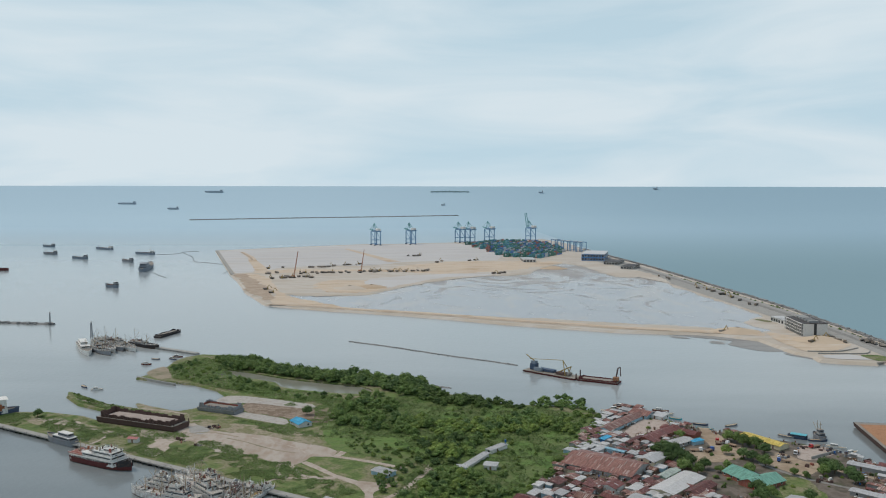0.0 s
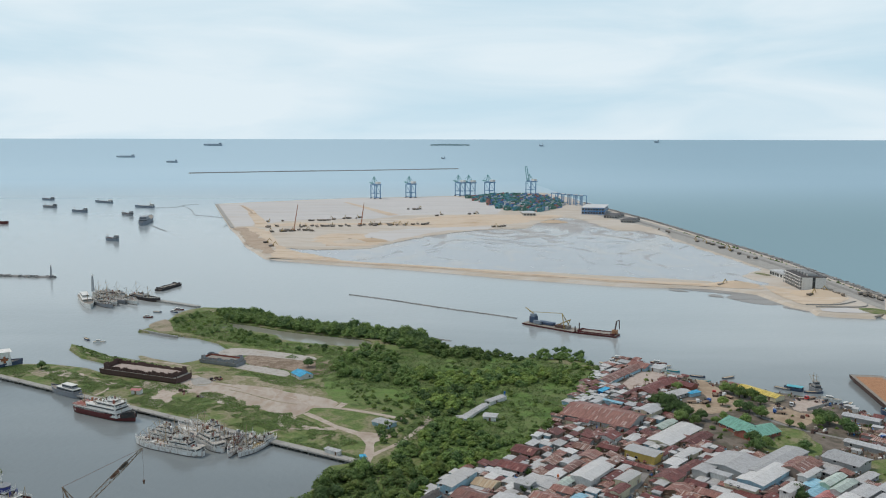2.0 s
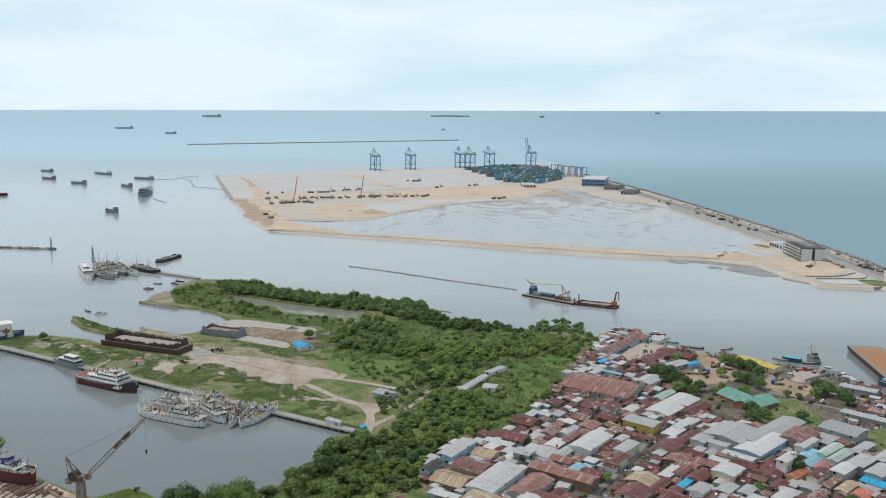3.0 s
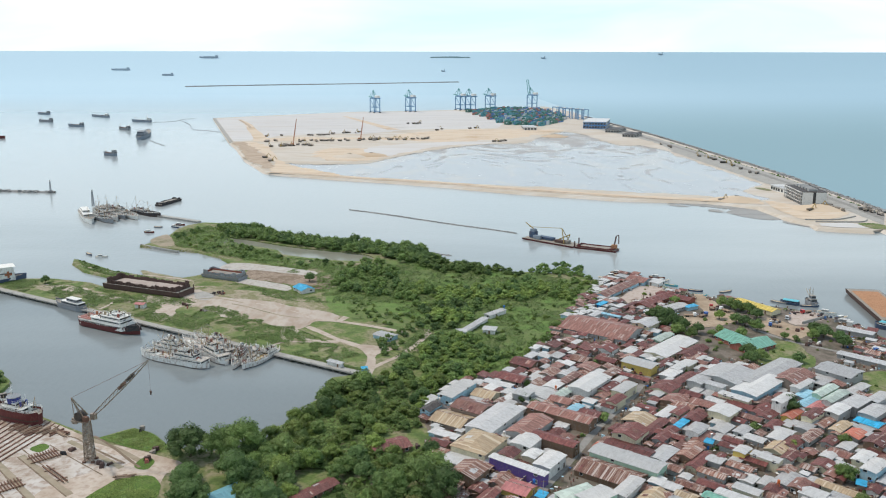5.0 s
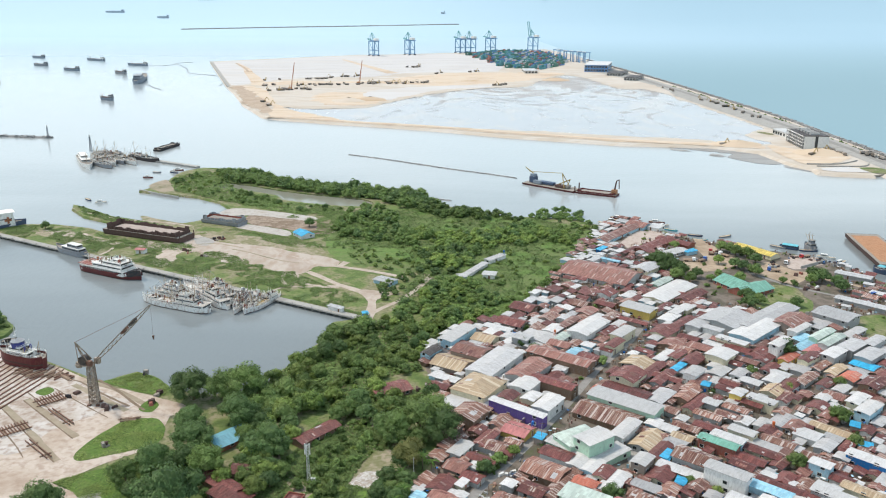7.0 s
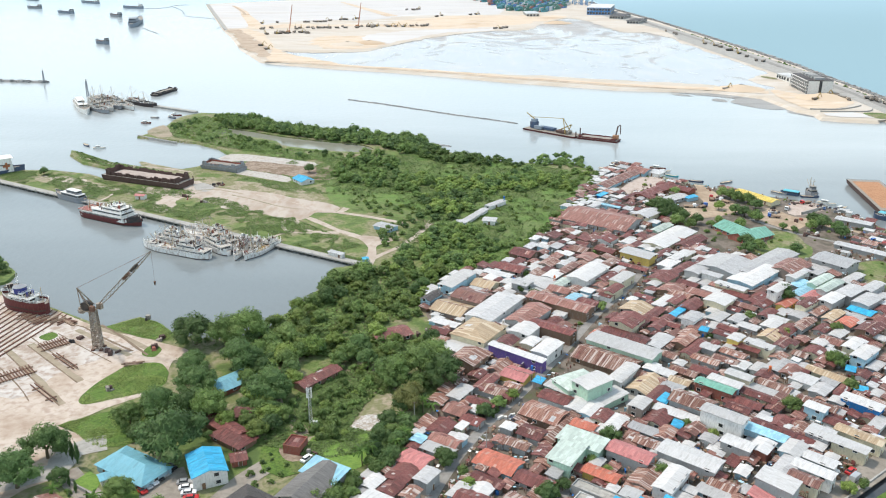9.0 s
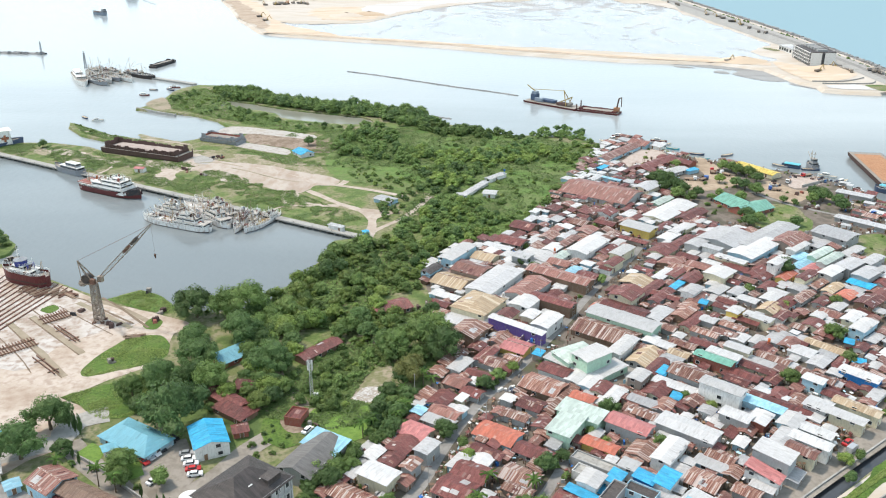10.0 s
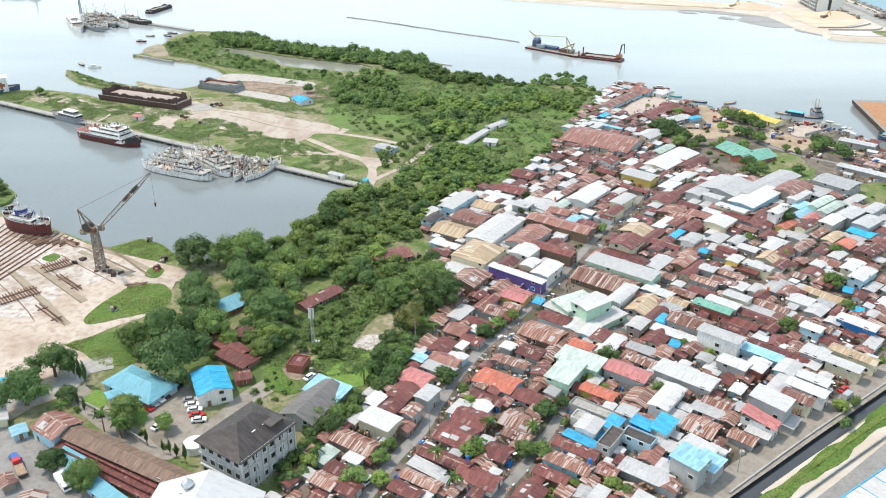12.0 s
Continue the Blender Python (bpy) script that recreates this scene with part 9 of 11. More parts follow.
def vessel(x, y, rot, L, B, F, hull="white", deck="deck", tiers=(), tier_paint="white", hatches=(), masts=(), funnel=None, blunt=False, label="", name="ship", group="", rail=0.8, z=0.0, tilt=0.0, lid="white", draft=1.0, gear=0, awning=None):
    """tiers: (middle, length, width, height, base) in shares of L and B and in metres; hatches: (middle, length, width, height, paint)."""
    ship = thing(name, pose(x, y, z, tilt, 0, rot), label, "barge" if "barge" in name else "boat" if "boat" in name else "ship", group)
    bm, line = hull_mesh(L, B, F, draft, blunt)
    part("hull", bm, SHIP[hull], ship)
    if gear:
        bm, n = bmesh.new(), len(line) - 1
        for s in (0, 1):
            rows = []
            for i, pair in enumerate(line):
                rake = max(0.0, i / n - 0.8) * L * 0.08
                for_z = [(zz, (zz + draft) / (0.3 * F + draft)) for zz in (-0.2, 0.12 * F + 0.12)]
                rows.append([bm.verts.new((pair[s].x - rake + rake * 0.5 * g, pair[s].y * (0.8 + 0.14 * g) * 1.01 + (0.03 if s else -0.03), zz)) for zz, g in for_z])
            for p, q in zip(rows, rows[1:]):
                bm.faces.new((p[0], p[1], q[1], q[0]))
        part("waterline", bm, SHIP["waterline"], ship, "dark fouled band at the waterline")
    bm = bmesh.new()
    rows = [(bm.verts.new(a + Vector((0, 0, 0.03))), bm.verts.new(b + Vector((0, 0, 0.03)))) for a, b in line]
    for p, q in zip(rows, rows[1:]):
        bm.faces.new((p[0], q[0], q[1], p[1]))
    part("deck", bm, SHIP[deck], ship)
    if rail:
        for k in (0, 1):
            bm = bmesh.new()
            pts = [r[k] for r in line]
            rows = [[bm.verts.new(p + Vector((0, s * 0.08, h))) for s, h in ((-1, 0), (-1, rail), (1, rail), (1, 0))] for p in pts]
            for p, q in zip(rows, rows[1:]):
                for i in range(3):
                    bm.faces.new((p[i], p[i + 1], q[i + 1], q[i]))
            bmesh.ops.recalc_face_normals(bm, faces=bm.faces)
            part("bulwark", bm, SHIP[hull], ship)
    for m, l, w, h, base in tiers:
        bm = bmesh.new()
        box(bm, m * L, 0, F + base - 0.4, l * L, w * B, h + 0.4, 0, 0.95)
        house_ = part("deckhouse", bm, SHIP[tier_paint], ship)
        bm = bmesh.new()
        box(bm, m * L, 0, F + base + h, l * L * 1.03, w * B * 1.03, 0.14)
        part("roof", bm, SHIP[lid], house_)
        count = max(2, int(l * L / 1.9))
        for s in (-1, 1):
            bm = bmesh.new()
            box(bm, m * L, s * (w * B / 2 * 0.975), F + base + h * 0.48, l * L * 0.9, 0.14, min(0.6, h * 0.26))
            part("window_band", bm, DARK_OPENING, house_)
            bm = bmesh.new()
            box(bm, m * L + s * l * L * 0.488, 0, F + base + h * 0.48, 0.14, w * B * 0.84, min(0.8, h * 0.34))
            part("window_band", bm, DARK_OPENING, house_)
    if awning:
        m, l, w, h, col = awning
        bm = bmesh.new()
        box(bm, m * L, 0, F + h, l * L, w * B, 0.15)
        part("awning", bm, SHIP[col], ship)
    for m, l, w, h, col in hatches:
        bm = bmesh.new()
        box(bm, m * L, 0, F - 0.1, l * L, w * B, h + 0.1)
        part("hatch", bm, SHIP[col], ship)
    for m, h in masts:
        bm = bmesh.new()
        tube(bm, (m * L, 0, F), (m * L, 0, F + h), 0.16 + h * 0.008, 7, 0.08)
        beam(bm, (m * L, -1.2, F + h * 0.8), (m * L, 1.2, F + h * 0.8), 0.12)
        beam(bm, (m * L, 0, F + h * 0.3), (m * L + h * 0.5, 0, F + h * 0.75), 0.16)
        part("mast", bm, SHIP["tan"], ship)
    dice = random.Random(int(abs(x * 7 + y * 3)))
    bm, tones = bmesh.new(), ("white", "white", "tan", "deck", "white", "grey", "clay", "rust")
    for _ in range(int(gear * 2.6)):
        first = len(bm.faces)
        gx, gy, gz = dice.uniform(-0.42, 0.38) * L, dice.uniform(-0.36, 0.36) * B, F - 0.1
        for m, l, w, h, base in tiers:
            if abs(gx - m * L) < l * L * 0.47 and abs(gy) < w * B * 0.42:
                gz = F + base + h + 0.1
        box(bm, gx, gy, gz, dice.uniform(0.3, 1.6), dice.uniform(0.3, 1.1), dice.uniform(0.5, 2.0), dice.uniform(0, 3), dice.uniform(0.6, 1))
        bm.faces.ensure_lookup_table()
        kind_ = dice.randrange(8)
        for f in bm.faces[first:]:
            f.material_index = kind_
    for _ in range(gear // 2):
        first = len(bm.faces)
        gx, gy = dice.uniform(-0.42, 0.38) * L, dice.uniform(-0.34, 0.34) * B
        beam(bm, (gx, gy, F), (gx + dice.uniform(-1.5, 1.5), gy + dice.uniform(-0.6, 0.6), F + dice.uniform(3, 7)), 0.14)
        bm.faces.ensure_lookup_table()
        for f in bm.faces[first:]:
            f.material_index = 2 if _ % 3 else 0
    if gear:
        tagged(part("deck_gear", bm, [SHIP[c] for c in tones], ship), "clutter of winches, boxes and pipes", kind="stuff")
        # open rails and rigging
        for k in (0, 1):
            bm = bmesh.new()
            pts = [r[k] + Vector((0, 0, rail)) for r in line]
            for p, q in zip(pts, pts[1:]):
                beam(bm, p + Vector((0, 0, 0.95)), q + Vector((0, 0, 0.95)), 0.09)
                beam(bm, p + Vector((0, 0, 0.5)), q + Vector((0, 0, 0.5)), 0.06)
                for u in (0.0, 0.5):
                    g = p.lerp(q, u)
                    beam(bm, g, g + Vector((0, 0, 0.95)), 0.08)
            part("railing", bm, SHIP["white"], ship)
        for m, h in masts:
            for end in (line[0][0], line[-1][0]):
                bm = bmesh.new()
                tube(bm, (m * L, 0, F + h), (end.x, 0, end.z + 0.8), 0.05, 4)
                part("stay", bm, SHIP["grey"], ship)
        for m, l, w, h, base in tiers:
            bm = bmesh.new()
            z_ = F + base + h + 0.14
            cs = [(m * L + i * l * L * 0.5, j * w * B * 0.5) for i, j in ((-1, -1), (1, -1), (1, 1), (-1, 1))]
            for a_, b_ in zip(cs, cs[1:] + cs[:1]):
                beam(bm, (*a_, z_ + 0.9), (*b_, z_ + 0.9), 0.08)
                for u in (0.0, 0.25, 0.5, 0.75):
                    g = Vector((*a_, z_)).lerp(Vector((*b_, z_)), u)
                    beam(bm, g, g + Vector((0, 0, 0.9)), 0.07)
            part("railing", bm, SHIP["white"], ship)
    else:
        bm.free()
    if funnel:
        m, h, r, col = funnel
        bm = bmesh.new()
        tube(bm, (m * L, 0, F + 1), (m * L, 0, F + h), r, 10, r * 0.9)
        part("funnel", bm, SHIP[col], ship)
    return ship


IN_BASIN = "ships moored in the basin"
ferry = vessel(-184.9, 447.7, -28, 46.3, 10.5, 2.2, "red", "deck", [(-0.03, 0.72, 0.96, 2.2, 0), (0.05, 0.5, 0.9, 2.1, 2.3), (0.13, 0.3, 0.8, 1.9, 4.5), (0.17, 0.1, 0.5, 1.3, 6.5)], masts=[(0.24, 11), (-0.34, 10)], awning=(-0.31, 0.26, 0.9, 2.6, "clay"), funnel=(-0.2, 6.4, 0.7, "orange"), label="old ferry with a dark red hull, white decks, black bow", group=IN_BASIN, rail=1.0, gear=26)
bm_ = bmesh.new()
for s_ in (-1, 1):
    beam(bm_, (17.6, s_ * 3.6, 3.6), (23.8, s_ * 0.6, 4.2), 0.5, 3.2)
box(bm_, 17.2, 0, 1.9, 1.0, 7.4, 2.6)
part("bow_ramp", bm_, SHIP["black"], ferry, "black bow door and bulwarks")
vessel(-222.8, 485.4, 147.3, 27.6, 6.5, 2.4, "grey", "deck", [(-0.1, 0.6, 0.8, 2.3, 0), (-0.15, 0.35, 0.6, 2.0, 2.4)], masts=[(0.1, 8)], tier_paint="grey", label="small grey vessel with a weathered white deckhouse", group=IN_BASIN)
vessel(-132.9, 395.8, 155.7, 41.4, 7.8, 2.0, "streaked", "pale", [(-0.24, 0.46, 0.86, 2.1, 0), (-0.2, 0.28, 0.76, 1.9, 2.2), (-0.17, 0.13, 0.6, 1.6, 4.2), (0.36, 0.12, 0.4, 1.2, 0.5)], hatches=[(0.1, 0.2, 0.5, 0.8, "pale"), (0.27, 0.1, 0.4, 0.7, "white")], masts=[(0.05, 10), (-0.3, 13), (0.3, 8)], label="rust-streaked white fishing ship laid up in the basin", group=IN_BASIN, lid="pale", gear=34)
vessel(-137.3, 406.9, 153.6, 25.8, 7.0, 2.4, "streaked", "pale", [(0.0, 0.66, 0.86, 2.1, 0), (-0.02, 0.42, 0.72, 1.9, 2.2), (0.04, 0.18, 0.54, 1.5, 4.2)], masts=[(0.2, 9), (-0.2, 11)], label="white fishing ship moored alongside another", group=IN_BASIN, lid="pale", gear=34)
vessel(-121.5, 408.4, 133.4, 45.5, 7.5, 2.0, "streaked", "pale", [(-0.24, 0.42, 0.84, 2.2, 0), (-0.22, 0.26, 0.7, 2.0, 2.3), (-0.18, 0.12, 0.5, 1.6, 4.4)], hatches=[(0.1, 0.3, 0.6, 1.0, "pale"), (0.3, 0.12, 0.4, 0.8, "white")], masts=[(0.05, 9), (-0.3, 11)], label="white fishing ship with a cluttered pale deck", group=IN_BASIN, lid="pale", gear=30)
vessel(-117.1, 413.4, 132.8, 46, 7.0, 2.0, "streaked", "pale", [(-0.1, 0.5, 0.84, 2.2, 0), (-0.1, 0.3, 0.68, 2.0, 2.3), (-0.06, 0.14, 0.5, 1.6, 4.4), (0.33, 0.1, 0.4, 1.2, 0.5)], hatches=[(0.22, 0.2, 0.5, 0.9, "white")], masts=[(0.15, 10), (-0.3, 9)], label="white fishing ship against the quay", group=IN_BASIN, lid="pale", gear=34)
vessel(-100.9, 399.8, -92, 29.6, 5.0, 1.4, "streaked", "pale", [(-0.05, 0.4, 0.76, 2.0, 0), (-0.08, 0.22, 0.6, 1.8, 2.1)], masts=[(0.2, 7)], label="small white boat with red rails", group=IN_BASIN, tier_paint="white", lid="red", gear=24)
vessel(-94.9, 398.1, -97.1, 26.4, 5.4, 1.4, "streaked", "pale", [(-0.1, 0.4, 0.76, 2.0, 0), (-0.12, 0.22, 0.6, 1.8, 2.1)], masts=[(0.15, 8)], label="small white working boat with a low deckhouse", group=IN_BASIN, lid="pale", gear=30)
vessel(-89.7, 399.3, -113.2, 26.1, 6.0, 1.4, "streaked", "pale", [(-0.2, 0.3, 0.76, 2.0, 0)], hatches=[(0.1, 0.36, 0.5, 0.8, "yellow")], masts=[(0.1, 7)], label="white wooden boat with yellow deck gear", group=IN_BASIN, lid="pale", gear=30)
vessel(-194.6, 351.6, 38, 6.5, 2.0, 0.8, "black", "deck", [(-0.1, 0.4, 0.7, 1.0, 0)], label="small dark boat beside a wooded point", name="boat", rail=0.15, tier_paint="rust", lid="deck")
# on the slip, and ashore
tug = vessel(-174.9, 324.2, 158.6, 24.0, 7.6, 2.4, "red", "deck", [(0.0, 0.46, 0.76, 2.0, 0), (0.06, 0.26, 0.6, 1.6, 2.1)], masts=[], label="tug with a dark red hull propped on the slipway", name="tug_boat", z=3.6, lid="white", draft=1.9, gear=14, rail=1.0)
bm_ = bmesh.new()
tube(bm_, (1.6, 0, 5.7), (1.6, 0, 8.2), 2.5, 10, 2.7)
part("wheelhouse", bm_, SHIP["navy"], tug, "rounded navy blue wheelhouse")
bm_ = bmesh.new()
tube(bm_, (1.6, 0, 8.18), (1.6, 0, 8.4), 2.9, 10)
part("roof", bm_, SHIP["grey"], tug)
bm_ = bmesh.new()
tube(bm_, (2.6, 0, 8.3), (2.6, 0, 14.5), 0.2, 6, 0.08)
beam(bm_, (2.6, -1.0, 12.2), (2.6, 1.0, 12.2), 0.12)
beam(bm_, (2.6, -0.7, 10.6), (2.6, 0.7, 10.6), 0.12)
part("mast", bm_, SHIP["white"], tug)
for s_ in (-1, 1):
    bm_ = bmesh.new()
    tube(bm_, (-3.4, s_ * 1.5, 4.2), (-3.6, s_ * 1.5, 7.0), 0.55, 10, 0.45)
    part("funnel", bm_, SHIP["navy"], tug)
for k in range(4):
    q_ = (-174.0, 323.5)
    bm_ = bmesh.new()
    box(bm_, 0, 0, 0, 3.0, 1.2, 1.3)
    tagged(obj("keel_block", bm_, OLD_TIMBER, m=pose(q_[0] - 7 + k * 4.6, q_[1] - 0.9 * (k - 1.5), LEVEL)), "stacked timber keel block under a tug", "block", "keel blocks")


def barge(x, y, rot, L, B, F, hull, wall, load, label, z=0.0, name="barge", lining=None):
    """A flat barge: a raked box with raised walls round a loaded hold."""
    b = thing(name, pose(x, y, z, 0, 0, rot), label, "barge")
    bm, line = hull_mesh(L, B, F, 1.0, True)
    part("hull", bm, SHIP[hull], b)
    bm = bmesh.new()
    box(bm, 0, 0, F - 0.05, L * 0.985, B * 0.97, 0.12)
    part("deck", bm, SHIP["deck"], b)
    if wall:
        # plates of uneven height, some of them torn away
        for sx, sy, cx, cy in ((L * 0.9, 0.3, 0, B * 0.43), (L * 0.9, 0.3, 0, -B * 0.43), (0.3, B * 0.84, L * 0.45, 0), (0.3, B * 0.84, -L * 0.45, 0)):
            bm, along, span = bmesh.new(), sx > sy, max(sx, sy)
            n, rows = max(3, int(span / 3.2)), []
            for k in range(n):
                h = max(0.3, wall * (1.0 + 0.55 * noise.noise((k * 0.9, cx + cy, L)) + (0.5 if k in (0, n - 1) else 0.0)))
                for u in (k / n - 0.5, (k + 0.96) / n - 0.5):
                    rows.append([bm.verts.new((cx + u * span, cy + o, F + q) if along else (cx + o, cy + u * span, F + q)) for o, q in ((-0.15, 0), (-0.15, h), (0.15, h), (0.15, 0))])
            for p, q in zip(rows, rows[1:]):
                for i in range(4):
                    bm.faces.new((p[i], p[(i + 1) % 4], q[(i + 1) % 4], q[i]))
            bm.faces.new(rows[0])
            bm.faces.new(list(reversed(rows[-1])))
            bmesh.ops.recalc_face_normals(bm, faces=bm.faces)
            part("side_wall", bm, SHIP[hull], b)
            if lining:
                bm = bmesh.new()
                box(bm, cx * 0.985, cy * 0.97, F, sx * 0.96 if sx > sy else 0.1, sy * 0.96 if sy > sx else 0.1, wall * 0.95)
                part("hold_lining", bm, SHIP[lining], b, "rust-red inner side of the hold")
        for k in range(int(L / 3)):
            for s in (-1, 1):
                bm = bmesh.new()
                box(bm, -L * 0.44 + k * 3.0, s * (B * 0.43 + 0.3), F, 0.3, 0.5, wall * (1.05 + 0.7 * noise.noise((k * 1.7, s, L))))
                part("stanchion", bm, SHIP[hull], b)
    if load:
        bm = bmesh.new()
        n, m = 16, 6
        g_ = [[bm.verts.new((L * 0.84 * (i / n - 0.5), B * 0.78 * (j / m - 0.5), F + 0.15 + wall * 0.55 * (1 if 0 < i < n and 0 < j < m else 0) + 0.3 * noise.noise((i, j, L)))) for j in range(m + 1)] for i in range(n + 1)]
        for i in range(n):
            for j in range(m):
                bm.faces.new((g_[i][j], g_[i + 1][j], g_[i + 1][j + 1], g_[i][j + 1]))
        part("cargo", bm, SHIP[load], b)
    return b


barge(-187.6, 519.2, -22.6, 60.7, 15, 3.8, "rust", 2.4, "hold", "huge rusty brown barge grounded on the shore with a grey deck", z=1.2)
barge(-147.0, 550.5, -24.0, 30, 11, 2.4, "grey", 1.9, "deck", "grey steel barge with a red-brown hold on the slipway", z=1.6, lining="clay")
barge(-277.6, 844.2, 75, 36, 8, 2.0, "black", 1.0, "deck", "small dark barge anchored in the bay")
barge(261.5, 485.5, -98.6, 66, 20, 3.4, "rust", 0, "ochre", "large rusty orange deck barge moored at the shore")


def dredger():
    x, y, rot, L = 87.6, 667.3, -41.7, 49.3
    d = barge(x, y, rot, L, 13, 1.4, "red", 0, None, "dredger with a red hull, blue house and yellow crane arms", name="dredger")
    def add(name, col, fn):
        bm = bmesh.new()
        fn(bm)
        part(name, bm, SHIP[col], d)
    add("deckhouse", "blue", lambda b: box(b, -L * 0.36, 0, 1.9, 5, 5, 5.0))
    add("deckhouse", "haze", lambda b: box(b, -L * 0.36, 0, 6.9, 4, 4, 2.0))
    add("machinery", "blue", lambda b: box(b, -L * 0.12, 1, 1.9, 15, 5, 1.8))
    add("pump_house", "haze", lambda b: box(b, -L * 0.24, -2.5, 1.9, 7, 3, 2.6))
    add("machinery", "rust", lambda b: box(b, L * 0.2, -1, 1.9, 9, 5, 1.7))
    add("winch", "deck", lambda b: tube(b, (L * 0.33, -3, 3.2), (L * 0.33, 2, 3.2), 1.2, 10))
    add("gantry", "yellow", lambda b: (beam(b, (L * 0.3, -4, 2), (L * 0.2, 0, 13), 0.6), beam(b, (L * 0.3, 4, 2), (L * 0.2, 0, 13), 0.6), beam(b, (L * 0.2, 0, 13), (-L * 0.45, 0, 10), 0.35), beam(b, (-L * 0.36, 0, 9), (-L * 0.52, 0, 13), 0.6)))
    add("boom", "yellow", lambda b: (beam(b, (L * 0.12, 0, 3), (L * 0.36, 0, 9), 0.8), beam(b, (L * 0.36, 0, 9), (L * 0.3, 0, 3), 0.5)))
    add("spud", "rust", lambda b: tube(b, (L * 0.49, 3, -2), (L * 0.49, 3, 7), 0.5, 8))
    add("spud", "rust", lambda b: tube(b, (L * 0.49, -3, -2), (L * 0.49, -3, 5), 0.5, 8))


dredger()


def hopper():
    x, y, rot, L = 120.3, 643.3, -28, 32.3
    h = barge(x, y, rot, L, 11, 1.4, "red", 1.0, "deck", "red hopper barge with an excavator at one end", name="hopper_barge")
    bm = bmesh.new()
    box(bm, L * 0.42, 0, 2.0, 4, 3.5, 3.0)
    part("excavator_body", bm, SHIP["ochre"], h)
    bm = bmesh.new()
    beam(bm, (L * 0.42, 0, 4), (L * 0.46, 0, 12), 0.9)
    beam(bm, (L * 0.46, 0, 12), (L * 0.52, 0, 13), 0.7)
    beam(bm, (L * 0.52, 0, 13), (L * 0.53, 0, 6), 0.6)
    part("boom", bm, SHIP["rust"], h)


hopper()


def hospital_ship():
    x, y, rot, L = -298.1, 538.5, 34.7, 42
    s = vessel(x, y, rot, L, 12, 2.6, "blue", "deck", [(-0.08, 0.84, 0.92, 8.5, 0)], label="white floating clinic on a blue hull, with a red cross", name="clinic_ship", rail=0.8)
    bm = bmesh.new()
    for w, h in ((4.4, 1.4), (1.4, 4.4)):
        box(bm, L * 0.24, -12 * 0.92 / 2 - 0.02, 2.6 + 3.6 - h / 2, w, 0.2, h)
    part("cross", bm, SHIP["orange"], s, "red cross painted on the side")


hospital_ship()
# the pier with laid-up ships
PIER = [(-339.2, 817.7), (-284.5, 785.3), (-218.6, 745)]
tagged(obj("pier", ribbon(PIER, 5, 1.6), CONCRETE), "long grey concrete pier", "pier", kind="structure")
low_wall(PIER, 2.2, 4.6, -0.8, "concrete pier wall")
AT_PIER = "ships laid up at the pier"
vessel(-329.1, 768.1, -61.2, 68.2, 10, 2.6, "white", "deck", [(-0.1, 0.5, 0.8, 2.2, 0), (-0.15, 0.3, 0.62, 2.0, 2.3)], masts=[(0.2, 10)], label="white ship with tiered decks at the pier", group=AT_PIER)
for n, (spot, c) in enumerate((((-315.8, 779.1, -52.5, 70.2), "white"), ((-310.5, 784.6, -51.4, 65), "grey"), ((-297.7, 778.9, -48.4, 59.5), "white"), ((-280.4, 784.3, -37, 46.7), "black"), ((-309.8, 756.7, -46.1, 43.8), "grey"))):
    vessel(*spot, 9, 2.2, c, "deck", [(-0.15, 0.42, 0.8, 2.0, 0), (-0.2, 0.24, 0.6, 1.9, 2.1)][: 2 if n != 3 else 1], gear=16, masts=[(0.1, 11), (-0.3, 14)], label=("white", "grey", "white", "dark", "grey")[n] + " laid-up ship with cluttered decks beside the pier", group=AT_PIER, lid="deck", tier_paint="white" if n != 3 else "grey")


def beacon(x, y, h, label):
    b = thing("beacon", pose(x, y, 1.0), label, "beacon")
    bm = bmesh.new()
    n = 7
    for k in range(n):
        for i in range(4):
            a, c = i * math.tau / 4, (i + 1) * math.tau / 4
            ra, rb = h * (0.09 - 0.05 * k / n), h * (0.09 - 0.05 * (k + 1) / n)
            beam(bm, (ra * math.cos(a), ra * math.sin(a), h * k / n), (rb * math.cos(a), rb * math.sin(a), h * (k + 1) / n), h * 0.022)
            beam(bm, (ra * math.cos(a), ra * math.sin(a), h * k / n), (rb * math.cos(c), rb * math.sin(c), h * (k + 1) / n), h * 0.014)
    part("lattice", bm, SHIP["grey"], b)
    bm = bmesh.new()
    tube(bm, (0, 0, h), (0, 0, h * 1.12), h * 0.05, 8)
    part("lantern", bm, SHIP["white"], b)


beacon(-344.2, 820.4, 15, "lattice signal tower on the pier")
beacon(-424.4, 905.6, 12, "lattice light beacon on a breakwater")


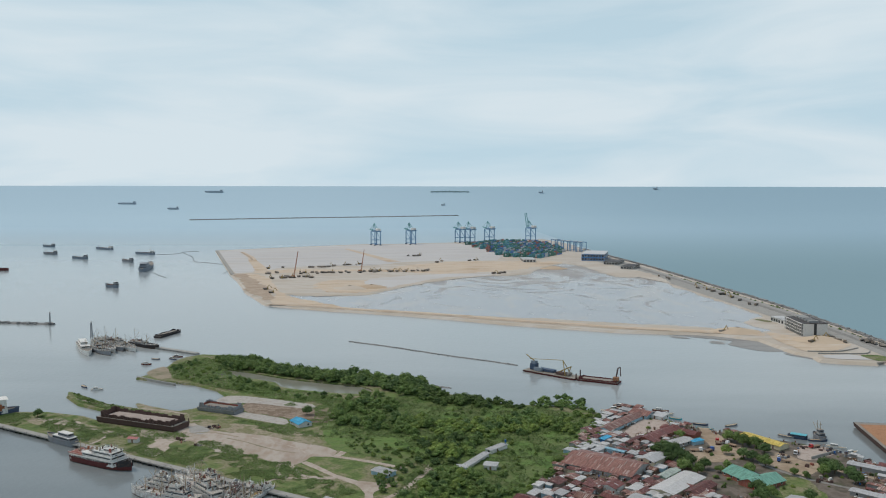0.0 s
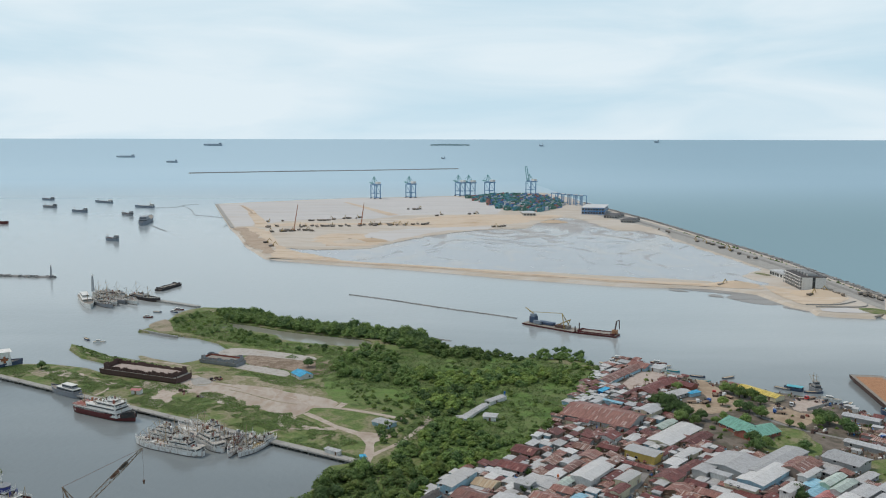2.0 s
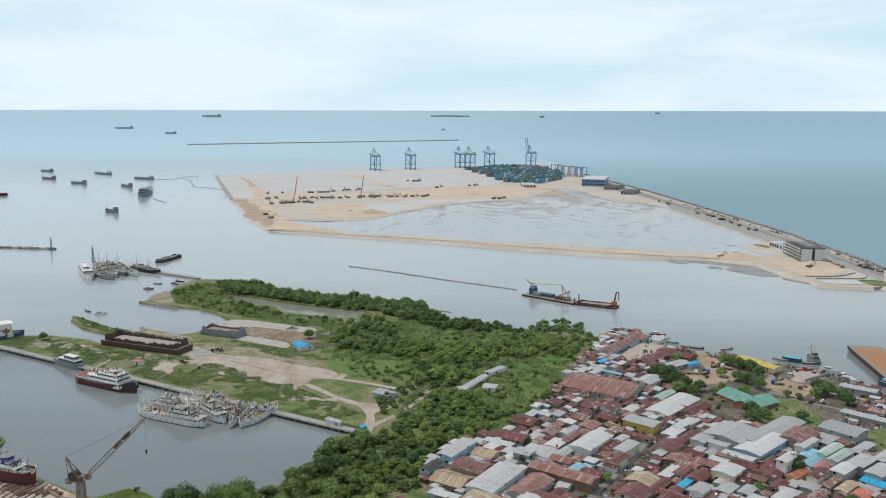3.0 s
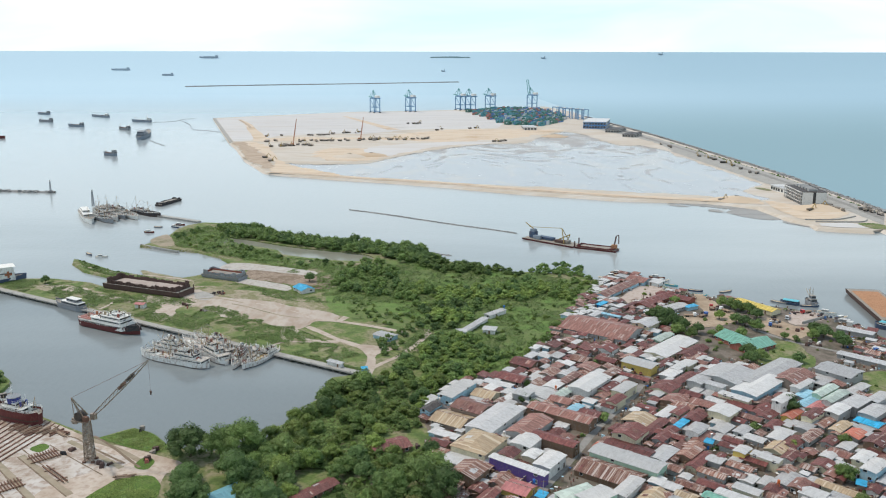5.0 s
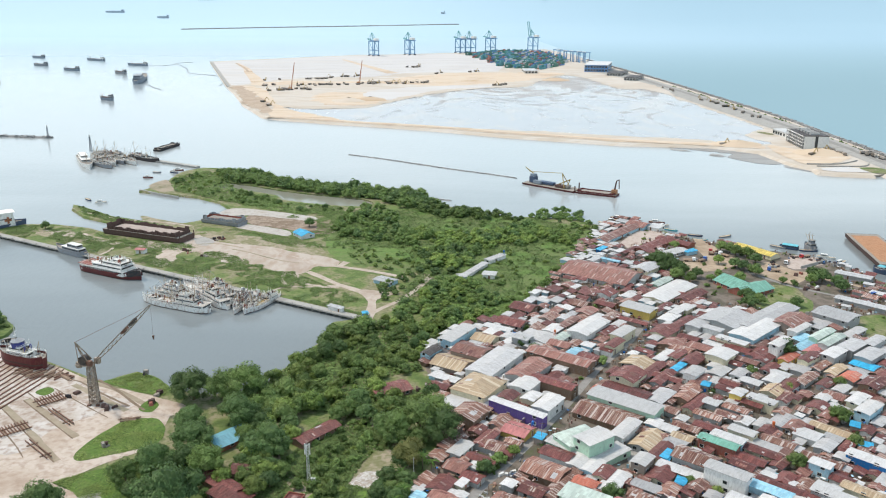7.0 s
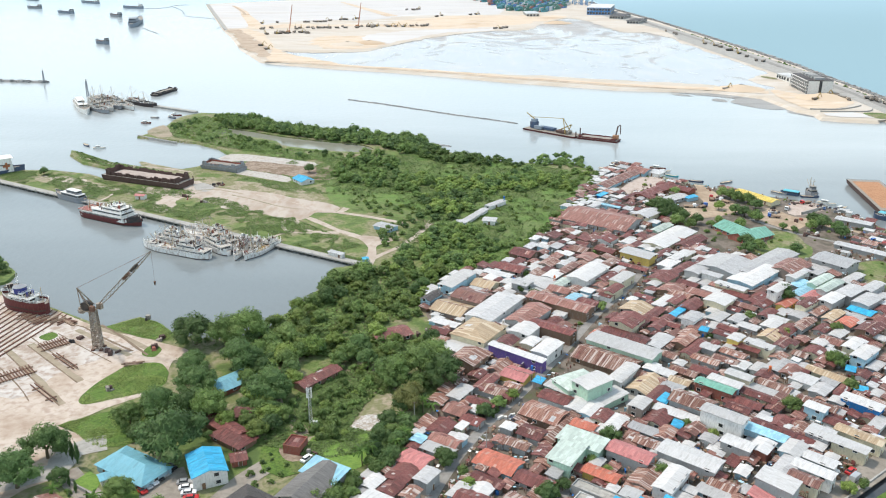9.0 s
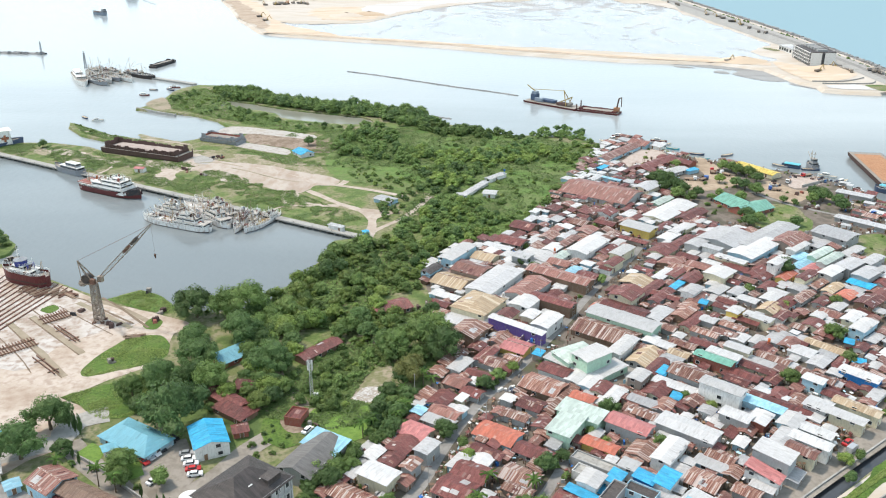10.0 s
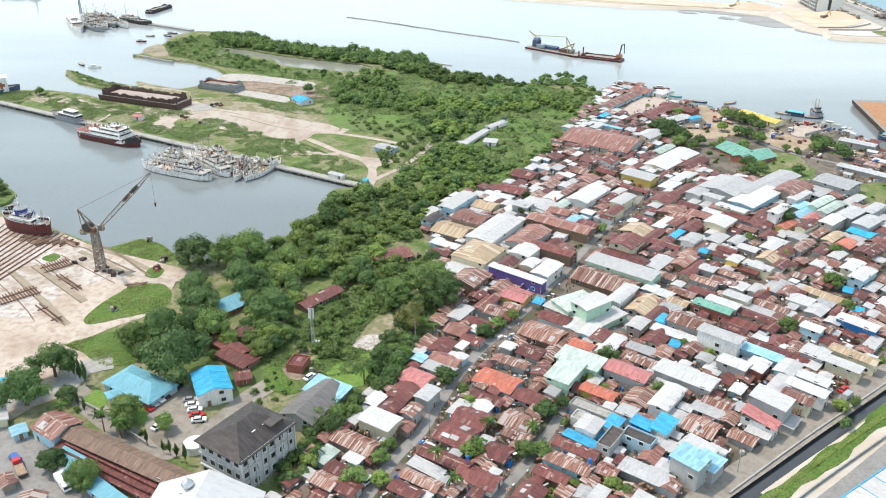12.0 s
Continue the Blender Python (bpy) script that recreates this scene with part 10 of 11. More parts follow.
def mole(line, width, height, label, seed, size=1.6, per=1.0):
    """A rubble breakwater: a long mound of tumbled boulders."""
    m = thing("breakwater", Matrix.Identity(4), label, "breakwater", kind="structure")
    bm = bmesh.new()
    pts = smooth_line(line, 12, closed=False)
    last = None
    for i, (x, y) in enumerate(pts):
        a, b = pts[max(0, i - 1)], pts[min(len(pts) - 1, i + 1)]
        dx, dy = b[0] - a[0], b[1] - a[1]
        k = math.hypot(dx, dy)
        nx, ny = -dy / k, dx / k
        row = [bm.verts.new((x + nx * width * f, y + ny * width * f, height * g + 0.3 * noise.noise((x, y, f * 9)))) for f, g in ((-0.5, -0.6), (-0.2, 1), (0.2, 1), (0.5, -0.6))]
        if last:
            for j in range(3):
                bm.faces.new((last[j], row[j], row[j + 1], last[j + 1]))
        last = row
    bmesh.ops.recalc_face_normals(bm, faces=bm.faces)
    part("core", bm, SEA_ROCK, m)
    dice = random.Random(seed)
    verts, faces = [], []
    for (x, y), (x2, y2) in zip(pts, pts[1:]):
        for _ in range(int(12 * per)):
            u, f = dice.random(), dice.uniform(-0.5, 0.5)
            k = math.hypot(x2 - x, y2 - y) or 1
            px, py = x + (x2 - x) * u - (y2 - y) / k * f * width, y + (y2 - y) * u + (x2 - x) / k * f * width
            s, pz = size * dice.uniform(0.5, 1.2), height * (1 - 2.4 * max(0, abs(f) - 0.2))
            base = len(verts)
            verts += [(px + s * dice.uniform(0.5, 1) * i, py + s * dice.uniform(0.5, 1) * j, pz + s * 0.6 * dice.uniform(0.5, 1) * q) for q in (-1, 1) for i, j in ((-1, -1), (1, -1), (1, 1), (-1, 1))]
            faces += [[base + i for i in q] for q in ((4, 5, 6, 7), (0, 1, 5, 4), (1, 2, 6, 5), (2, 3, 7, 6), (3, 0, 4, 7))]
    me = bpy.data.meshes.new("boulders")
    me.from_pydata(verts, [], faces)
    me.materials.append(SEA_ROCK)
    ob = new("boulders", me)
    ob.parent = m
    tagged(ob, kind="stuff")


mole([(-1109.9, 3708.3), (-743.5, 3918.9), (-366.4, 4092.5), (75, 4333)], 18, 3.0, "long dark rubble breakwater far out in the bay", 5, 3.0, 0.5)
mole([(-528.8, 926.8), (-487.4, 919.4), (-452.7, 912.1), (-421.5, 908.7)], 7, 1.6, "low dark breakwater in the bay", 6)
mole([(-90.7, 810.2), (-55.1, 787.1), (-22.5, 762.7), (8.1, 739.7), (37.2, 720.4), (62.4, 702)], 2.4, 0.5, "low dark line of brushwood and stones in the shallows", 7, 0.55, 2.5)
mole([(-238.4, 650), (-216.9, 642.2), (-193.8, 630.8)], 2.6, 0.9, "old stone jetty", 8, 0.7)
low_wall([(-238.6, 651.4), (-218.9, 638.0), (-201.3, 627.7)], 2.2, 1.0, -0.4, "dark weathered retaining wall of the point")
mole([(-6.3, 627.6), (6.2, 620.6)], 2.5, 0.5, "low stone groyne", 9, 0.8)
# ships at anchor
AT_ANCHOR = "coasters at anchor in the bay"
for n, spot in enumerate(((-968, 2072.6, 153.8, 42.1), (-861.2, 1849.5, 158, 39.5), (-747.4, 1735.5, 160.7, 39.2), (-799.3, 1992.3, 147.2, 64.1), (-623.8, 1665.9, 141, 39), (-654.4, 1853.4, 162.8, 49.6), (-490.8, 1245.6, 149, 26.8), (-783.5, 1494.4, -179.1, 24.9))):
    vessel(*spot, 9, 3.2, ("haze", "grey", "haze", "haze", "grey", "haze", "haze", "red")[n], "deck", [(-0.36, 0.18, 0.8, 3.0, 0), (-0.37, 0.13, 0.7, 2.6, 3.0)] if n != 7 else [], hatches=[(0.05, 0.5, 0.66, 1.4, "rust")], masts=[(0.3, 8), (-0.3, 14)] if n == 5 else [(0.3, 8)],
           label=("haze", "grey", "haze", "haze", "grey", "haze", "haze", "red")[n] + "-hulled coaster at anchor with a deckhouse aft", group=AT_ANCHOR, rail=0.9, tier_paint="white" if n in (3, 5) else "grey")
vessel(-538.5, 1531.7, 101.9, 129.3, 17, 5.0, "haze", "deck", [(-0.2, 0.4, 0.8, 4, 0), (-0.24, 0.26, 0.7, 4, 4)], masts=[(0.2, 10)], label="black tug-like work ship at anchor", group=AT_ANCHOR, tier_paint="haze", lid="grey")
# small open boats
_boats = random.Random(3)
for px, py in ((-248.6, 723.8), (-249.3, 702.5), (-233.9, 724), (-232.9, 733.9), (-267.5, 622.3), (-254.6, 613.4), (109.2, 554), (111.2, 544.2), (145.7, 556.9), (147.1, 547.1), (150.4, 537.6), (162.3, 514.4), (162.6, 524.5), (181.2, 522),
              (206.1, 498.8), (221.8, 490.8), (226.5, 477.4), (230.2, 466.7), (231.1, 450.5), (233.2, 442.7), (121.4, 568.5), (116.2, 561.2)):
    L_ = _boats.uniform(7, 11)
    vessel(px, py, _boats.uniform(-60, 30), L_, 2.2, 0.8, _boats.choice(("white", "blue", "grey", "cyan", "red")), "tan", [(-0.1, 0.34, 0.7, 1.4, 0)] if _boats.random() < 0.5 else [], label="narrow painted wooden fishing boat afloat near the shore", name="fishing_boat", group="small fishing boats", rail=0.15)
vessel(212.5, 497, 146.1, 11.0, 5.0, 0.8, "blue", "deck", [(-0.05, 0.8, 0.9, 1.6, 0)], label="blue covered boat moored at the shore", name="boat", lid="cyan", tier_paint="blue")
vessel(224.6, 495.4, 97.6, 10.8, 5.0, 1.8, "grey", "deck", [(-0.1, 0.4, 0.8, 2.2, 0), (-0.1, 0.25, 0.6, 2, 2.3)], masts=[(0.2, 9), (-0.1, 9)], label="grey work boat with a tangle of gear", name="boat", tier_paint="grey", lid="deck")
vessel(245.1, 450.1, 129.6, 7.8, 5.0, 1.8, "blue", "deck", [(-0.1, 0.5, 0.8, 2.2, 0)], label="small boat with a turquoise roof beside a barge", name="boat", lid="cyan")
# far ships and islets on the rim of the sea
def rim(u):
    return EYE * (0.35 * u * u + 0.65 * u ** 1.3)


def far_place(x_at_horizon, drop):
    """Where the sea's lifted rim shows drop (a slope below eye level)."""
    lo, hi = 0.0, 1.0
    for _ in range(40):
        u = (lo + hi) / 2
        if (EYE - rim(u)) / (4380 + 580 * u) > drop:
            lo = u
        else:
            hi = u
    y = 4380 + 580 * lo
    return x_at_horizon * y, y, rim(lo)


for sx, drop, L_, c in ((-0.373, 0.0215, 100, "far"), (-0.319, 0.0275, 60, "far"), (-0.27, 0.0075, 105, "far"), (0.0, 0.0225, 20, "far"), (0.115, 0.0075, 24, "far"), (0.25, 0.003, 24, "far")):
    fx, fy, fz = far_place(sx, drop)
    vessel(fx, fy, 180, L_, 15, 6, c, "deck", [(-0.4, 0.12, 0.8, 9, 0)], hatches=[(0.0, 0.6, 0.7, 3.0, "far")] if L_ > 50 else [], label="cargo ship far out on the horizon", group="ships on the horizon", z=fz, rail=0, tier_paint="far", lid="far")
fx, fy, fz = far_place(0.008, 0.0065)
bm_ = bmesh.new()
for k in range(40):
    u = k / 39 - 0.5
    box(bm_, u * 215, _boats.uniform(-6, 6), -2, 7, 12, 4 + _boats.uniform(1, 7) * (1 - 1.6 * abs(u)))
# scrub green is paled and blued to imitate haze at this distance
tagged(obj("island", bm_, material("hazed_islet_scrub", [(0.26, 0.34, 0.34), (0.31, 0.39, 0.39)], size=20), m=pose(fx, fy, fz)), "low wooded islet on the horizon", "island")


def floating_line(line, label):
    pts = smooth_line(line, 9, 2.0, closed=False)
    bm = ribbon(pts, 1.0, 0.4, step=9)
    r = bmesh.ops.extrude_face_region(bm, geom=list(bm.faces))
    for v in r["geom"]:
        if isinstance(v, bmesh.types.BMVert):
            v.co.z -= 0.6
    tagged(obj("floating_pipe", bm, SHIP["black"]), label, "pipe")


floating_line([(-628.3, 1846.1), (-591.3, 1862.3), (-586, 1927.1), (-562.6, 1944.4)], "black floating dredge pipe on the water")
floating_line([(-591.2, 1910.4), (-532, 1788.3), (-494.5, 1680.6), (-450.8, 1644), (-402.7, 1597.4)], "black floating dredge pipe on the water")
floating_line([(-376.4, 1442), (-378.9, 1490.4), (-378.5, 1521.1), (-389.3, 1586.2)], "black floating dredge pipe on the water")
floating_line([(-508.5, 1468.7), (-480.9, 1421.9), (-453.2, 1378.1)], "mooring line with floats")

# ---- the port ----
CRANE_BLUE = paint("crane_blue", (0.15, 0.29, 0.46))
CRANE_GREEN = paint("crane_green", (0.12, 0.32, 0.33))


def quay_crane(x, y, rot, boom_up, scale=1.0):
    """A ship-to-shore gantry crane: portal legs, sill beams, girder, apex frame and boom."""
    c = thing("quay_crane", pose(x, y, 2.30, 0, 0, rot) @ Matrix.Scale(scale, 4), "blue ship-to-shore gantry crane with a white machine house" + (" and raised boom" if boom_up else ""), "crane", "quay cranes")
    legs = [(i, j) for i in (-8, 8) for j in (-13, 13)]
    for i, j in legs:
        bm = bmesh.new()
        beam(bm, (i, j, 0), (i, j, 37), 1.9)
        part("leg", bm, CRANE_BLUE, c)
        bm = bmesh.new()
        box(bm, i, j, -0.1, 6, 2.2, 1.6)
        part("bogie", bm, SHIP["black"], c)
    bars = [((-8, j, z), (8, j, z), w) for j in (-13, 13) for z, w in ((3, 1.4), (36, 1.8), (14, 1.1))]
    bars += [((i, -13, za), (i, 13, zb), w) for i in (-8, 8) for za, zb, w in ((14, 14, 1.1), (14, 36, 0.9), (36, 36, 1.6))]
    for a, b, w in bars:
        bm = bmesh.new()
        beam(bm, a, b, w)
        part("portal_beam", bm, CRANE_BLUE, c)
    bm = bmesh.new()
    for i in (-3, 3):
        beam(bm, (i, -30, 38), (i, 16, 38), 1.6)
    part("girder", bm, CRANE_BLUE, c)
    bm = bmesh.new()
    box(bm, 0, -16, 39, 9, 14, 5.5)
    part("machine_house", bm, SHIP["white"], c)
    bm = bmesh.new()
    for i in (-4, 4):
        beam(bm, (i, 13, 37), (0, 10, 58), 1.0)
        beam(bm, (i, -13, 37), (0, 10, 58), 0.8)
    part("apex_frame", bm, CRANE_GREEN, c)
    bm = bmesh.new()
    for i in (-3, 3):
        if boom_up:
            beam(bm, (i, 16, 38), (i, 26, 78), 1.4)
        else:
            beam(bm, (i, 16, 38), (i, 34, 41), 1.4)
    beam(bm, (-3, 26, 78) if boom_up else (-3, 34, 41), (3, 26, 78) if boom_up else (3, 34, 41), 1.2)
    beam(bm, (0, 10, 58), (0, 24, 70) if boom_up else (0, 34, 41), 0.5)
    part("boom", bm, CRANE_GREEN, c)


for (px, py), up in (((-169.3, 2126.5), False), ((-82.4, 2160.3), False), ((44.8, 2229.4), False), ((71.6, 2230.2), False), ((123.7, 2254.5), False), ((238.9, 2304.9), True)):
    quay_crane(px, py, 28, up, 0.95)


def yard_crane(x, y, rot):
    c = thing("yard_crane", pose(x, y, 2.30, 0, 0, rot), "grey-blue rubber-tyred yard gantry crane", "crane", "yard cranes")
    for i in (-6, 6):
        for j in (-11, 11):
            bm = bmesh.new()
            beam(bm, (i, j, 0), (i, j, 22), 1.3)
            part("leg", bm, CRANE_BLUE, c)
    for a, b, w in (((-6, -12.5, 22.5), (-6, 12.5, 22.5), 1.6), ((6, -12.5, 22.5), (6, 12.5, 22.5), 1.6), ((-6, -11, 4), (6, -11, 4), 1.0), ((-6, 11, 4), (6, 11, 4), 1.0)):
        bm = bmesh.new()
        beam(bm, a, b, w)
        part("girder", bm, CRANE_BLUE, c)
    bm = bmesh.new()
    box(bm, 0, 3, 21, 9, 5, 3)
    part("trolley", bm, SHIP["white"], c)


for spot in ((267, 1994), (278.1, 1958.9), (288.7, 1941.9), (303, 1925.4), (312, 1909)):
    yard_crane(*spot, 30)

# container paints are lightened to stand for haze over the distant yard
CONTAINER = [paint("container_" + n, c, (0.2, 0.13, 0.1), 0.25) for n, c in (("green", (0.075, 0.26, 0.2)), ("teal", (0.1, 0.3, 0.33)), ("dark_green", (0.07, 0.19, 0.15)), ("blue", (0.09, 0.2, 0.42)), ("brown", (0.36, 0.16, 0.13)), ("grey", (0.5, 0.52, 0.54)))]


def container_mesh(seed):
    """Three rows of two bays of stacked ribbed containers with gaps between them."""
    dice = random.Random(seed)
    bm = bmesh.new()
    lead = dice.choices(range(6), (4, 4, 3, 4, 2, 2))[0]
    for row in (-3.6, 0, 3.6):
        k = lead if dice.random() < 0.6 else dice.randrange(6)
        for bay in (-6.3, 6.3):
            for h in range(dice.choice((1, 2, 2, 3, 3))):
                first = len(bm.faces)
                box(bm, bay, row, h * 2.65, 12.2, 2.44, 2.6)
                for r in range(4):
                    for s in (-1, 1):
                        box(bm, bay - 4.5 + 3 * r, row + s * 1.23, h * 2.65 + 0.15, 0.4, 0.06, 2.25)
                bm.faces.ensure_lookup_table()
                kk = k if dice.random() < 0.7 else dice.randrange(6)
                for f in bm.faces[first:]:
                    f.material_index = kk
    me = bpy.data.meshes.new("container")
    bm.to_mesh(me)
    bm.free()
    for m in CONTAINER:
        me.materials.append(m)
    return me


STACK_MESHES = [container_mesh(s) for s in range(14)]
STACKS = [(60.2, 2141.8), (88.7, 2006.1), (118.3, 1839.3), (142.1, 1752), (190.6, 1712.2), (250.2, 1812.2), (278.3, 1923.5), (271.9, 2127), (235.4, 2256.2), (176.7, 2277.8), (113.4, 2229.9)]


def container_yard():
    dice = random.Random(12)
    xs, ys = [p[0] for p in STACKS], [p[1] for p in STACKS]
    rot = 62
    e, n = Vector((math.cos(radians(rot)), math.sin(radians(rot)))), Vector((-math.sin(radians(rot)), math.cos(radians(rot))))
    o = Vector((sum(xs) / len(xs), sum(ys) / len(ys)))
    for i in range(-16, 17):
        for j in range(-12, 13):
            p = o + e * (i * 36) + n * (j * 18)
            if not inside((p.x, p.y), STACKS):
                continue
            stack = new("container", dice.choice(STACK_MESHES))
            stack.matrix_basis = pose(p.x, p.y, 2.40, 0, 0, rot)
            tagged(stack, "block of stacked green and blue shipping containers", "container", "containers in the yard")


container_yard()


def slab_building(x, y, w, d, rot, h, storeys, wall, roof, label, name="building", base=2.30, columns=False):
    b = thing(name, pose(x, y, base, 0, 0, rot), label, "building")
    bm = bmesh.new()
    box(bm, 0, 0, -0.3, w, d, h + 0.3)
    part("wall", bm, WALLS[wall], b)
    bm = bmesh.new()
    box(bm, 0, 0, h + 0.01, w + 1.2, d + 1.2, 0.5)
    part("roof", bm, ROOFS[roof], b)
    step = h / storeys
    for f in range(storeys):
        for length, off, r in ((w, d / 2, 0), (d, w / 2, 90), (d, w / 2, 270)):
            n = 0 if columns and r == 90 else max(2, int(length / 5))
            for i in range(n):
                u = (i + 0.5) / n * length - length / 2
                share("window", WINDOW_MESH, b, pose(0, 0, 0, 0, 0, r) @ pose(u, -off - 0.05, f * step + step * 0.2) @ Matrix.Diagonal((2.9, 1.5, step * 0.55, 1)))
        if columns:
            bm = bmesh.new()
            box(bm, 0, -d / 2 - 1.0, (f + 1) * step - 0.35, w, 2.0, 0.35)
            part("balcony_slab", bm, WALLS["white"], b)
    if columns:
        for k in range(11):
            bm = bmesh.new()
            box(bm, -w / 2 + k * w / 10, -d / 2 - 1.7, 0, 0.7, 0.7, h)
            part("column", bm, WALLS["grey"], b)
        bm = bmesh.new()
        box(bm, w / 2 + 0.2, 0, 0, 0.4, d + 0.4, h)
        part("end_wall", bm, WALLS["white"], b, "white gable wall")
        bm = bmesh.new()
        box(bm, w / 2 + 0.45, 0, 0.5, 0.2, d * 0.12, h - 0.6)
        part("window_strip", bm, DARK_OPENING, b)
        for k in range(5):
            bm = bmesh.new()
            box(bm, -w * 0.36 + k * w * 0.18, 0, h + 0.51, w * 0.1, d * 0.4, 2.0)
            part("roof_plant", bm, WALLS["grey"], b)
    return b


slab_building(369.9, 852.9, 47.1, 23, -93.3, 12.5, 4, "slate", "k", "long four-storey dark slate and white port office with open galleries", "port_office", columns=True)
slab_building(311.5, 1728, 44.6, 95.6, -15.5, 13, 2, "deep_blue", "w", "blue warehouse with a white roof", "warehouse")
for spot, wl, rf, lab in (((329.5, 1623.4, 26, 58.4, -25.2), "grey", "k", "low dark open shed"), ((340.6, 1531.9, 20.7, 51, -28.9), "grey", "k", "low dark open shed"), ((374.8, 902.4, 18.9, 20.3, -81.1), "white", "w", "small white site office"),
                           ((369.6, 918.8, 15.6, 13.5, -82.5), "white", "w", "small white site office"), ((168.6, 1673.1, 24.4, 50.9, 1.2), "white", "w", "small white site office")):
    slab_building(*spot, 5, 1, wl, rf, lab + " on the reclaimed land", "site_building")
SHORE_MUD = material("shore_mud", [(0.2, 0.185, 0.165), (0.29, 0.275, 0.26), (0.15, 0.135, 0.115)], size=14, stretch=(0.5, 1.4, 1), rough=0.45, second=(0.3, 0.285, 0.27), second_size=3, second_amount=0.6, bump=0.2)
BUND_EARTH = material("bund_earth", [(0.36, 0.28, 0.205), (0.44, 0.35, 0.27), (0.31, 0.23, 0.165)], size=20, stretch=(0.6, 1.4, 1), second=(0.2, 0.15, 0.115), second_size=4, second_amount=0.5, bump=0.4)
# roads, banks and works
patch("road", [(325.3, 1942.9), (338.5, 1830.5), (355.5, 1677.9), (372.5, 1516.6), (384.2, 1374.8), (393.9, 1257), (402.1, 1157.6), (409, 1072.6), (413.2, 994.5), (411.6, 915.2), (413.5, 854.1), (411.4, 774.8), (386.8, 727.6), (387.8, 800.3), (384.6, 867.4), (379, 911), (372.8, 976.2), (367.4, 1056.5), (359.2, 1144.8), (351.4, 1256.3), (337.8, 1373.9), (323.7, 1526.2), (305.7, 1651.7), (294.3, 1785.1)], 2.45, CONCRETE, "long grey causeway road", "road", rounded=False)
patch("road", [(321, 1909.2), (350.2, 1652.6), (377.2, 1349.3), (393.8, 1133.5), (404.1, 972.3), (405.6, 837.6), (404.2, 761.1), (397.3, 747.9), (399.5, 824.8), (397.1, 955.1), (387.8, 1116.1), (370.4, 1324.8), (342.5, 1616.1), (312.9, 1860.8)], 2.60, ASPHALT, "dark traffic lane along the causeway", "road", rounded=False)
mole([(335.2, 2002.4), (365, 1723), (384.3, 1565.1), (395.3, 1415), (404.4, 1290.9), (412.1, 1186.7), (418.6, 1097.9), (422.2, 1016.5), (420, 934.1), (421.4, 870.8), (420.2, 791.6)], 7, 3.0, "rock armour along the causeway", 15, 1.8)
low_wall([(-519.2, 1938.6), (-353.2, 1414.7)], 1.4, 6.0, 1.3, "dark edge wall of the container yard")
blot("ground", [(-331.5, 1415.5), (-311.2, 1491.7), (-233, 1566.3), (-139.6, 1568.1), (-70.3, 1650.1), (17.4, 1676.4), (184.3, 1679.7), (249.4, 1668.6), (186, 1545), (137, 1430), (79.6, 1400), (-8.1, 1316), (-75.4, 1203), (-139.9, 1141), (-192.9, 1140), (-222, 1158), (-250.7, 1235.3), (-299.7, 1347.3)], 2.45, SAND, "pale trodden fill between yard and lagoon", 9.0)
blot("ground", [(-85.9, 1536.8), (-26.2, 1627.1), (72.4, 1665.1), (182.9, 1667.3), (234.9, 1644), (180.9, 1562), (112.9, 1475), (43.5, 1440), (-41.8, 1430)], 2.5, ORANGE_SAND, "tan earth beside the lagoon", 16.0)
blot("ground", [(-197, 1250.1), (-191.2, 1309.3), (-145.8, 1333.6), (-91, 1310.8), (-43, 1305), (-77, 1224.2), (-107.9, 1165), (-142.7, 1165), (-170.3, 1189.9)], 2.55, ORANGE_SAND, "spread of tan earth", 16.0)
blot("ground", [(-330, 1470), (-240, 1500), (-150, 1498), (-60, 1520), (-70, 1490), (-150, 1465), (-235, 1452), (-300, 1425)], 2.58, ORANGE_SAND, "churned tan haul road", 12.0)
blot("ground", [(-121.5, 1310.4), (-77.6, 1384.5), (-4, 1421), (76.8, 1431.5), (72.6, 1404.4), (5.2, 1368.8), (-46.6, 1288.7), (-85.1, 1224.1)], 2.6, YARD, "pale fill beside the lagoon", 7.0)
blot("ground", [(247.6, 1656.3), (298.3, 1633.3), (333.7, 1544.4), (354.1, 1418), (350.1, 1300), (338, 1325), (323.2, 1372), (290, 1385), (278, 1425), (262, 1545)], 2.45, SAND, "pale sand beside the causeway", 6.0)
blot("ground", [(-344.3, 1402), (-329.4, 1402), (-291.2, 1307.7), (-244.4, 1195.3), (-224, 1115), (-229.2, 1092), (-247.2, 1126), (-266.3, 1161), (-307.6, 1288)], 2.62, BUND_EARTH, "brown earth slope of the bund", 9.0)
blot("ground", [(-338, 1402), (-317.3, 1415.3), (-281, 1354.4), (-225, 1170), (-186, 1104), (-150, 1062), (-128.7, 1036), (-139.4, 1018), (-201.5, 1055), (-222, 1078), (-232, 1150), (-275.5, 1270)], 2.55, ORANGE_SAND, "orange-brown sand of the bund", 7.0)
street([(-216.6, 1058.7), (-156, 1034.3), (-97.5, 1006.3), (-42.4, 986.4), (10.6, 963), (73, 930.7), (132, 904.3), (187.8, 879.3), (241.6, 866), (280, 853), (322, 838)], lambda u: 17 + 4 * noise.noise((u * 23, 4, 1)), 2.60, ORANGE_SAND, "tan earth bund road", "path")
street([(-216.6, 1056), (-156, 1031), (-97.5, 1003), (-42.4, 983), (10.6, 959.5), (73, 927.5), (132, 901), (187.8, 876), (236, 859)], lambda u: 5 + 3 * noise.noise((u * 31, 9, 1)), 2.64, BUND_EARTH, "brown worn shoulder of the bund", "path")
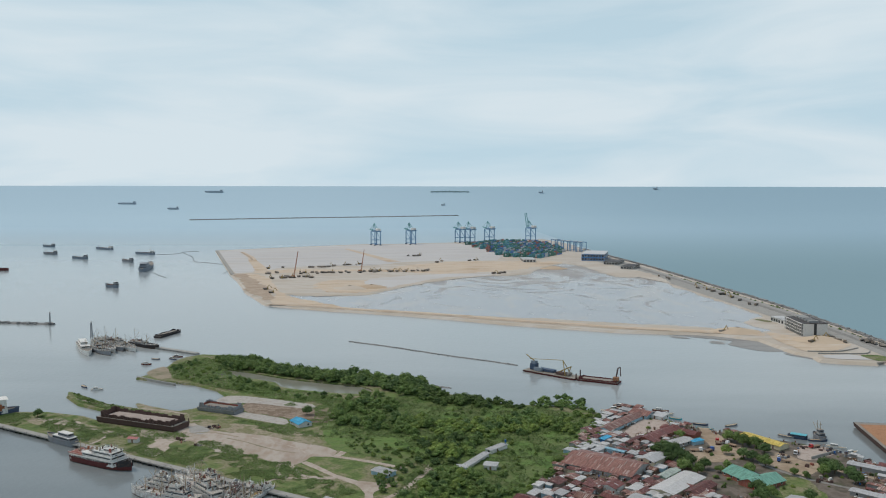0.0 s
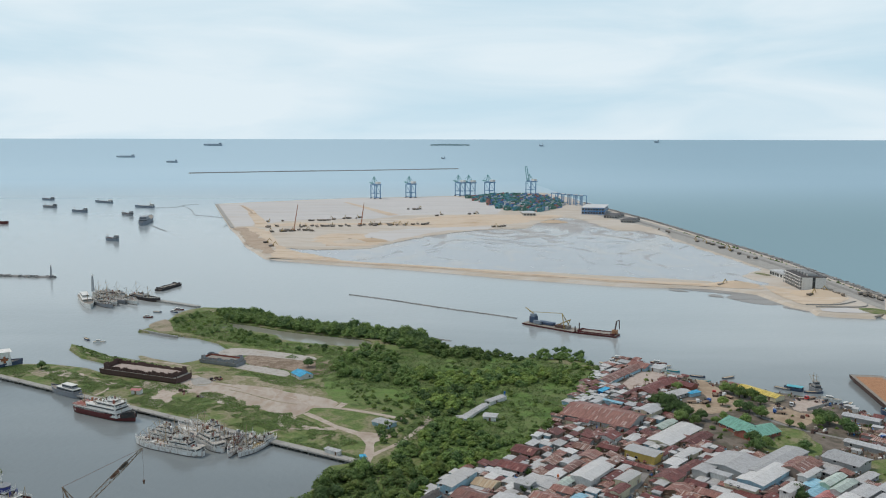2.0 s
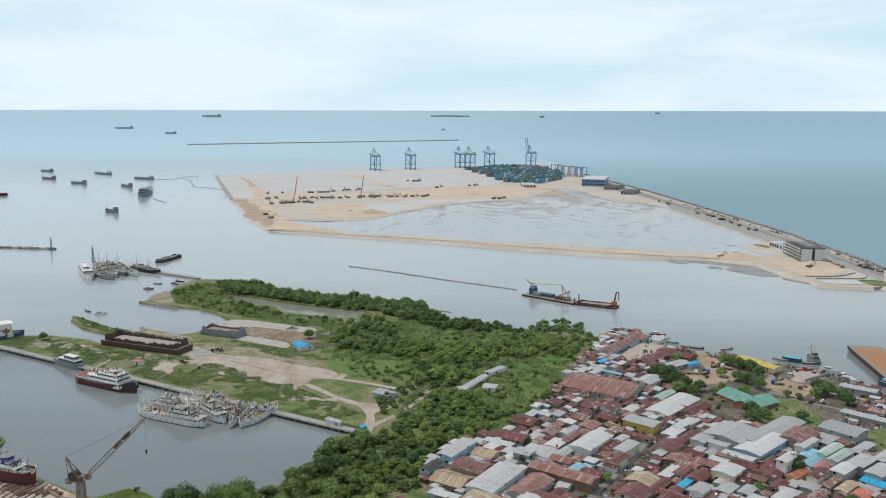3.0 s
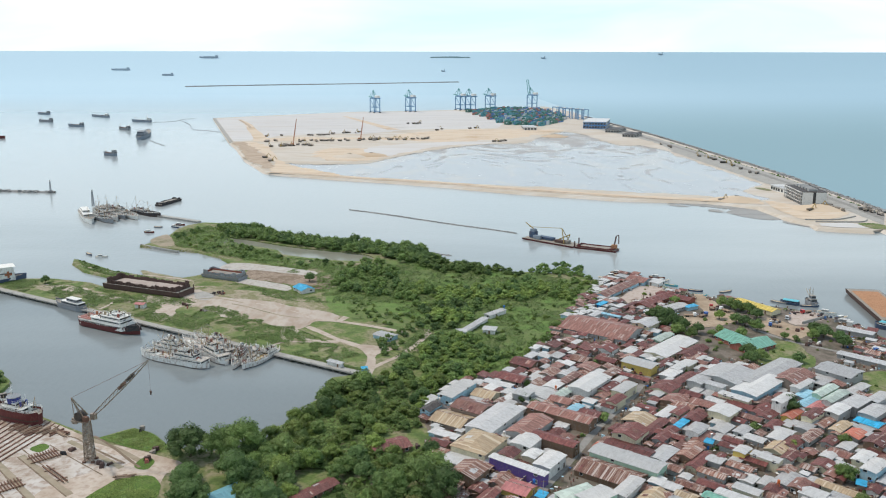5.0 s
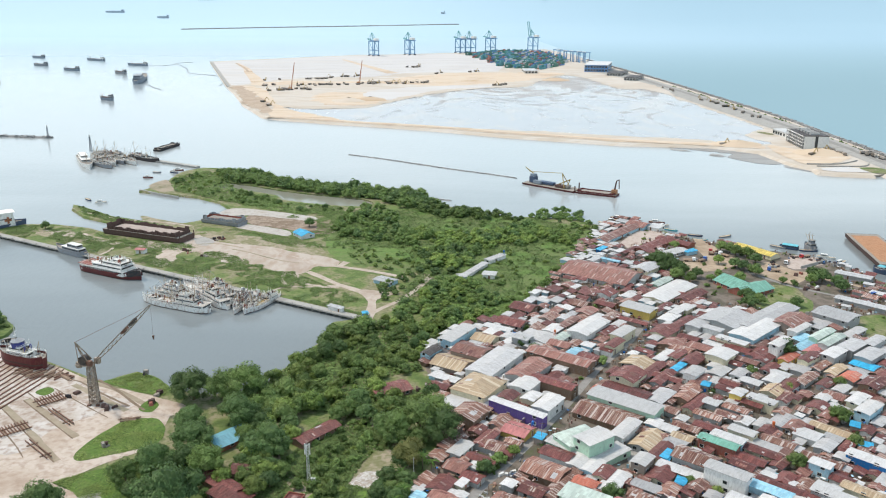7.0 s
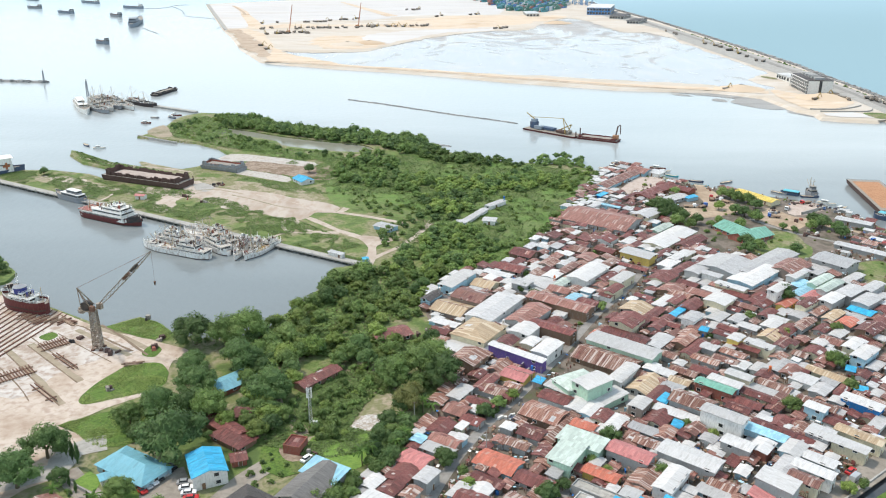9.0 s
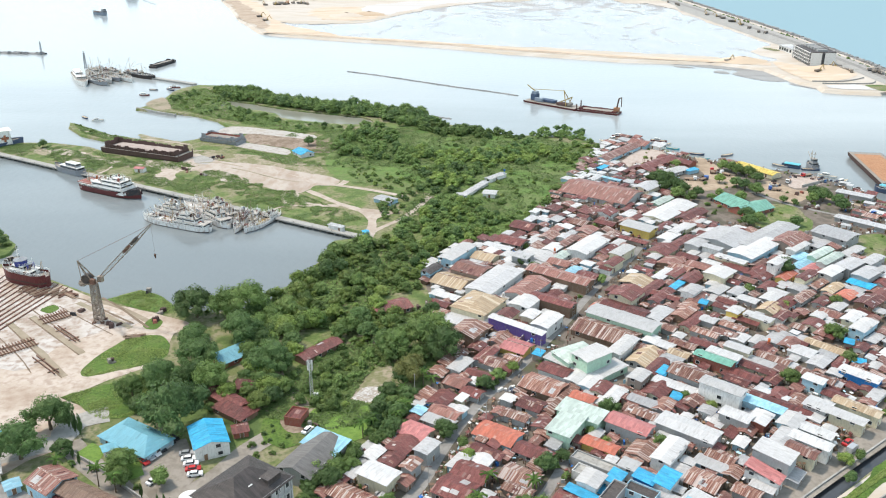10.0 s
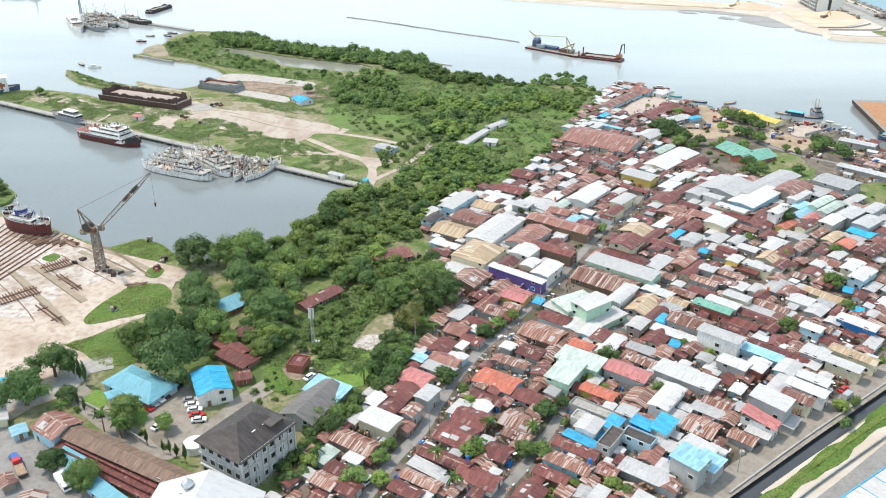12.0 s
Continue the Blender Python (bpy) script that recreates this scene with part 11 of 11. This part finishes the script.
street([(-451, 1892), (-400, 1755), (-376, 1668), (-345, 1570), (-318, 1478)], lambda u: 8 + 16 * u, 2.65, ORANGE_SAND, "strip of tan earth across the yard", "path")
street([(-452, 1890), (-402, 1755), (-380, 1680)], 5, 2.67, BUND_EARTH, "dark trench edge in the yard", "path")
street([(-230, 1997.7), (-168, 1837), (-95, 1650)], lambda u: 9 + 17 * u, 2.65, ORANGE_SAND, "strip of tan earth across the yard", "path")
for mud_, amp_ in (([(258, 852), (271.4, 857), (296.1, 841), (313, 812), (318, 775), (306, 764), (293, 768), (280, 783), (273, 800), (281, 816), (258, 829), (246, 842)], 3), ([(206, 884), (240.9, 864), (262, 850), (252, 840), (236, 846), (216, 862)], 3),
                   ([(105.5, 913), (137.9, 901), (178.6, 888), (214.3, 866), (206, 856), (169.9, 874), (130.7, 890)], 3), ([(262, 818), (270, 812), (268, 800), (258, 806)], 2), ([(228, 842), (240, 838), (246, 828), (234, 832)], 2), ([(322, 762), (331, 748), (330, 727), (320, 733), (308, 752)], 2)):
    tagged(obj("mud_bank", sheet([ragged(mud_, 2, amp_)], 0.08 + 0.001 * LAYERS[0]), SHORE_MUD), "dark wet mud at the water's edge", "mud", kind="structure")
    LAYERS[0] += 1
blot("ground", [(330.7, 849.3), (341.2, 839.5), (361.8, 814.5), (382.6, 787.9), (359.2, 759.8), (334, 751), (325, 761), (322, 808)], 2.60, ORANGE_SAND, "tan earth of a building site", 3.0)
patch("pavement", [(333, 735), (359.9, 738.9), (376.4, 721.6), (369.2, 715), (341, 718.5), (331, 725)], 2.62, YARD, "pale concrete apron at the shore", "pavement", rounded=False)
for wall_ in ([(328, 752), (356, 752), (381, 768)], [(333, 742), (372, 741), (384, 752)]):
    low_wall(wall_, 1.1, 0.8, 2.2, "low grey foundation wall of the building site")
blot("grass", [(367.5, 733.9), (381.3, 736.5), (388, 724.1), (382, 712), (369.1, 714)], 2.66, GRASS, "patch of grass at the causeway's foot", 2.0)
blot("grass", [(350, 938), (358, 934), (361, 920), (355, 918), (349, 930)], 2.66, GRASS, "patch of grass beside site tents", 1.5)
# rows in the paved yard
YARD_LINES = [([(-427.3, 1854.8), (128.9, 2004.4)]), ([(-404.2, 1779.7), (111.4, 1933.6)]), ([(-379.9, 1697.2), (130.5, 1837.1)]), ([(-354.5, 1622), (125.3, 1763.3)]), ([(-328.9, 1542.2), (-69.3, 1616.1)])]
YARD_JOINT = material("yard_joint", [(0.36, 0.345, 0.335), (0.43, 0.415, 0.405)], size=12)
for a_ in YARD_LINES:
    street(a_, 2.2, 2.68, YARD_JOINT, "grey strip between paved rows", "path")
STRIPED = material("dusty_gear", [(0.16, 0.15, 0.14), (0.26, 0.235, 0.21), (0.34, 0.26, 0.18)], size=3, vary=0.5)


def machine(x, y, rot, kind, base=2.60):
    m = thing(kind, pose(x, y, base, 0, 0, rot), "dusty dump truck parked on the fill" if kind == "dump_truck" else "tracked excavator working on the fill", "machine", "machines on the reclaimed land")
    bm = bmesh.new()
    box(bm, -0.8, 0, 0.9, 5.6, 2.5, 1.6, 0, 1.08)
    part("body", bm, STRIPED, m)
    bm = bmesh.new()
    box(bm, 3.0, 0, 0.7, 1.8, 2.4, 2.1, 0, 0.9)
    part("cab", bm, SHIP["yellow"] if kind == "excavator" else STRIPED, m)
    for j in (-1, 1):
        bm = bmesh.new()
        box(bm, 0.4, j * 1.1, 0, 6.4, 0.6, 0.9)
        part("track" if kind == "excavator" else "wheel_set", bm, TYRE, m)
    if kind == "excavator":
        bm = bmesh.new()
        beam(bm, (2, 0, 2), (6, 0, 6.5), 0.6)
        beam(bm, (6, 0, 6.5), (9, 0, 2), 0.5)
        part("arm", bm, SHIP["yellow"], m)


_work = random.Random(8)
for line, n in ((([(-299.4, 1421), (-215.2, 1432), (-140.3, 1452.5), (-82.4, 1463.3), (-20, 1480)]), 52), (([(-280.2, 1350.8), (-205.8, 1369.1)]), 22), (([(-335.8, 1498.6), (-230.2, 1532.3), (-153.4, 1589.7)]), 16), (([(-212.8, 1726.6), (-76.5, 1786.1), (-28.9, 1801.9)]), 7), (([(-26.3, 1640.1), (86.3, 1693.3)]), 6), (([(352.7, 1396.7), (377.8, 1205), (389.7, 1059.1)]), 12), (([(402.9, 832.1), (406, 764.4)]), 6), (([(374.7, 831.8), (378.6, 792.2)]), 5), (([(73, 1428), (112.8, 1447.6)]), 4)):
    for _ in range(n):
        k = _work.randrange(len(line) - 1)
        u = _work.random()
        px, py = line[k][0] + (line[k + 1][0] - line[k][0]) * u, line[k][1] + (line[k + 1][1] - line[k][1]) * u
        machine(px + _work.uniform(-4, 4), py + _work.uniform(-12, 12), _work.uniform(0, 360), "dump_truck" if _work.random() < 0.75 else "excavator", 2.70)
for spot in ((283.5, 850.4), (350.3, 794.8), (-253.6, 1201.7), (-237.8, 1163.3)):
    machine(*spot, 30, "excavator", 2.70)


def crawler_crane(x, y, rot, h):
    c = thing("crawler_crane", pose(x, y, 2.60, 0, 0, rot), "crawler crane with a slim rust-red lattice boom", "crane", "crawler cranes")
    for j in (-1, 1):
        bm = bmesh.new()
        box(bm, 0, j * 2.2, 0, 7.5, 1.1, 1.2)
        part("track", bm, TYRE, c)
    bm = bmesh.new()
    box(bm, -0.8, 0, 1.2, 6.5, 3.4, 2.6)
    part("body", bm, SHIP["ochre"], c)
    bm = bmesh.new()
    for s, t in ((-0.6, -0.6), (0.6, -0.6), (0.6, 0.6), (-0.6, 0.6)):
        beam(bm, (2 + s, t, 2.5), (h * 0.3 + s * 0.3, t * 0.3, h), 0.3)
    for k in range(14):
        p, q = Vector((2, 0, 2.5)).lerp(Vector((h * 0.3, 0, h)), k / 14), Vector((2, 0, 2.5)).lerp(Vector((h * 0.3, 0, h)), (k + 1) / 14)
        beam(bm, p + Vector((-0.5, -0.5, 0)), q + Vector((0.5, 0.5, 0)), 0.2)
    part("boom", bm, SHIP["orange"], c)


crawler_crane(-241.9, 1359.9, 60, 42)
crawler_crane(-142.2, 1452.4, 60, 38)
# piles of sand
for k, (px, py) in enumerate(((-43.7, 1483.9), (199.9, 1519.6), (-134.1, 1217.1), (-82.9, 1473.2), (-106.7, 1231.3), (299.1, 857.3), (363.6, 806.8))):
    bm_ = bmesh.new()
    bmesh.ops.create_cone(bm_, cap_ends=False, segments=18, radius1=1, radius2=0.1, depth=1)
    bmesh.ops.subdivide_edges(bm_, edges=bm_.edges, cuts=2, use_grid_fill=True)
    for v in bm_.verts:
        v.co.z += 0.5
        v.co += Vector(noise.noise_vector(v.co * 2 + Vector((k, 0, 0)))) * 0.14
    tagged(obj("sand_mound", bm_, ORANGE_SAND, m=pose(px, py, 2.40) @ Matrix.Diagonal((26, 20, 4.5, 1)), smooth=True), "heap of tan sand on the fill", "heap", "sand heaps")

# low bushes along the causeway's outer edge
woods("hedge", "row of low green bushes along the causeway", [(381, 1432.9), (395, 1260.6), (403.1, 1160.7), (410, 1075.3), (414.2, 996.8), (412.5, 917.1), (414.3, 855.8), (413.6, 779), (410.6, 773.4), (411.9, 850.8), (409.9, 911.4), (411.4, 990), (407.1, 1067.3), (400, 1151.5), (391.7, 1249.8), (377.4, 1419)], 90, (1.2, 2.3), "nnd", 21, 0.7)

# ---- yards on the shore, scrap and stalls ----
_junk = random.Random(44)
JUNK = [SHIP[k] for k in ("rust", "rust", "rust", "clay", "rust", "black", "deck", "deck", "grey", "white", "blue")]


def scrap_heap(x, y, r, n):
    heap = thing("scrap_pile", pose(x, y, LEVEL + 0.1), "jumbled pile of scrap, crates and machine parts", "scrap", "scrap piles in the yards")
    for _ in range(int(n * 0.65)):
        a, q = _junk.uniform(0, math.tau), r * math.sqrt(_junk.random())
        bm = bmesh.new()
        box(bm, 0, 0, 0, _junk.uniform(0.8, 3.2), _junk.uniform(0.6, 1.8), _junk.uniform(0.4, 1.8), 0, _junk.uniform(0.6, 1))
        part("scrap_piece", bm, _junk.choice(JUNK[:8] if x < 0 else JUNK), heap, m=pose(q * math.cos(a), q * math.sin(a), -0.05, 0, 0, _junk.uniform(0, 360)))


for px, py, r, n in ((154.1, 274.5, 7, 16), (154.4, 266, 7, 16), (149.7, 257.9, 6, 14), (149, 469, 3, 8), (160, 481, 4, 10), (186, 452, 3, 8), (204, 474, 4, 12),
                     (217, 466, 5, 12), (193, 420, 6, 16), (223, 461, 5, 14), (188, 460, 5, 14), (196, 441, 3, 6), (227, 447, 6, 12), (216, 407, 7, 14), (150, 508, 4, 8), (21.6, 238.9, 4, 12), (-107.1, 288.4, 4, 6), (-123.7, 285.1, 3, 6),
                     (-92.8, 304.8, 4, 8), (-39.2, 218.4, 4, 6), (-5.5, 299.9, 5, 10), (-108.5, 296, 2.5, 7), (-120.8, 314.2, 1.8, 5), (-116.5, 257.5, 2.2, 5), (-141.8, 513, 5, 16), (-153.5, 484, 4, 9), (-140.5, 476.6, 2.5, 6), (-143, 295.5, 2.5, 5)):
    scrap_heap(px, py, r, n)
for k, (px, py) in enumerate(((142.5, 466.2), (150.1, 466.2), (159.5, 480.9), (165.6, 476.3), (184.4, 447.5), (212.3, 473.4), (197.4, 462.7), (219.7, 409.7), (221.2, 403.4))):
    truck(px, py, 40 * k, ("white", "blue", "red")[k % 3], "wooden")
